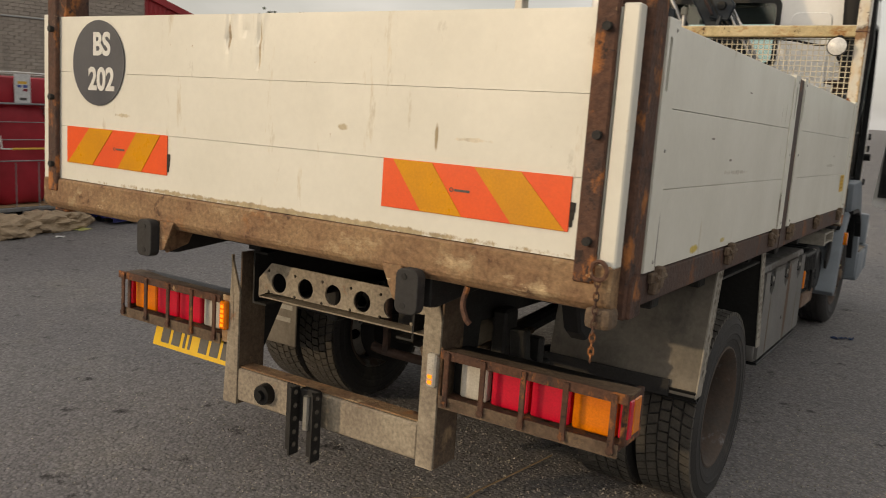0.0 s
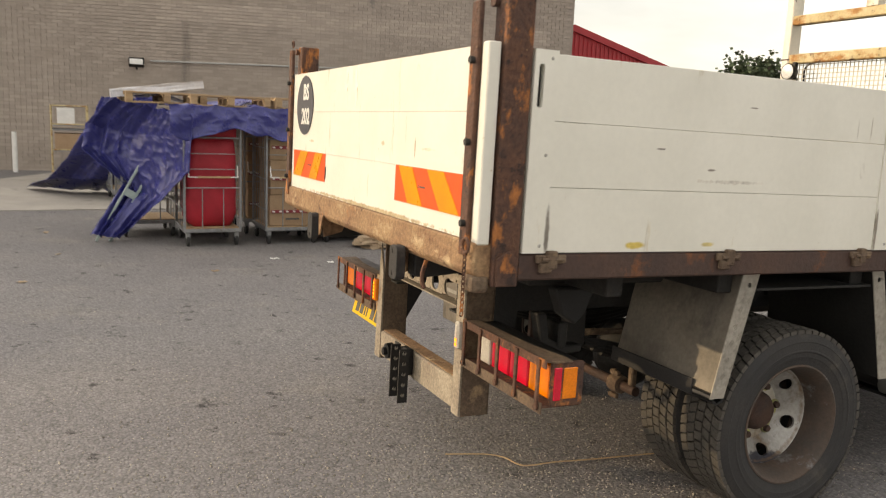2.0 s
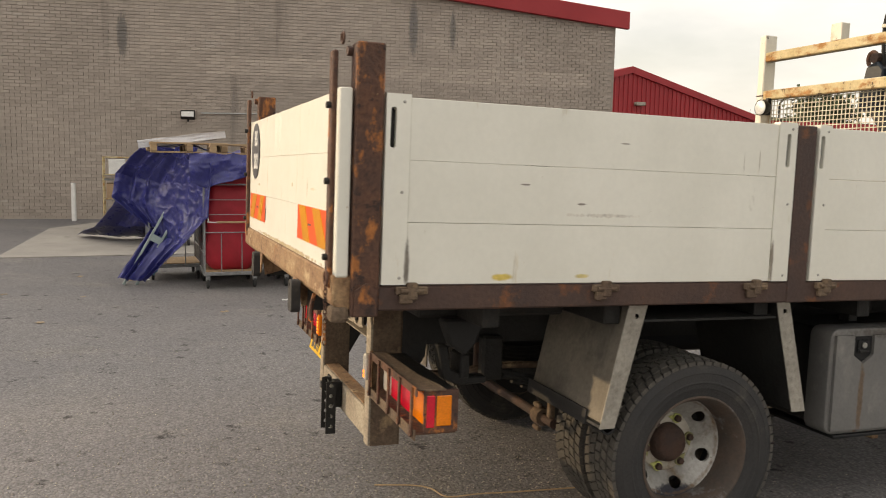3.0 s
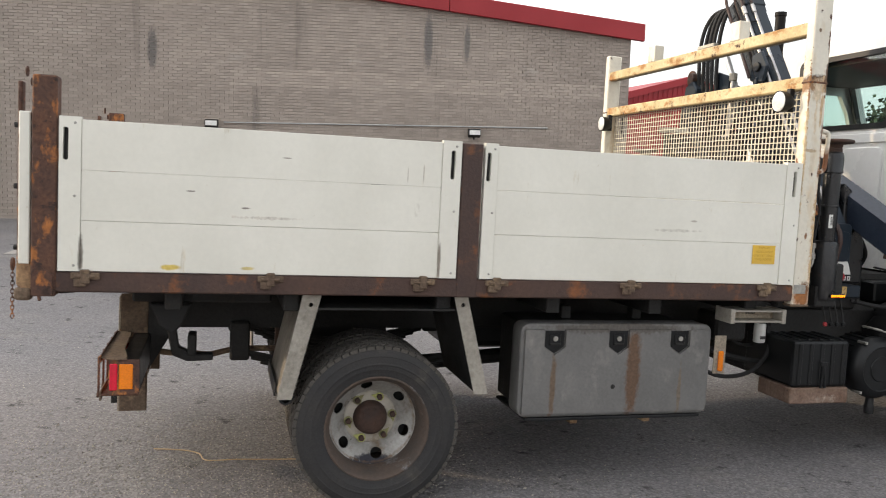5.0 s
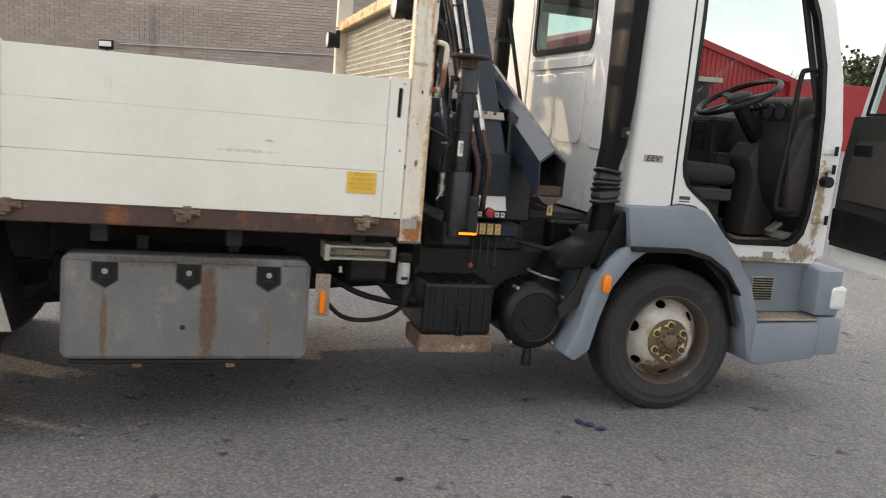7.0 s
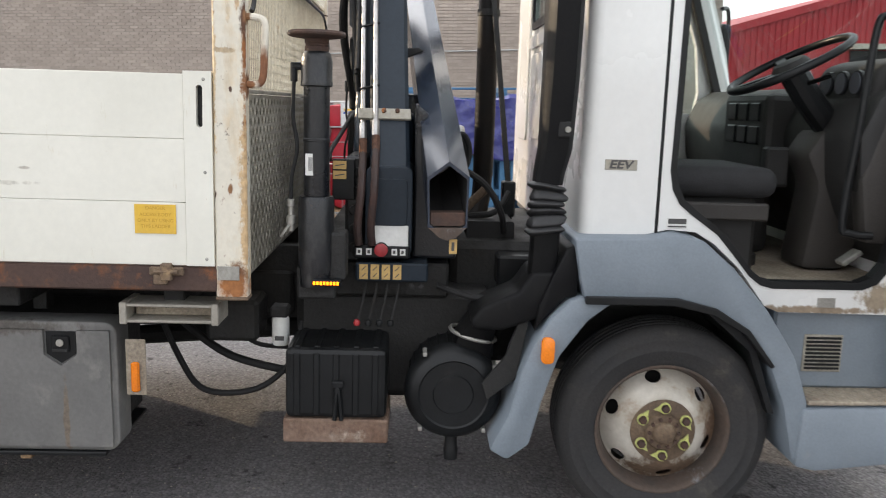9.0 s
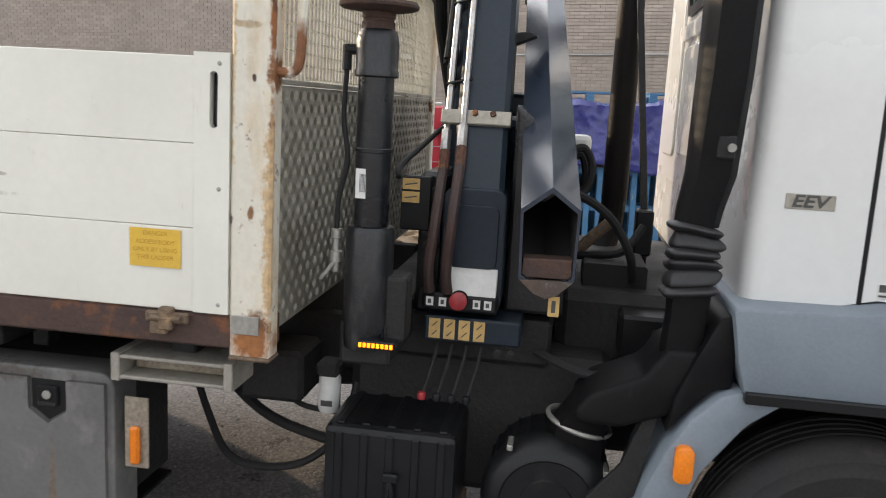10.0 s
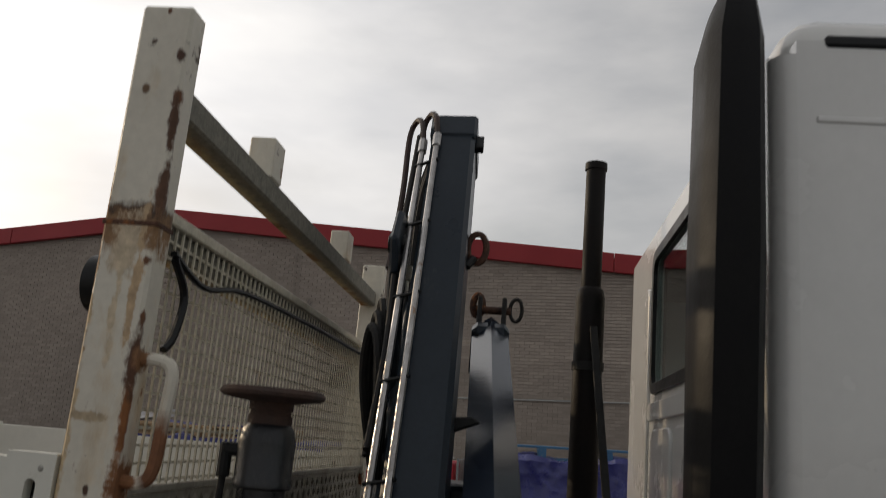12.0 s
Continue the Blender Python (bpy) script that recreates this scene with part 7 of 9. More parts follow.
part("side_crease", box(XR - 0.004, XR + 0.004, YB + 0.08, 5.01, 2.485, 2.500, 0.004), M["cabwhite"], cab)
part("rear_gap_seal", box(XR - 0.02, XR + 0.002, 5.014, 5.026, 1.25, 2.60, 0.002), M["black"], cab)
# door frame seal
part("door_seal", plate([(5.43 + (y - 5.43) * 1.012, 1.75 + (z - 1.75) * 1.008) for y, z in door_hole], [[(5.43 + (y - 5.43) * 0.955, 1.75 + (z - 1.75) * 0.970) for y, z in door_hole]], "x", XR - 0.040, XR + 0.004), M["black"], cab, "black rubber door seal")
# front
part("front_panel", box(XL + 0.03, XR - 0.03, 5.985, 6.06, 0.98, 1.64, 0.03, 2), M["cabwhite"], cab)
ws = bmesh.new()
v_ = [ws.verts.new(p) for p in ((XL + 0.06, 6.03, 1.63), (XR - 0.06, 6.03, 1.63), (XR - 0.08, 5.72, 2.56), (XL + 0.08, 5.72, 2.56))]
ws.faces.new(v_)
part("windscreen", ws, M["glass"], cab).visible_shadow = False
for x in (XR - 0.05, XL + 0.05):
    part("pillar", beam((x, 6.02, 1.60), (x, 5.71, 2.60), 0.08, 0.09, 0.02), M["cabwhite"], cab)
    part("pillar_trim", beam((x * 0.995 - 0.02 * (1 if x > -1 else -1), 5.975, 1.60), (x - 0.03 * (1 if x > -1 else -1), 5.665, 2.58), 0.03, 0.05, 0.008), M["interior"], cab)
part("header", box(XL + 0.05, XR - 0.05, 5.60, 5.74, 2.50, 2.62, 0.02), M["interior"], cab)
# badges
bd = part("badge_plate", box(XR, XR + 0.003, 4.826, 4.938, 1.466, 1.502, 0.002), M["galv"], cab)
part("lettering", moved(text_mesh("EEV", 0.040, 0.0008, 0.0012), Matrix.Translation((XR + 0.0038, 4.882, 1.484)) @ FACE_SIDE @ Matrix(((1.25, 0.25, 0, 0), (0, 1, 0, 0), (0, 0, 1, 0), (0, 0, 0, 1)))), M["ink"], bd)
part("maker_badge", box(XR, XR + 0.002, 5.056, 5.128, 1.268, 1.304, 0.001), M["sticker_w"], cab)
part("maker_bar", box(XR + 0.002, XR + 0.003, 5.060, 5.124, 1.284, 1.302, 0), M["ink"], cab)
part("maker_bar", box(XR + 0.002, XR + 0.003, 5.060, 5.124, 1.272, 1.277, 0), M["ink"], cab)
sl = part("sill_plate", box(XR, XR + 0.002, 5.62, 5.685, 0.995, 1.030, 0), M["alu"], cab)
# hinges on the pillar
for z in (1.22, 1.50, 1.60):
    hg = part("door_hinge", prism([(5.915, z - 0.020), (5.985, z - 0.014), (5.985, z + 0.014), (5.915, z + 0.020)], "x", XR - 0.005, XR + 0.012, 0.003), M["cabwhite"], cab)
    part("hinge_pin", cyl((XR + 0.02, 5.985, z - 0.026), 0.010, 0.052, "z", 10), M["black"], hg)
part("check_strap", cyl((XR, 5.945, 1.43), 0.03, 0.05, "x", 14), M["black"], cab)
# arches
F = M["cabgrey"]
AHEAD = 0.03
up = [(4.690, 1.233), (4.703, 1.240), (4.95, 1.244), (5.05, 1.258), (5.13, 1.240), (5.241, 1.148), (5.372, 1.001), (5.482, 0.839), (5.544, 0.672), (5.563, 0.45), (5.507, 0.46), (5.46, 0.66), (5.400, 0.800), (5.300, 0.930), (5.176, 1.000), (5.040, 1.030), (4.735, 1.030), (4.715, 1.10)]
part("arch_top", prism([(y + AHEAD, z) for y, z in up], "x", -0.40, -0.020, 0.012, 2), F, cab, "blue-grey plastic wheel arch", smooth=True)
lip = [(4.735, 1.042), (5.05, 1.042), (5.19, 1.008), (5.31, 0.935), (5.41, 0.805), (5.395, 0.80), (5.30, 0.915), (5.18, 0.985), (5.04, 1.015), (4.735, 1.015)]
part("arch_lip", prism([(y + AHEAD, z) for y, z in lip], "x", -0.15, -0.004, 0.003), M["black"], cab)
leg = [(4.735, 1.035), (4.855, 1.020), (4.764, 0.951), (4.668, 0.816), (4.617, 0.655), (4.579, 0.494), (4.502, 0.434), (4.436, 0.472), (4.499, 0.6), (4.537, 0.76), (4.578, 0.860), (4.632, 0.955), (4.695, 1.020)]
part("arch_rear", prism([(y + 0.02, z) for y, z in leg], "x", -0.42, -0.030, 0.014, 2), F, cab, smooth=True)
part("splash_guard", prism([(4.600, 0.90), (4.640, 0.955), (4.700, 1.022), (4.745, 1.030), (4.745, 1.215), (4.700, 1.20), (4.655, 1.10), (4.615, 1.0)], "x", -0.40, -0.055, 0.010, 2), M["duct"], cab, "black rubber splash guard", smooth=True)
part("arch_inner", box(-0.60, -0.42, 4.5, 5.5, 0.98, 1.10, 0.01), M["black"], cab)
part("arch_liner", prism([(4.60, 0.60), (4.70, 0.86), (4.85, 1.00), (5.02, 1.03), (5.2, 0.985), (5.36, 0.85), (5.45, 0.62), (5.47, 0.62), (5.38, 0.87), (5.21, 1.01), (5.02, 1.055), (4.84, 1.025), (4.68, 0.88), (4.58, 0.60)], "x", -0.45, -0.05), M["black"], cab)
mk = part("side_indicator", prism(rounded(4.622, 4.668, 0.800, 0.892, 0.018), "x", -0.032, -0.006, 0.006, 2), M["amber"], cab, "orange side indicator", smooth=True)
# step well and bumper
part("step_back", box(-0.30, -0.16, 5.49, 5.98, 0.68, 0.975, 0.01), F, cab)
vt = part("vent", box(-0.160, -0.155, 5.605, 5.750, 0.745, 0.885, 0.003), M["galv"], cab, "slatted vent")
for k in range(9):
    part("slat", box(-0.155, -0.149, 5.613, 5.742, 0.755 + 0.0142 * k, 0.763 + 0.0142 * k, 0.001), M["black"], vt)
part("step_box", prism([(5.545, 0.435), (5.555, 0.655), (5.97, 0.665), (5.985, 0.60), (5.965, 0.455), (5.62, 0.418)], "x", -0.32, -0.006, 0.018, 2), F, cab, smooth=True)
part("step_tread", prism([(5.575, 0.664), (5.95, 0.670), (5.95, 0.682), (5.575, 0.680)], "x", -0.20, -0.015, 0.003), M["dirtsteel"], cab, "muddy metal step tread")
part("step_ribs", lozenges((-0.19, 5.59, 0.682), (1, 0, 0), (0, 1, 0), 5, 11, 0.032, (0, 0, 1), 0.011, 0.003), M["dirtsteel"], cab)
half = [(-0.03, 5.955), (-0.004, 5.962), (0.0, 5.985)] + [(-0.11 + 0.11 * math.cos(radians(a)), 6.045 + 0.125 * math.sin(radians(a))) for a in range(0, 71, 10)] + [(-0.30, 6.195)]
bump = half + [(W - x, y) for x, y in half[::-1]]
part("bumper", prism(bump, "z", 0.48, 0.69, 0.02, 2), F, cab, "blue-grey bumper", smooth=True)
part("bumper_upper", prism([(p[0] * 0.985 - 0.018, p[1] - 0.02) for p in bump], "z", 0.70, 0.95, 0.02, 2), F, cab, smooth=True)
for s_ in (0, 1):
    X = (lambda v: W - v) if s_ else (lambda v: v)
    hl = sorted((X(-0.16), X(-0.012)))
    part("headlamp", box(hl[0], hl[1], 6.02, 6.13, 0.735, 0.865, 0.02, 2), M["lampglass"], cab)
part("lower_grille", box(W + 0.3, -0.3, 6.05, 6.10, 0.95, 1.02, 0.01), M["black"], cab)
# cabin interior
part("floor", box(XL + 0.05, XR - 0.045, 4.80, 6.0, 1.02, 1.064, 0.004), M["dirtsteel"], cab, "muddy cab floor")
part("engine_cover", box(-1.62, -0.86, 4.80, 5.75, 1.06, 1.42, 0.04, 2), M["interior"], cab)
part("headlining", box(XL + 0.05, XR - 0.05, 4.80, 5.62, 2.50, 2.54, 0.004), M["interior_l"], cab)
part("rear_lining", box(XL + 0.1, -1.60, 4.775, 4.80, 1.1, 2.55, 0.004), M["interior"], cab)
part("rear_lining", box(-0.68, XR - 0.1, 4.775, 4.80, 1.1, 2.55, 0.004), M["interior"], cab)
part("rear_lining", box(-1.60, -0.68, 4.775, 4.80, 1.1, 2.05, 0.004), M["interior"], cab)
dash = bmesh.new()
prism([(5.82, 1.28), (5.99, 1.10), (6.02, 1.62), (5.99, 1.74), (5.90, 1.80), (5.80, 1.74), (5.74, 1.60), (5.76, 1.42)], "x", XL + 0.06, XR - 0.06, 0.03, 2, bm=dash)
part("dashboard", dash, M["interior"], cab, "dark dashboard", smooth=True)
part("binnacle", prism([(5.80, 1.70), (6.0, 1.70), (6.0, 1.86), (5.93, 1.895), (5.83, 1.86)], "x", -0.72, -0.26, 0.035, 3), M["interior"], cab, smooth=True)
for x in (-0.60, -0.49, -0.38):
    g_ = part("gauge", cyl((x, 5.822, 1.795), 0.048, -0.014, "y", 20), M["black"], cab)
    part("gauge_face", cyl((x, 5.806, 1.795), 0.040, -0.004, "y", 20), M["slate"], g_)
part("centre_console", box(-1.30, -0.80, 5.66, 5.90, 1.36, 1.76, 0.03, 2), M["interior"], cab)
for k in range(3):
    for j in range(2):
        part("vent_outlet", box(-1.22 + 0.13 * k, -1.12 + 0.13 * k, 5.650, 5.664, 1.64 - 0.10 * j, 1.72 - 0.10 * j, 0.006), M["black"], cab)
part("column_cover", prism([(5.70, 1.07), (5.88, 1.07), (5.96, 1.30), (5.93, 1.60), (5.74, 1.62), (5.68, 1.52), (5.74, 1.40)], "x", -0.66, -0.44, 0.03, 2), M["interior_l"], cab, "taupe steering column cover", smooth=True)
part("kick_panel", prism([(5.80, 1.22), (5.98, 1.22), (6.0, 1.74), (5.84, 1.72), (5.76, 1.45)], "x", -0.27, -0.175, 0.02, 2), M["interior_l"], cab, smooth=True)
part("switch_panel", box(-0.68, -0.62, 5.60, 5.70, 1.38, 1.54, 0.01), M["interior"], cab)
wc, wn_ = Vector((-0.50, 5.605, 1.862)), Vector((0, -0.47, 0.883))
wy = Vector((0, 0.883, 0.47))
part("steering_wheel", tube([wc + 0.232 * (math.cos(a) * Vector((1, 0, 0)) + math.sin(a) * wy) for a in [2 * math.pi * k / 24 for k in range(24)]], 0.0155, 10, closed=True), M["black"], cab, "black steering wheel", smooth=True)
for a in (0.25, math.pi - 0.25, 4.4, 5.0):
    part("spoke", beam(wc - wn_ * 0.02, wc + 0.225 * (math.cos(a) * Vector((1, 0, 0)) + math.sin(a) * wy), 0.045, 0.012, 0.004, up=tuple(wn_)), M["black"], cab)
part("wheel_boss", lathe([(0.0, 0.02), (0.06, 0.012), (0.075, -0.01), (0.05, -0.05)], "z", 20), M["interior"], cab, smooth=True).matrix_basis = Matrix.Translation(wc) @ Vector((0, 0, 1)).rotation_difference(wn_).to_matrix().to_4x4()
part("steering_column", tube([wc - wn_ * 0.03, wc - wn_ * 0.17 + wy * 0.02, (-0.52, 5.82, 1.60)], 0.055, 12), M["black"], cab)
part("stalk", tube([wc - wn_ * 0.08 + Vector((0.05, 0.02, 0)), wc - wn_ * 0.06 + Vector((0.17, 0.06, 0.01))], 0.009, 8), M["black"], cab)
part("stalk", tube([wc - wn_ * 0.08 - Vector((0.05, -0.02, 0)), wc - wn_ * 0.05 - Vector((0.2, -0.05, 0))], 0.009, 8), M["black"], cab)
part("key_tag", box(-0.40, -0.398, 5.79, 5.83, 1.56, 1.63, 0), M["sticker_w"], cab)
st = part("driver_seat", box(-0.82, -0.28, 5.05, 5.52, 1.36, 1.475, 0.05, 3), M["seat"], cab, "grey cloth driver's seat", smooth=True)
part("seat_base", box(-0.78, -0.32, 5.08, 5.46, 1.06, 1.36, 0.02), M["interior"], st)
part("seat_back", loft([(-0.55, 4.99, 1.44, 0.26, 0.06), (-0.55, 4.94, 1.7, 0.27, 0.065), (-0.55, 4.90, 2.05, 0.24, 0.06), (-0.55, 4.885, 2.12, 0.18, 0.04)]), M["seat"], st, smooth=True)
part("seat_trim", box(-0.30, -0.265, 5.12, 5.48, 1.28, 1.345, 0.008), M["interior_l"], st)
ps = part("passenger_seat", box(-2.05, -1.62, 5.05, 5.50, 1.36, 1.475, 0.05, 3), M["seat"], cab, "grey cloth passenger seat", smooth=True)
part("seat_back", loft([(-1.83, 4.99, 1.44, 0.22, 0.06), (-1.83, 4.93, 1.75, 0.23, 0.065), (-1.83, 4.89, 2.12, 0.18, 0.05)]), M["seat"], ps, smooth=True)
for x, y in ((-0.32, 5.84), (-0.48, 5.86)):
    part("pedal", beam((x, y - 0.05, 1.12), (x, y + 0.02, 1.17), 0.06, 0.02, 0.004), M["alu"], cab)
part("grab_rail", tube([(-0.170, 5.86, 2.02), (-0.200, 5.80, 2.02), (-0.205, 5.77, 1.97), (-0.200, 5.745, 1.65), (-0.200, 5.72, 1.30), (-0.190, 5.75, 1.255), (-0.170, 5.82, 1.25)], 0.014, 10), M["black"], cab)
part("grab_rail", tube([(-0.170, 5.02, 1.62), (-0.190, 5.06, 1.61), (-0.195, 5.075, 1.57), (-0.195, 5.07, 1.42), (-0.180, 5.04, 1.38)], 0.011, 8), M["black"], cab)
# open door
HINGE = Matrix.Translation((-0.095, 5.993, -0.012)) @ Matrix.Rotation(radians(84), 4, "Z")    # door lies along local -y when shut


def door_local(poly, x0, x1, r=0.0, hole=None):
    return plate(poly, hole or [], "x", x0, x1)


DO = [(-0.015, 1.03), (-0.10, 1.00), (-0.52, 1.00), (-0.60, 1.06), (-0.72, 1.22), (-0.86, 1.29), (-0.945, 1.36), (-0.955, 2.46), (-0.34, 2.46), (-0.20, 2.18), (-0.10, 1.80), (-0.06, 1.55)]
WH = [(-0.16, 1.80), (-0.90, 1.80), (-0.90, 2.40), (-0.36, 2.40), (-0.25, 2.15)]
door = empty("open_door", truck, HINGE)
tagged(door, "driver's door standing open, dark trim inside")
part("outer_skin", door_local(DO, 0.0, 0.035, hole=[WH]), M["cabwhite"], door)
part("inner_trim", door_local([(-0.06, 1.10), (-0.52, 1.09), (-0.62, 1.16), (-0.75, 1.32), (-0.90, 1.40), (-0.90, 1.78), (-0.11, 1.78), (-0.07, 1.55)], -0.045, -0.002), M["interior"], door, "dark grey door trim")
part("armrest", door_local([(-0.13, 1.35), (-0.60, 1.33), (-0.80, 1.45), (-0.80, 1.66), (-0.20, 1.66), (-0.15, 1.52)], -0.065, -0.045), M["interior_l"], door, "taupe door insert")
part("door_pocket", door_local([(-0.09, 1.13), (-0.50, 1.12), (-0.58, 1.18), (-0.62, 1.26), (-0.09, 1.30)], -0.075, -0.045), M["black"], door)
part("door_pull", box(-0.072, -0.062, -0.32, -0.18, 1.58, 1.64, 0.008), M["black"], door)
part("door_glass", door_local(WH, 0.010, 0.014), M["glass"], door).visible_shadow = False
part("window_seal", door_local([(y * 1.0 + (0.015 if y > -0.5 else -0.012), z + (0.014 if z > 2.0 else -0.014)) for y, z in WH], -0.012, 0.004, hole=[WH]), M["black"], door)
# driver's mirror seen through the glass, on the far side
for s_ in (1,):
    mr = empty("wing_mirror", truck)
    part("arm", tube([(XL - 0.02, 5.95, 2.25), (XL - 0.18, 6.05, 2.22), (XL - 0.20, 6.06, 1.75), (XL - 0.02, 5.97, 1.70)], 0.012, 8), M["black"], mr)
    part("shell", box(XL - 0.34, XL - 0.12, 5.98, 6.06, 1.80, 2.18, 0.03, 2), M["black"], mr)
    part("glass", box(XL - 0.33, XL - 0.13, 5.976, 5.981, 1.82, 2.16, 0), M["chrome"], mr)

# ---- yard things: roll cages, tarpaulins, pallets ----
M["cage"] = surface("dull_zinc_steel", (0.30, 0.31, 0.32), (0.22, 0.225, 0.23), (0.4, 0.6), metal=0.6, scale=9, fine=80, bump=0.08, spots=[((0.14, 0.11, 0.09), 8, 0.62, 0.75, (1, 1, 1), 0.8, 0)])
M["redbag"] = surface("red_nylon", (0.40, 0.012, 0.028), (0.30, 0.009, 0.02), (0.5, 0.65), scale=4, fine=200, bump=0.2, grain=0.08)
M["card"] = surface("brown_cardboard", (0.36, 0.245, 0.15), (0.30, 0.20, 0.12), (0.75, 0.9), scale=6, fine=120, bump=0.08, random_tint=0.12)
M["tarp"] = surface("blue_tarpaulin", (0.038, 0.042, 0.20), (0.026, 0.029, 0.14), (0.24, 0.36), scale=9, fine=55, bump=0.30, grain=0.10)
M["tarpblue"] = surface("dark_blue_sheet", (0.014, 0.038, 0.11), (0.010, 0.028, 0.085), (0.35, 0.5), scale=6, fine=200, bump=0.2)
M["wood"] = surface("pale_pallet_wood", (0.42, 0.29, 0.165), (0.33, 0.22, 0.12), (0.7, 0.88), scale=10, fine=120, bump=0.2, stretch=(0.3, 4, 4), random_tint=0.12)
M["bluepallet"] = surface("blue_painted_pallet_wood", (0.045, 0.14, 0.26), (0.06, 0.17, 0.30), (0.65, 0.85), scale=7, fine=100, bump=0.2, spots=[((0.30, 0.25, 0.18), 7, 0.62, 0.72, (1, 1, 1), 0.9, 0)], random_tint=0.12)
M["wrapped"] = surface("white_film_wrap", (0.66, 0.66, 0.68), (0.55, 0.55, 0.58), (0.25, 0.4), scale=7, fine=80, bump=0.3)
M["handle_y"] = surface("yellow_grip", (0.70, 0.42, 0.05), (0.62, 0.36, 0.06), (0.4, 0.6), scale=8, fine=90, bump=0.03)
M["handle_w"] = surface("worn_wood_grip", (0.45, 0.32, 0.18), (0.38, 0.26, 0.14), (0.5, 0.7), scale=8, fine=90, bump=0.05)
M["concrete"] = surface("pale_concrete", (0.34, 0.315, 0.28), (0.28, 0.26, 0.235), (0.8, 0.95), scale=1.2, fine=80, bump=0.3, grain=0.15, spots=[((0.16, 0.15, 0.13), 2, 0.6, 0.75, (1, 1, 1), 0.9, 0)])
M["paper"] = surface("crumpled_brown_paper", (0.40, 0.30, 0.20), (0.32, 0.24, 0.16), (0.8, 0.9), scale=8, fine=60, bump=0.3)
M["green"] = surface("pale_green_paint", (0.33, 0.40, 0.38), (0.27, 0.34, 0.33), (0.45, 0.6), scale=8, fine=70, bump=0.05)
M["teal"] = surface("blue_green_slats", (0.05, 0.16, 0.21), (0.07, 0.20, 0.25), (0.45, 0.6), scale=8, fine=70, bump=0.05)
M["whitepaint"] = surface("white_post_paint", (0.72, 0.71, 0.68), (0.62, 0.61, 0.58), (0.5, 0.7), scale=6, fine=60, bump=0.1)
M["labelcol"] = surface("printed_label", (0.60, 0.60, 0.60), (0.52, 0.52, 0.52), (0.4, 0.6), scale=6, fine=60, bump=0.0)
M["print_blue"] = surface("blue_print", (0.05, 0.08, 0.3), (0.05, 0.08, 0.3), (0.4, 0.6), bump=0.0)
M["print_red"] = surface("maroon_print", (0.18, 0.02, 0.03), (0.25, 0.03, 0.04), (0.4, 0.6), scale=40, bump=0.0)


def rod(a, b, r=0.006, n=6):
    return tube([a, b], r, n)


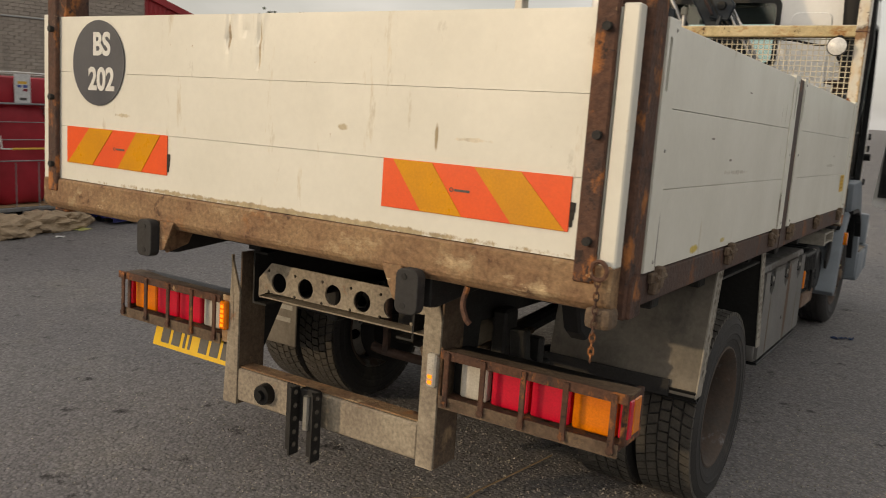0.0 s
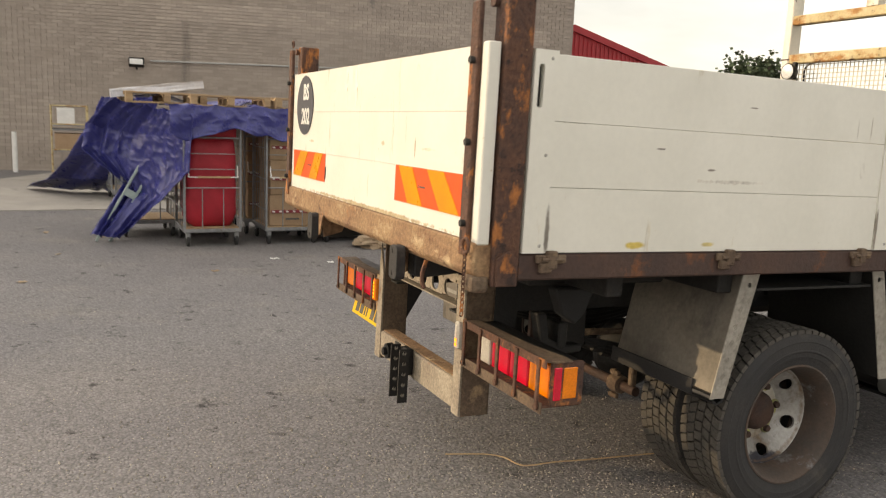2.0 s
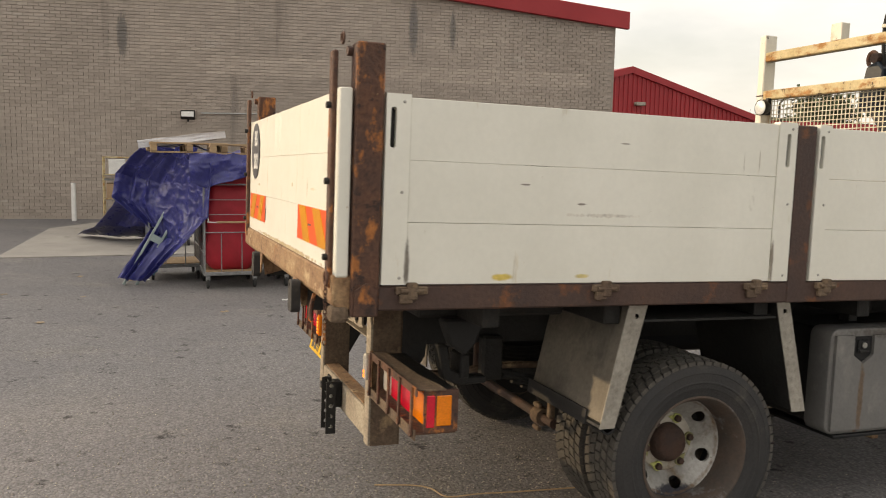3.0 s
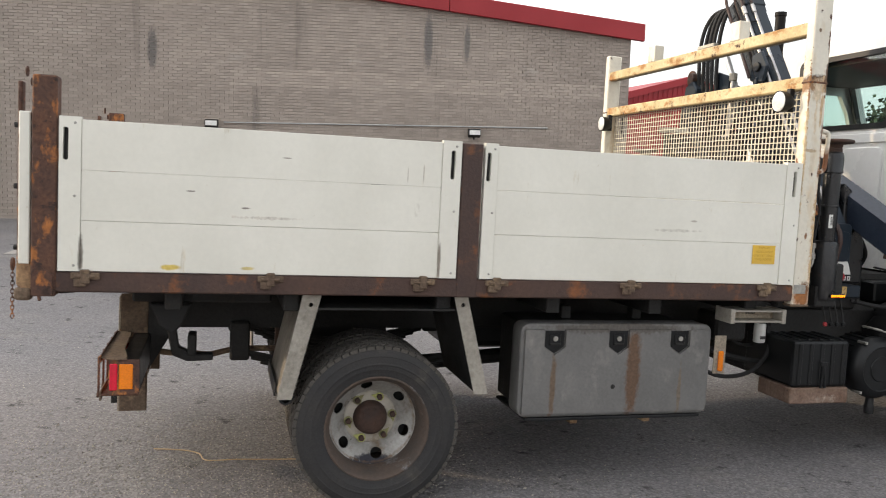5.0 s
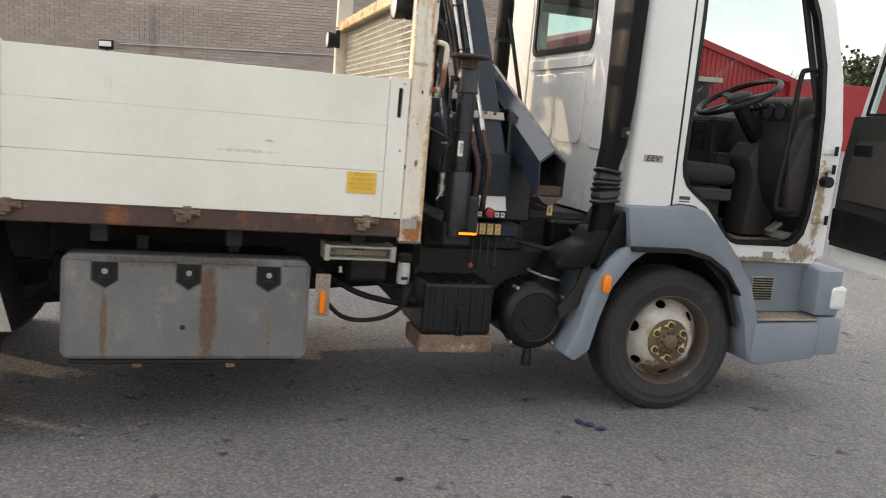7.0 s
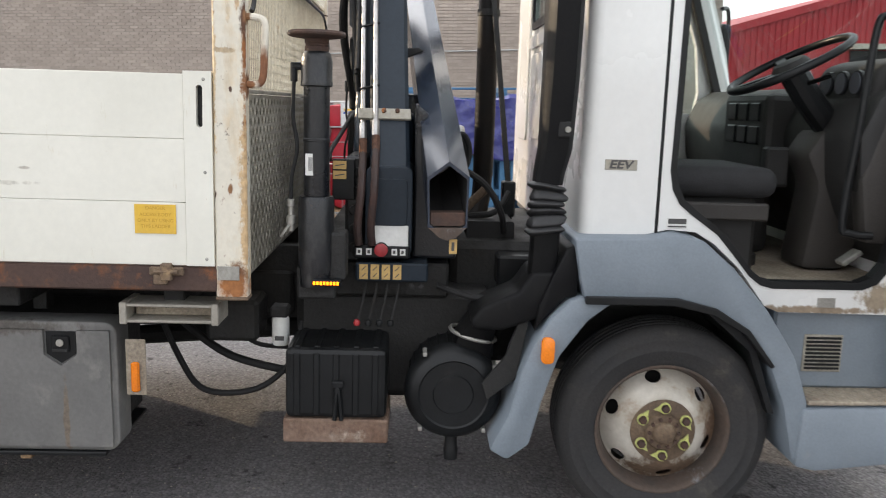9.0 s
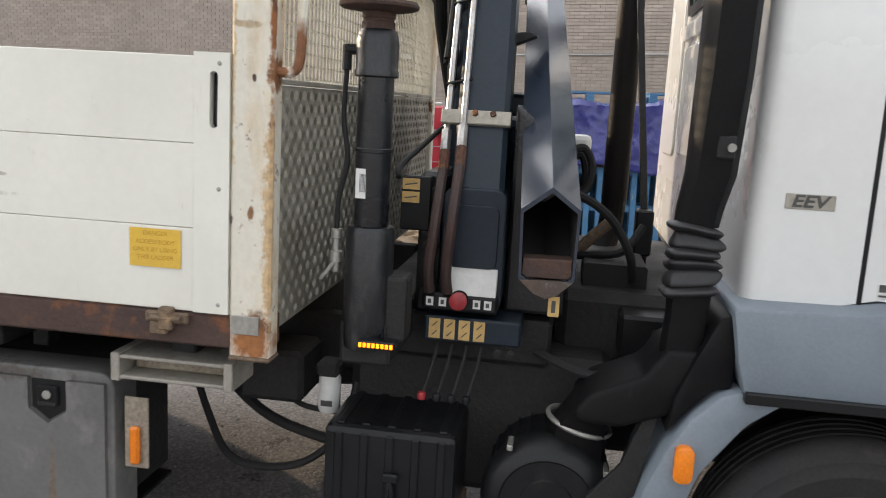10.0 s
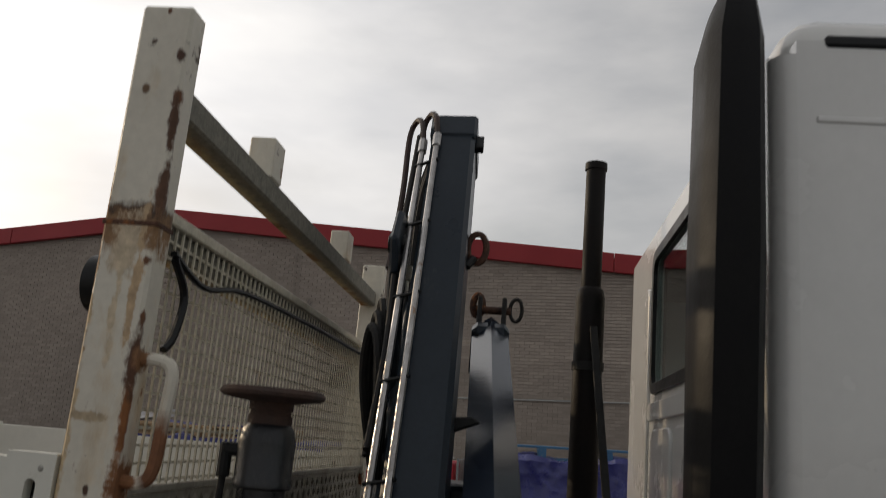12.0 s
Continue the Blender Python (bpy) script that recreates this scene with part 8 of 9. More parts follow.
def roll_cage(x, y, fill, label=False, yaw=0.0, height=1.50):
    """An open wire roll cage, its gate facing +x; w wide and d deep."""
    w, d = 0.63, 0.72
    c = empty("roll_cage", None, Matrix.Translation((x, y, 0)) @ Matrix.Rotation(radians(yaw), 4, "Z"))
    tagged(c, {"red": "zinc roll cage holding a red nylon bag", "boxes": "zinc roll cage stacked with brown cardboard boxes", "empty": "empty dull zinc wire roll cage"}[fill], "roll cage", "roll cages along the hall")
    part("base", box(-d, 0, 0, w, 0.155, 0.195, 0.006), M["cage"], c)
    part("deck", box(-d + 0.03, -0.03, 0.02, w - 0.02, 0.196, 0.206, 0.002), M["wood"], c)
    for px in (-0.05, -d + 0.05):
        for py in (0.05, w - 0.05):
            k = empty("castor", c)
            part("fork", box(px - 0.03, px + 0.03, py - 0.025, py + 0.025, 0.09, 0.156, 0.006), M["cage"], k)
            part("wheel", cyl((px - 0.01, py - 0.016, 0.062), 0.062, 0.032, "y", 16, bevel=0.006), M["rubber"], k)
    for py in (0.012, w - 0.012):
        for px in (-0.012, -d + 0.012):
            part("upright", box(px - 0.012, px + 0.012, py - 0.012, py + 0.012, 0.19, height, 0.003), M["cage"], c)
        for z in (0.40, 0.75, 1.10, height - 0.02):
            part("side_bar", rod((-0.012, py, z), (-d + 0.012, py, z)), M["cage"], c)
        for k in range(5):
            px = -d + 0.012 + (d - 0.024) * (k + 1) / 6
            part("side_rod", rod((px, py, 0.2), (px, py, height - 0.02), 0.004, 5), M["cage"], c)
    for z, r in ((1.205, 0.010), (1.03, 0.005), (0.86, 0.005), (0.655, 0.007)):
        part("gate_bar", rod((0.0, 0.02, z), (0.0, w - 0.02, z), r), M["cage"], c)
    part("gate_handle", tube([(0.01, 0.05, 0.90), (0.03, 0.055, 0.80), (0.03, 0.09, 0.775), (0.03, w - 0.09, 0.775), (0.03, w - 0.055, 0.80), (0.01, w - 0.05, 0.90)], 0.007, 6), M["whitepaint"], c)
    part("grip", rod((0.032, 0.15, 0.775), (0.032, w - 0.13, 0.775), 0.011, 8), M["handle_y"] if label else M["handle_w"], c)
    for a, b in ((0.20, 0.20), (w - 0.20, w - 0.20)):
        part("gate_rod", rod((0.0, a, 0.20), (0.0, b, 0.64), 0.006), M["cage"], c)
    if fill == "red":
        b = bmesh.new()
        bmesh.ops.create_cube(b, size=1)
        bmesh.ops.subdivide_edges(b, edges=list(b.edges), cuts=9, use_grid_fill=True)
        for v in b.verts:
            p = v.co.copy()
            s = 0.5 / max((abs(p.x) ** 6 + abs(p.y) ** 6 + abs(p.z) ** 6) ** (1 / 6), 1e-4)
            q = p * s
            n_ = noise.noise(Vector((p.x * 3 + x * 7, p.y * 3 + y * 5, p.z * 4))) * 0.07
            v.co = Vector((-0.37 + q.x * 0.60 * (1 + n_), w / 2 + q.y * 0.57 * (1 + n_), 0.72 + q.z * 1.05 + n_ * 0.6))
            if v.co.z > 0.645 and v.co.z < 0.70:
                v.co.x -= 0.02
        part("bag", b, M["redbag"], c, "bulging red nylon bag", smooth=True)
        part("bag", box(-d + 0.05, -0.03, 0.045, w - 0.045, 1.18, height - 0.04, 0.04, 2), M["redbag"], c, smooth=True)
    elif fill == "boxes":
        z = 0.21
        r = random.Random(int(y * 100))
        for k, h in enumerate((0.36, 0.40, 0.30)):
            b = part("cardboard_box", box(-0.62 + r.uniform(-0.02, 0.02), -0.035 - 0.02 * r.random(), 0.05 + 0.02 * r.random(), w - 0.06 - 0.02 * r.random(), z, z + h - 0.004, 0.006), M["card"], c, "brown cardboard box")
            part("tape_print", box(-0.034, -0.0325, 0.075, w - 0.085, z + 0.42 * h, z + 0.42 * h + 0.035, 0), M["print_red"], b)
            for q in range(6):
                part("print_bar", box(-0.0325, -0.0318, 0.085 + 0.08 * q, 0.115 + 0.08 * q, z + 0.42 * h + 0.008, z + 0.42 * h + 0.026, 0), M["sticker_w"], b)
            part("print_bar", box(-0.034, -0.0325, 0.24, 0.40, z + 0.2 * h, z + 0.2 * h + 0.02, 0), M["ink"], b)
            if label:
                part("arrow_bar", tube([(-0.033, 0.14, z + 0.20), (-0.031, 0.24, z + 0.165), (-0.031, 0.33, z + 0.17), (-0.033, 0.40, z + 0.205)], 0.005, 5), M["ink"], b)
            z += h
    if label:
        lb = part("label", box(0.004, 0.007, 0.20, 0.36, 1.215, 1.49, 0.001), M["labelcol"], c, "white printed label card")
        for a, b_, z0, z1, mt in ((0.235, 0.325, 1.395, 1.42, "handle_y"), (0.23, 0.27, 1.36, 1.385, "print_blue"), (0.285, 0.33, 1.36, 1.385, "print_blue"), (0.285, 0.33, 1.325, 1.35, "print_red"), (0.25, 0.32, 1.24, 1.265, "ink")):
            part("print_bar", box(0.007, 0.0076, a, b_, z0, z1, 0), M[mt], lb)
        part("top_frame", tube([(0.0, 0.03, 1.21), (0.0, 0.035, 1.47), (0.0, 0.07, 1.50), (0.0, w - 0.05, 1.50)], 0.008, 6), M["whitepaint"], c)
        part("grip", rod((0.0, 0.033, 1.24), (0.0, 0.035, 1.43), 0.013, 8), M["handle_y"], c)
    return c


X0 = -7.17
for y, f, lab in ((0.085, "red", False), (0.985, "boxes", False), (1.68, "boxes", True), (2.43, "red", True), (3.14, "red", True), (3.84, "empty", False)):
    roll_cage(X0 - 0.02 * (y > 1.6), y, f, lab, 0.0 if y < 2 else -1.5)
for y, f in ((0.1, "empty"), (0.9, "boxes"), (1.62, "empty"), (2.5, "boxes"), (-0.5, "empty")):
    roll_cage(X0 - 0.82, y, f, False, 2.0)


def cloth(name, f, nu, nv, material, label, seed=0.0, wrinkle=0.02, folds=5.0):
    """A sheet skinned over f(u, v), u and v from 0 to 1, creased and two-sided."""
    bm = bmesh.new()
    g = []
    for i in range(nu + 1):
        col = []
        for j in range(nv + 1):
            p = Vector(f(i / nu, j / nv))
            q = Vector((p.x * 2.3 + seed, p.y * 2.3, p.z * 2.3))
            w = Vector((i / nu * folds + 0.35 * noise.noise(q * 0.8), j / nv * 1.3 + seed, seed * 1.7))      # long hanging folds
            k = 1.5 * (1 - 2 * abs(noise.noise(w))) + 0.7 * (1 - 2 * abs(noise.noise(w * 2.3)))
            k += 0.45 * (1 - 2 * abs(noise.noise(q * 3.1))) ** 3 + 0.22 * (1 - 2 * abs(noise.noise(q * 7.3))) ** 3
            col.append(bm.verts.new(p + Vector((0.9, -0.3, 0.5)) * (wrinkle * k)))
        g.append(col)
    for i in range(nu):
        for j in range(nv):
            bm.faces.new((g[i][j], g[i + 1][j], g[i + 1][j + 1], g[i][j + 1]))
    ob = part(name, bm, material, smooth=True)
    so = ob.modifiers.new("thickness", "SOLIDIFY")
    so.thickness = 0.004
    return tagged(ob, label, "tarpaulin")


def lerp(a, b, t):
    return tuple(p + (q - p) * t for p, q in zip(a, b))


def front_tarp(u, v):
    y = -0.05 + 2.46 * u
    if v < 0.45:                                  # over the top
        t = v / 0.45
        return (X0 - 0.95 + 0.99 * t, y, 1.525 + 0.02 * math.sin(9 * y) + 0.02 * math.sin(5 * t + y * 4) * (1 - t))
    t = (v - 0.45) / 0.55                         # hanging down in front
    hang = 0.30 + 0.05 * math.sin(6.5 * y + 0.6) + 0.02 * math.sin(17 * y)
    fl = 0.0
    return (X0 + 0.045 + 0.03 * t * math.sin(14 * y + 3 * t) + 0.05 * t, y - fl, max(0.04, 1.53 - hang * t))


cloth("blue_tarpaulin", front_tarp, 110, 60, M["tarp"], "crumpled blue tarpaulin draped over the roll cages", 0.0, 0.03)
SKIRT_F = ((0.05, 0.20, 1.42), (0.06, 0.18, 1.10), (0.05, 0.17, 0.80), (-0.20, -0.12, 0.46), (-0.52, -0.50, 0.02))
SKIRT_B = ((-0.60, -0.56, 1.57), (-0.95, -0.84, 1.28), (-0.95, -0.88, 0.98), (-0.85, -0.45, 0.60), (-0.46, -0.84, 0.08))


def along(pts, t):
    k = min(int(t * 4), 3)
    f = t * 4 - k
    f = f * f * (3 - 2 * f) * 0.5 + f * 0.5
    return lerp(pts[k], pts[k + 1], f)


def skirt(u, v):
    p, q = along(SKIRT_B, v), along(SKIRT_F, v)
    x, y, z = lerp(p, q, u)
    x = p[0] + (q[0] - p[0]) * u * u
    return (X0 + x, y + 0.03 * math.sin(11 * u) * v, max(0.012, z))


cloth("blue_tarpaulin", skirt, 80, 100, M["tarp"], "blue tarpaulin swept down to the ground beside the cages", 3.0, 0.035)
BACK_L = ((-11.6, -0.50, 1.60), (-11.7, -0.64, 1.28), (-12.2, -0.97, 0.66), (-12.9, -1.28, 0.24), (-13.9, -1.65, 0.012))
BACK_R = ((-11.5, 0.35, 1.66), (-11.55, 0.20, 1.25), (-11.8, 0.05, 0.70), (-12.3, -0.05, 0.30), (-13.0, -0.10, 0.012))


def back_sheet(u, v):
    x, y, z = lerp(along(BACK_L, v), along(BACK_R, v), u)
    return (x + 0.12 * math.sin(10 * u + 3 * v) * v, y, max(0.012, z))


cloth("blue_tarpaulin", back_sheet, 80, 80, M["tarp"], "blue tarpaulin hanging to the ground beside the cages", 4.0, 0.05)
for y in (-0.40, 0.32):
    roll_cage(-11.85, y, "empty", False, 3.0)
cloth("blue_tarpaulin", lambda u, v: (X0 - 2.3 + 1.5 * v, -0.45 + 1.6 * u, 1.60 + 0.05 * math.sin(7 * u) - 0.04 * v), 40, 24, M["tarp"], "blue tarpaulin lying over the rear cages", 8.0, 0.05)


def right_tarp(u, v):
    y = 4.15 + 2.6 * u
    if v < 0.4:
        t = v / 0.4
        return (X0 - 1.1 + 1.12 * t, y, 1.50 + 0.03 * math.sin(6 * y) + 0.03 * math.sin(8 * t))
    t = (v - 0.4) / 0.6
    return (X0 + 0.03 + 0.06 * t + 0.03 * math.sin(9 * y + 4 * t), y, 1.50 - (0.66 + 0.03 * math.sin(5 * y)) * t)


cloth("blue_tarpaulin", right_tarp, 90, 50, M["tarp"], "blue tarpaulin covering a stack on pallets", 2.0, 0.04)
cloth("blue_tarpaulin", lambda u, v: (-7.32 + 0.5 * u, 3.45 + 0.75 * v, 0.02 + 0.16 * math.sin(math.pi * u) * math.sin(math.pi * v)), 20, 24, M["tarp"], "small heap of blue tarpaulin on the ground", 5.0, 0.06)


def pallet(m, material, label):
    p = empty("pallet", None, m)
    tagged(p, label, "pallet", "wooden pallets")
    for k in range(5):
        part("top_board", box(-0.6, 0.6, -0.5 + 0.225 * k, -0.40 + 0.225 * k, 0.122, 0.144, 0.002), material, p)
    for x in (-0.55, 0.0, 0.55):
        part("cross_board", box(x - 0.05, x + 0.05, -0.5, 0.5, 0.100, 0.121, 0.002), material, p)
        for y in (-0.43, 0.0, 0.43):
            part("block", box(x - 0.05, x + 0.05, y - 0.07, y + 0.07, 0.022, 0.0995, 0.003), material, p)
    for y in (-0.43, 0.0, 0.43):
        part("bottom_board", box(-0.6, 0.6, y - 0.05, y + 0.05, 0.0, 0.0215, 0.002), material, p)
    return p


for y, x, z, a in ((0.62, X0 - 0.42, 1.545, 88), (1.52, X0 - 0.40, 1.548, 91), (-0.05, X0 - 0.75, 1.555, 93)):
    pallet(Matrix.Translation((x, y, z)) @ Matrix.Rotation(radians(a), 4, "Z") @ Matrix.Diagonal((0.72, 0.8, 0.85, 1)), M["wood"], "pale wooden pallet lying on the tarpaulin")
for k in range(6):                                # blue pallets on edge below the right-hand tarpaulin
    y = 4.62 + 0.62 * (k % 3)
    m = Matrix.Translation((X0 - 0.10 - 0.25 * (k // 3), y, 0.44)) @ Matrix.Rotation(radians(90), 4, "Y") @ Matrix.Diagonal((0.72, 0.58, 1, 1))
    pallet(m, M["bluepallet"], "blue painted pallet standing on edge")
for y in (4.6, 5.7):
    pallet(Matrix.Translation((X0 - 0.55, y, 1.525)) @ Matrix.Rotation(radians(90), 4, "Z") @ Matrix.Diagonal((0.8, 0.9, 1, 1)), M["bluepallet"], "blue painted pallet on top of the stack")
st_ = empty("covered_stack", None)
tagged(st_, "stack of goods hidden under a blue tarpaulin", "stack")
part("body", box(X0 - 1.05, X0 - 0.14, 4.25, 6.65, 0.86, 1.47, 0.04), M["card"], st_)
part("body_low", box(X0 - 1.05, X0 - 0.55, 4.25, 6.65, 0.0, 0.85, 0.02), M["bluepallet"], st_)
wr = bmesh.new()
bmesh.ops.create_cube(wr, size=1)
bmesh.ops.subdivide_edges(wr, edges=list(wr.edges), cuts=7, use_grid_fill=True)
for v in wr.verts:
    k = noise.noise(v.co * 5) * 0.12
    v.co = Vector((v.co.x * 0.30 * (1 + k), v.co.y * 1.0, v.co.z * 0.085 * (1 + 2 * k)))
bundle = part("film_wrap", wr, M["wrapped"], None, smooth=True)
bundle.matrix_basis = Matrix.Translation((X0 - 0.72, -0.10, 1.715)) @ Matrix.Rotation(radians(8), 4, "X")
tagged(bundle, "long bundle wrapped in white film on the pallets", "bundle")

# folding steps leaning by the tarpaulin
ld = empty("step_unit", None, Matrix.Translation((X0 - 0.56, -0.80, 0.012)) @ Matrix.Rotation(radians(-29.4), 4, "X") @ Matrix.Rotation(radians(-4), 4, "Y"))
tagged(ld, "pale green metal step unit leaning askew in the tarpaulin", "step unit")
for y in (0.0, 0.13):
    part("side_rail", box(-0.02, 0.02, y, y + 0.028, 0.0, 1.06, 0.004), M["green"], ld)
for z in (0.22, 0.60, 0.985):
    part("tread", box(-0.02, 0.025, 0.0, 0.158, z, z + 0.085, 0.004), M["green"], ld)
for k in range(5):
    part("slat", box(-0.03, 0.0, 0.165 + 0.022 * k, 0.179 + 0.022 * k, 0.25, 0.88, 0.003), M["teal"], ld)
for z in (0.30, 0.58, 0.85):
    part("slat_bar", box(-0.045, -0.02, 0.15, 0.28, z, z + 0.03, 0.003), M["teal"], ld)
# cage with a yellow frame by the wall
yc = empty("yellow_cage", None, Matrix.Translation((-14.8, -1.24, 0)))
tagged(yc, "cream tubular trolley with white boxes near the wall", "trolley")
for y in (0.0, 0.62):
    for x in (0.0, -0.6):
        part("upright", rod((x, y, 0.0), (x, y, 1.47), 0.016, 8), M["yellowrust"], yc)
for z in (0.25, 0.65, 1.12, 1.46):
    part("rail", rod((0, 0, z), (0, 0.62, z), 0.013, 8), M["yellowrust"], yc)
    part("rail", rod((0, 0, z), (-0.6, 0, z), 0.013, 8), M["yellowrust"], yc)
    part("shelf", box(-0.6, 0.0, 0.0, 0.62, z - 0.45 if z > 1.4 else z - 0.03, (z - 0.45 if z > 1.4 else z - 0.03) + 0.02, 0.003), M["cage"], yc)
part("white_box", box(-0.5, -0.02, 0.10, 0.40, 1.125, 1.42, 0.008), M["whitepaint"], yc)
part("brown_box", box(-0.55, -0.05, 0.05, 0.55, 0.655, 0.95, 0.008), M["card"], yc)
# white post, concrete apron, wall foot
wp = part("white_post", cyl((-17.75, -1.98, 0.0), 0.05, 0.86, "z", 14, bevel=0.01), M["whitepaint"], None)
tagged(wp, "short white marker post before the brick wall", "post")
ap = bmesh.new()
prism([(-10.70, -2.55), (-10.75, 1.5), (-17.75, 1.5), (-17.95, -1.0), (-15.7, -2.3)], "z", -0.10, 0.012, bm=ap)
apron = part("concrete_apron", ap, M["concrete"], None)
tagged(apron, "pale concrete apron in front of the wall", "pavement", kind="structure")
# brown paper and scraps on the ground
for (x, y), s, a in (((-6.86, 2.35), 0.42, 0.3), ((-6.92, 2.80), 0.36, 0.1), ((-7.0, 3.08), 0.28, 0.5)):
    b = bmesh.new()
    bmesh.ops.create_icosphere(b, subdivisions=4, radius=1.0)
    for v in b.verts:
        q = v.co.copy()
        k = 1 + 0.5 * noise.noise(q * 2.2 + Vector((x, y, 0))) + 0.35 * abs(noise.noise(q * 5.0 + Vector((y, x, 0))))
        v.co = Vector((q.x * s * 0.5 * k, q.y * s * 0.85 * k, max(-0.05, q.z * 0.12 * k + 0.06)))
    ob = part("crumpled_paper", b, M["paper"], None, smooth=False)
    ob.matrix_basis = Matrix.Translation((x, y, 0)) @ Matrix.Rotation(a, 4, "Z")
    tagged(ob, "crumpled brown packing paper on the asphalt", "paper", "packing paper")


def scrap(name, x, y, sx, sy, material, label, rot=0.0, h=0.012):
    b = bmesh.new()
    n = 6
    g = [[b.verts.new((sx * (i / n - 0.5), sy * (j / n - 0.5), 0.003 + h * abs(noise.noise(Vector((x * 9 + i * 0.6, y * 7 + j * 0.6, 1.7)))))) for j in range(n + 1)] for i in range(n + 1)]
    for i in range(n):
        for j in range(n):
            b.faces.new((g[i][j], g[i + 1][j], g[i + 1][j + 1], g[i][j + 1]))
    ob = part(name, b, material, None)
    ob.modifiers.new("thickness", "SOLIDIFY").thickness = 0.002
    ob.matrix_basis = Matrix.Translation((x, y, 0.001)) @ Matrix.Rotation(rot, 4, "Z")
    return tagged(ob, label, "scrap", "litter on the yard")


scrap("green_scrap", -6.75, 3.05, 0.10, 0.16, M["lime"], "lime green scrap lying on the asphalt", 0.4)
for k in range(3):
    scrap("blue_scrap", -0.06 + 0.05 * k, 4.60 + 0.035 * k, 0.05, 0.035, M["tarpblue"], "torn blue plastic scrap on the asphalt", 0.8 * k, 0.03)
rs = random.Random(11)
for k in range(16):
    scrap("paper_scrap", rs.uniform(-8.5, -3.5), rs.uniform(-2.6, 3.6), rs.uniform(0.03, 0.10), rs.uniform(0.03, 0.08), M["paper"] if k % 3 else M["sticker_w"], "small pale scrap of paper on the yard", rs.uniform(0, 3), 0.02)
for k in range(9):
    scrap("dark_leaf", rs.uniform(0.3, 2.2), rs.uniform(3.2, 7.0), rs.uniform(0.02, 0.05), rs.uniform(0.02, 0.04), M["chassis"], "small dark leaf on the asphalt", rs.uniform(0, 3), 0.02)
wire_ = part("loose_wire", tube([(-1.07, 0.42, 0.006), (-1.0, 0.58, 0.012), (-0.95, 0.66, 0.006), (-0.84, 0.70, 0.006), (-0.82, 0.85, 0.008), (-0.79, 1.05, 0.006), (-0.74, 1.35, 0.01)], 0.0035, 6), M["handle_w"], None)
tagged(wire_, "thin pale wire lying on the asphalt", "wire")
# loose grit
gv, gf = [], []
rg_ = random.Random(5)
for k in range(26000):
    if k % 4:
        x, y = rg_.gauss(0.0, 1.1), rg_.gauss(0.4, 1.2)
    else:
        x, y = rg_.uniform(-5, 2.2), rg_.uniform(-2.2, 7.0)
    s = rg_.uniform(0.0025, 0.0065) * (1.5 if rg_.random() < 0.07 else 1)
    a = rg_.uniform(0, 6.28)
    i = len(gv)
    gv += [(x + s * math.cos(a), y + s * math.sin(a), 0.0), (x + s * math.cos(a + 2.1), y + s * math.sin(a + 2.1), 0.0), (x + s * math.cos(a + 4.2), y + s * math.sin(a + 4.2), 0.0), (x + 0.2 * s, y, s * rg_.uniform(0.6, 1.1))]
    gf += [(i, i + 1, i + 3), (i + 1, i + 2, i + 3), (i + 2, i, i + 3)]
gm = bpy.data.meshes.new("loose_grit")
gm.from_pydata(gv, [], gf)
M["grit"] = surface("pale_grit", (0.34, 0.31, 0.26), (0.18, 0.165, 0.145), (0.8, 0.9), scale=60, fine=300, bump=0.1, island=0.5)
gm.materials.append(M["grit"])
tagged(new("loose_grit", gm), "loose pale grit scattered over the asphalt", "grit", kind="stuff")

# ---- red hall and trees far off ----
rh = empty("red_hall", None, Matrix.Translation((-52, 34.5, 0)))
tagged(rh, "distant red corrugated industrial hall with a low gable", "building")


def gable(y):
    return 8.45 - 0.275 * abs(y)


hall_y = 15.0
part("wall", prism([(-hall_y, 0), (-hall_y, gable(hall_y)), (0, gable(0)), (hall_y, gable(hall_y)), (hall_y, 0)], "x", -40, 0), M["red_sheet"], rh)
rb = bmesh.new()
for k in range(75):
    y = -hall_y + 0.4 * k
    box(0.0, 0.06, y, y + 0.16, 0.0, gable(y + 0.08) - 0.1, 0, bm=rb)
tagged(part("rib", rb, M["red_sheet"], rh), kind="stuff")
for s in (-1, 1):
    part("fascia", prism([(0, gable(0) - 0.15), (0, gable(0) + 0.35), (s * (hall_y + 0.4), gable(hall_y + 0.4) + 0.35), (s * (hall_y + 0.4), gable(hall_y + 0.4) - 0.15)], "x", -40.2, 0.25), M["red_sheet"], rh)
part("door_opening", box(0.03, 0.10, -2.0, 5.0, 0.0, 4.5, 0.02), M["black"], rh, "dark roller door opening")
part("canopy", box(0.0, 1.2, -2.4, 5.4, 4.55, 4.9, 0.02), M["galv"], rh)
part("wall_lamp", box(0.05, 0.5, 0.3, 1.1, 5.9, 6.15, 0.03), M["galv"], rh)
part("low_wall", box(0.0, 0.4, 12.0, 34.0, 0.0, 5.2, 0.02), M["red_sheet"], rh)
M["leaf"] = surface("dark_foliage", (0.030, 0.050, 0.022), (0.050, 0.070, 0.030), (0.7, 0.9), scale=3, fine=40, bump=0.0, island=0.4)
M["twig"] = surface("bare_twigs", (0.085, 0.072, 0.062), (0.11, 0.095, 0.08), (0.8, 0.95), scale=3, fine=40, bump=0.0)


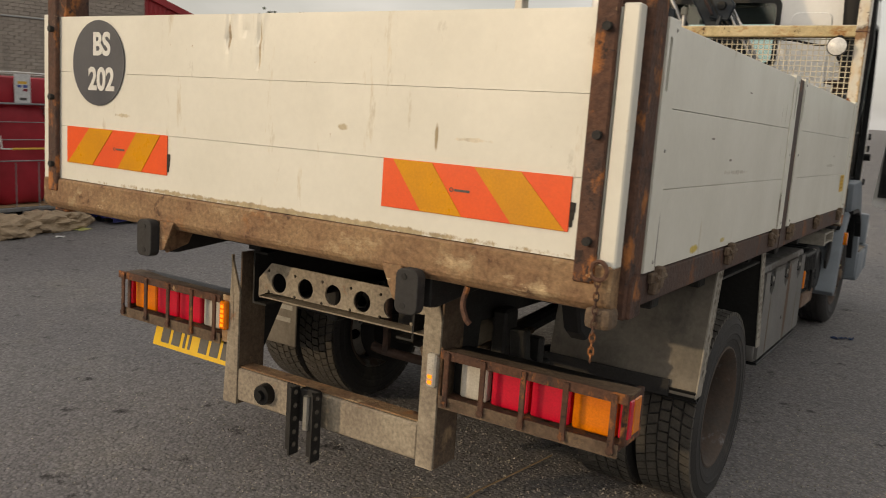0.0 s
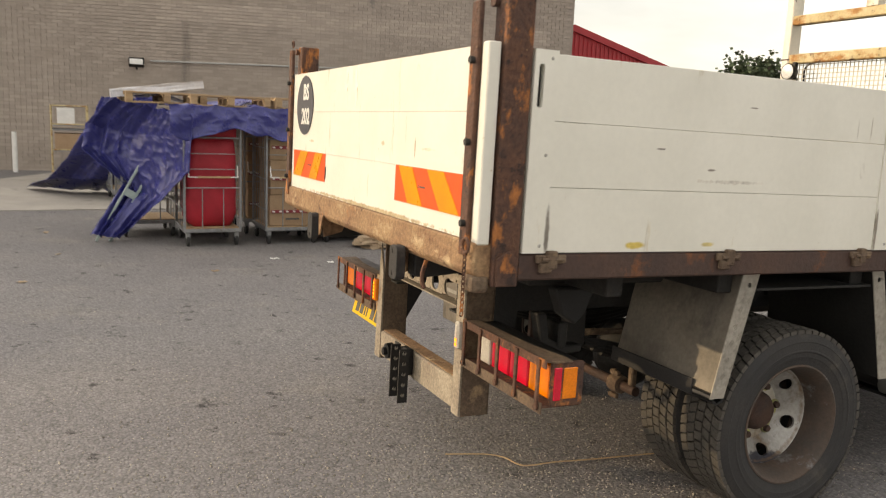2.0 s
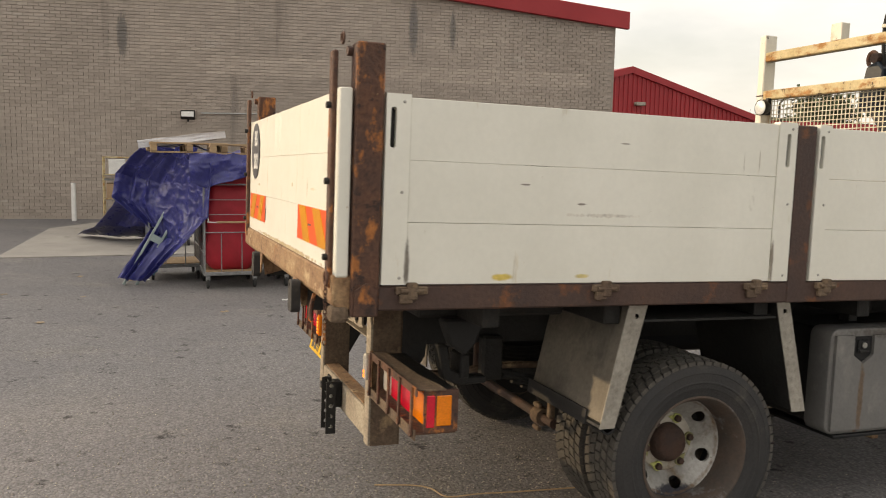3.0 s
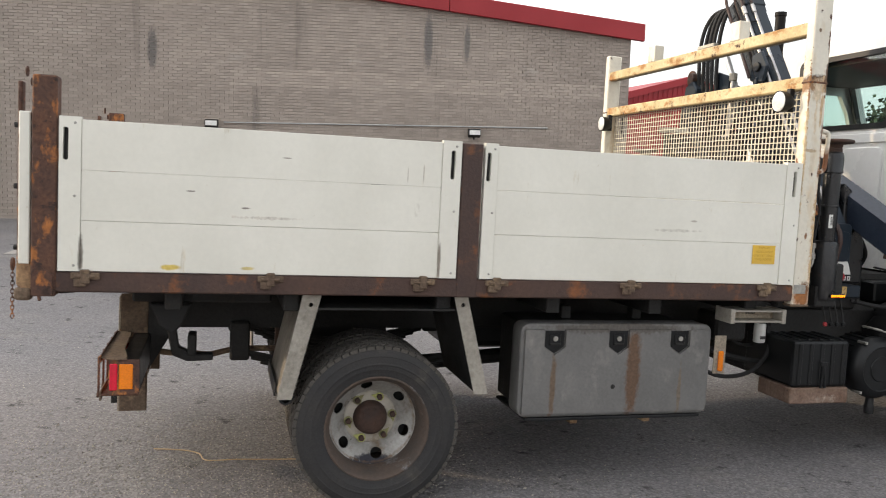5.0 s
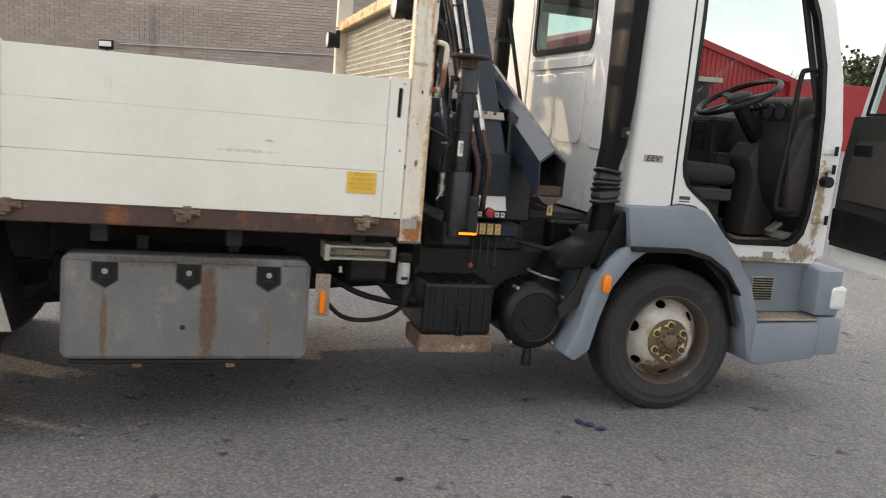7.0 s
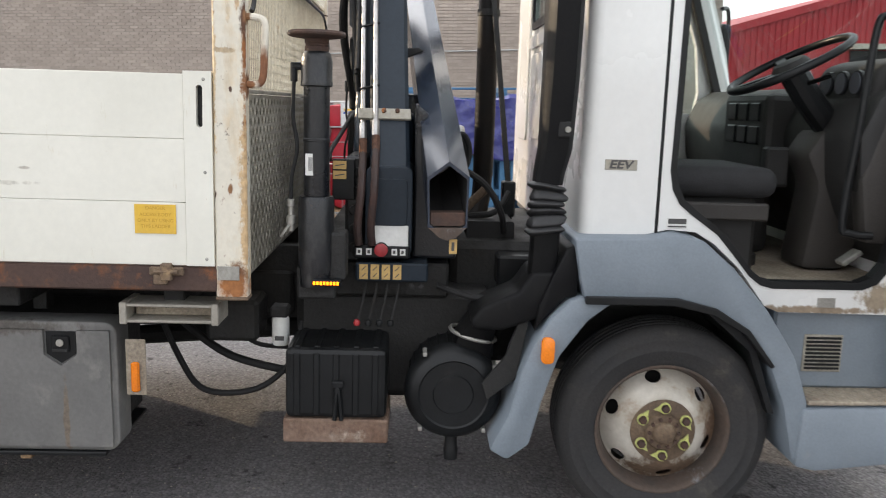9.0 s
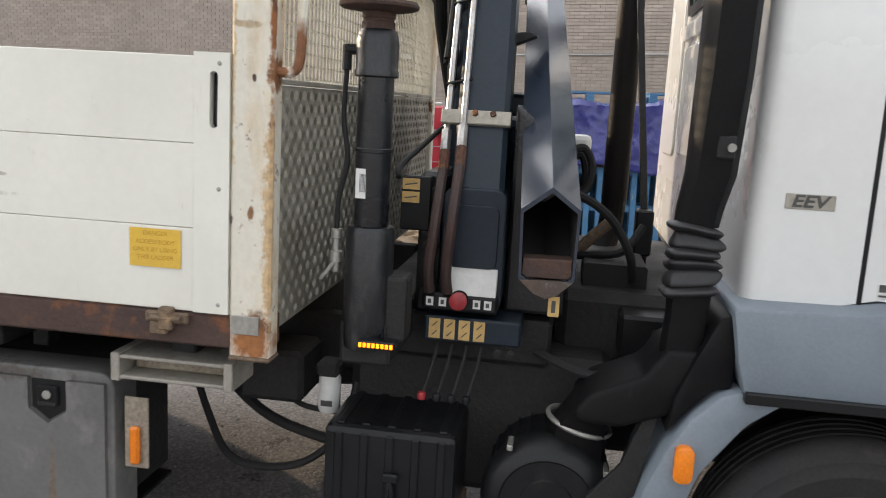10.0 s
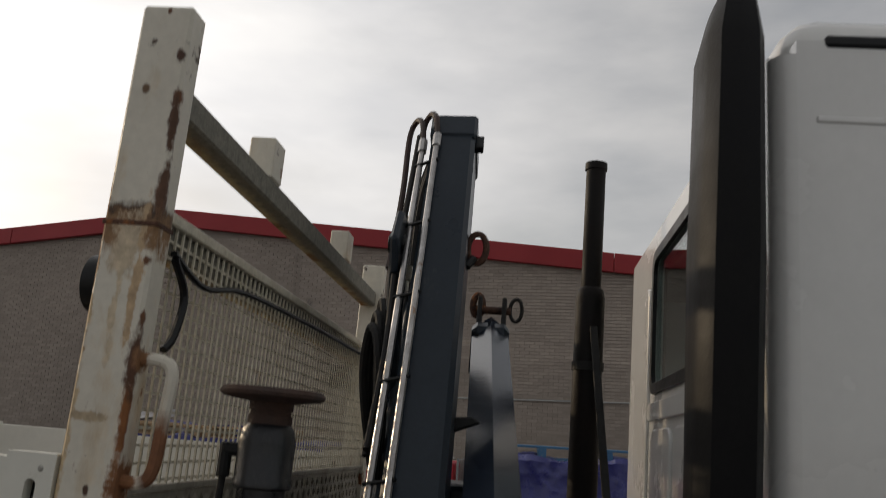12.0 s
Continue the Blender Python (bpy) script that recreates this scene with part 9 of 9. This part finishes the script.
def tree(x, y, height, evergreen, seed):
    r = random.Random(seed)
    t = empty("tree", None, Matrix.Translation((x, y, 0)))
    tagged(t, "distant dark evergreen tree" if evergreen else "distant bare winter tree", "tree", "trees beyond the halls")
    tr = bmesh.new()
    cyl((0, 0, 0), height * 0.03, height * 0.55, "z", 8, height * 0.015, bm=tr)
    tips = []
    for k in range(14):
        a, e = r.uniform(0, 6.28), r.uniform(0.5, 1.2)
        z0 = height * r.uniform(0.25, 0.55)
        l_ = height * r.uniform(0.25, 0.45)
        p, q = Vector((0, 0, z0)), Vector((l_ * math.cos(a) * math.cos(e), l_ * math.sin(a) * math.cos(e), z0 + l_ * math.sin(e)))
        tube([p, (p + q) / 2 + Vector((0, 0, -0.05 * l_)), q], height * 0.008, 5, bm=tr)
        tips += [p.lerp(q, s) for s in (0.5, 0.7, 0.85, 1.0)]
    part("trunk", tr, M["twig"], t)
    v, f = [], []
    for p in tips:
        for k in range(46 if evergreen else 26):
            c = p + Vector((r.gauss(0, 1), r.gauss(0, 1), r.gauss(0, 0.8))) * height * (0.07 if evergreen else 0.06)
            d = Vector((r.gauss(0, 1), r.gauss(0, 1), r.gauss(0.4, 1))).normalized()
            w = d.orthogonal().normalized() * height * (0.018 if evergreen else 0.0035)
            d = d * height * (0.022 if evergreen else 0.06)
            i = len(v)
            v += [c - d, c + w, c + d, c - w]
            f.append((i, i + 1, i + 2, i + 3))
    me = bpy.data.meshes.new("crown")
    me.from_pydata([tuple(p) for p in v], [], f)
    me.materials.append(M["leaf"] if evergreen else M["twig"])
    cr = new("crown", me)
    cr.parent = t


tree(-68, 69, 11.0, True, 1)
tree(-72, 62, 8.0, False, 2)
tree(-60, 60.5, 6.4, False, 3)
for k in range(14):
    tree(-96 + 5.5 * k + 2 * math.sin(k * 2.1), 62 + 2.1 * k + 3 * math.sin(k * 1.3), 6.6 + 1.2 * math.sin(k * 2.7), k in (1, 5), 20 + k)
hill = bmesh.new()
prism([(-140, -1), (-130, 6), (-90, 10), (-50, 8), (-10, 11), (40, 7), (90, 9), (140, -1)], "y", 170, 175, bm=hill)
hl_ = part("far_woods", hill, M["leaf"], None)
hl_.matrix_basis = Matrix.Rotation(radians(45), 4, "Z")
tagged(hl_, "far wooded ridge behind the yard", "backdrop", kind="structure")
# unseen walls added on the camera's side, kept low to let horizon light in
for nm, a, b, h_ in (("wall_east", (30, -30), (30, 60), 3.0), ("wall_south", (-40, -30), (30, -30), 3.0)):
    w_ = bmesh.new()
    beam((a[0], a[1], h_ / 2), (b[0], b[1], h_ / 2), 0.3, h_, 0.0, bm=w_)
    tagged(part(nm, w_, M["brick"], None), "plain brick wall added out of view", "wall", kind="structure")
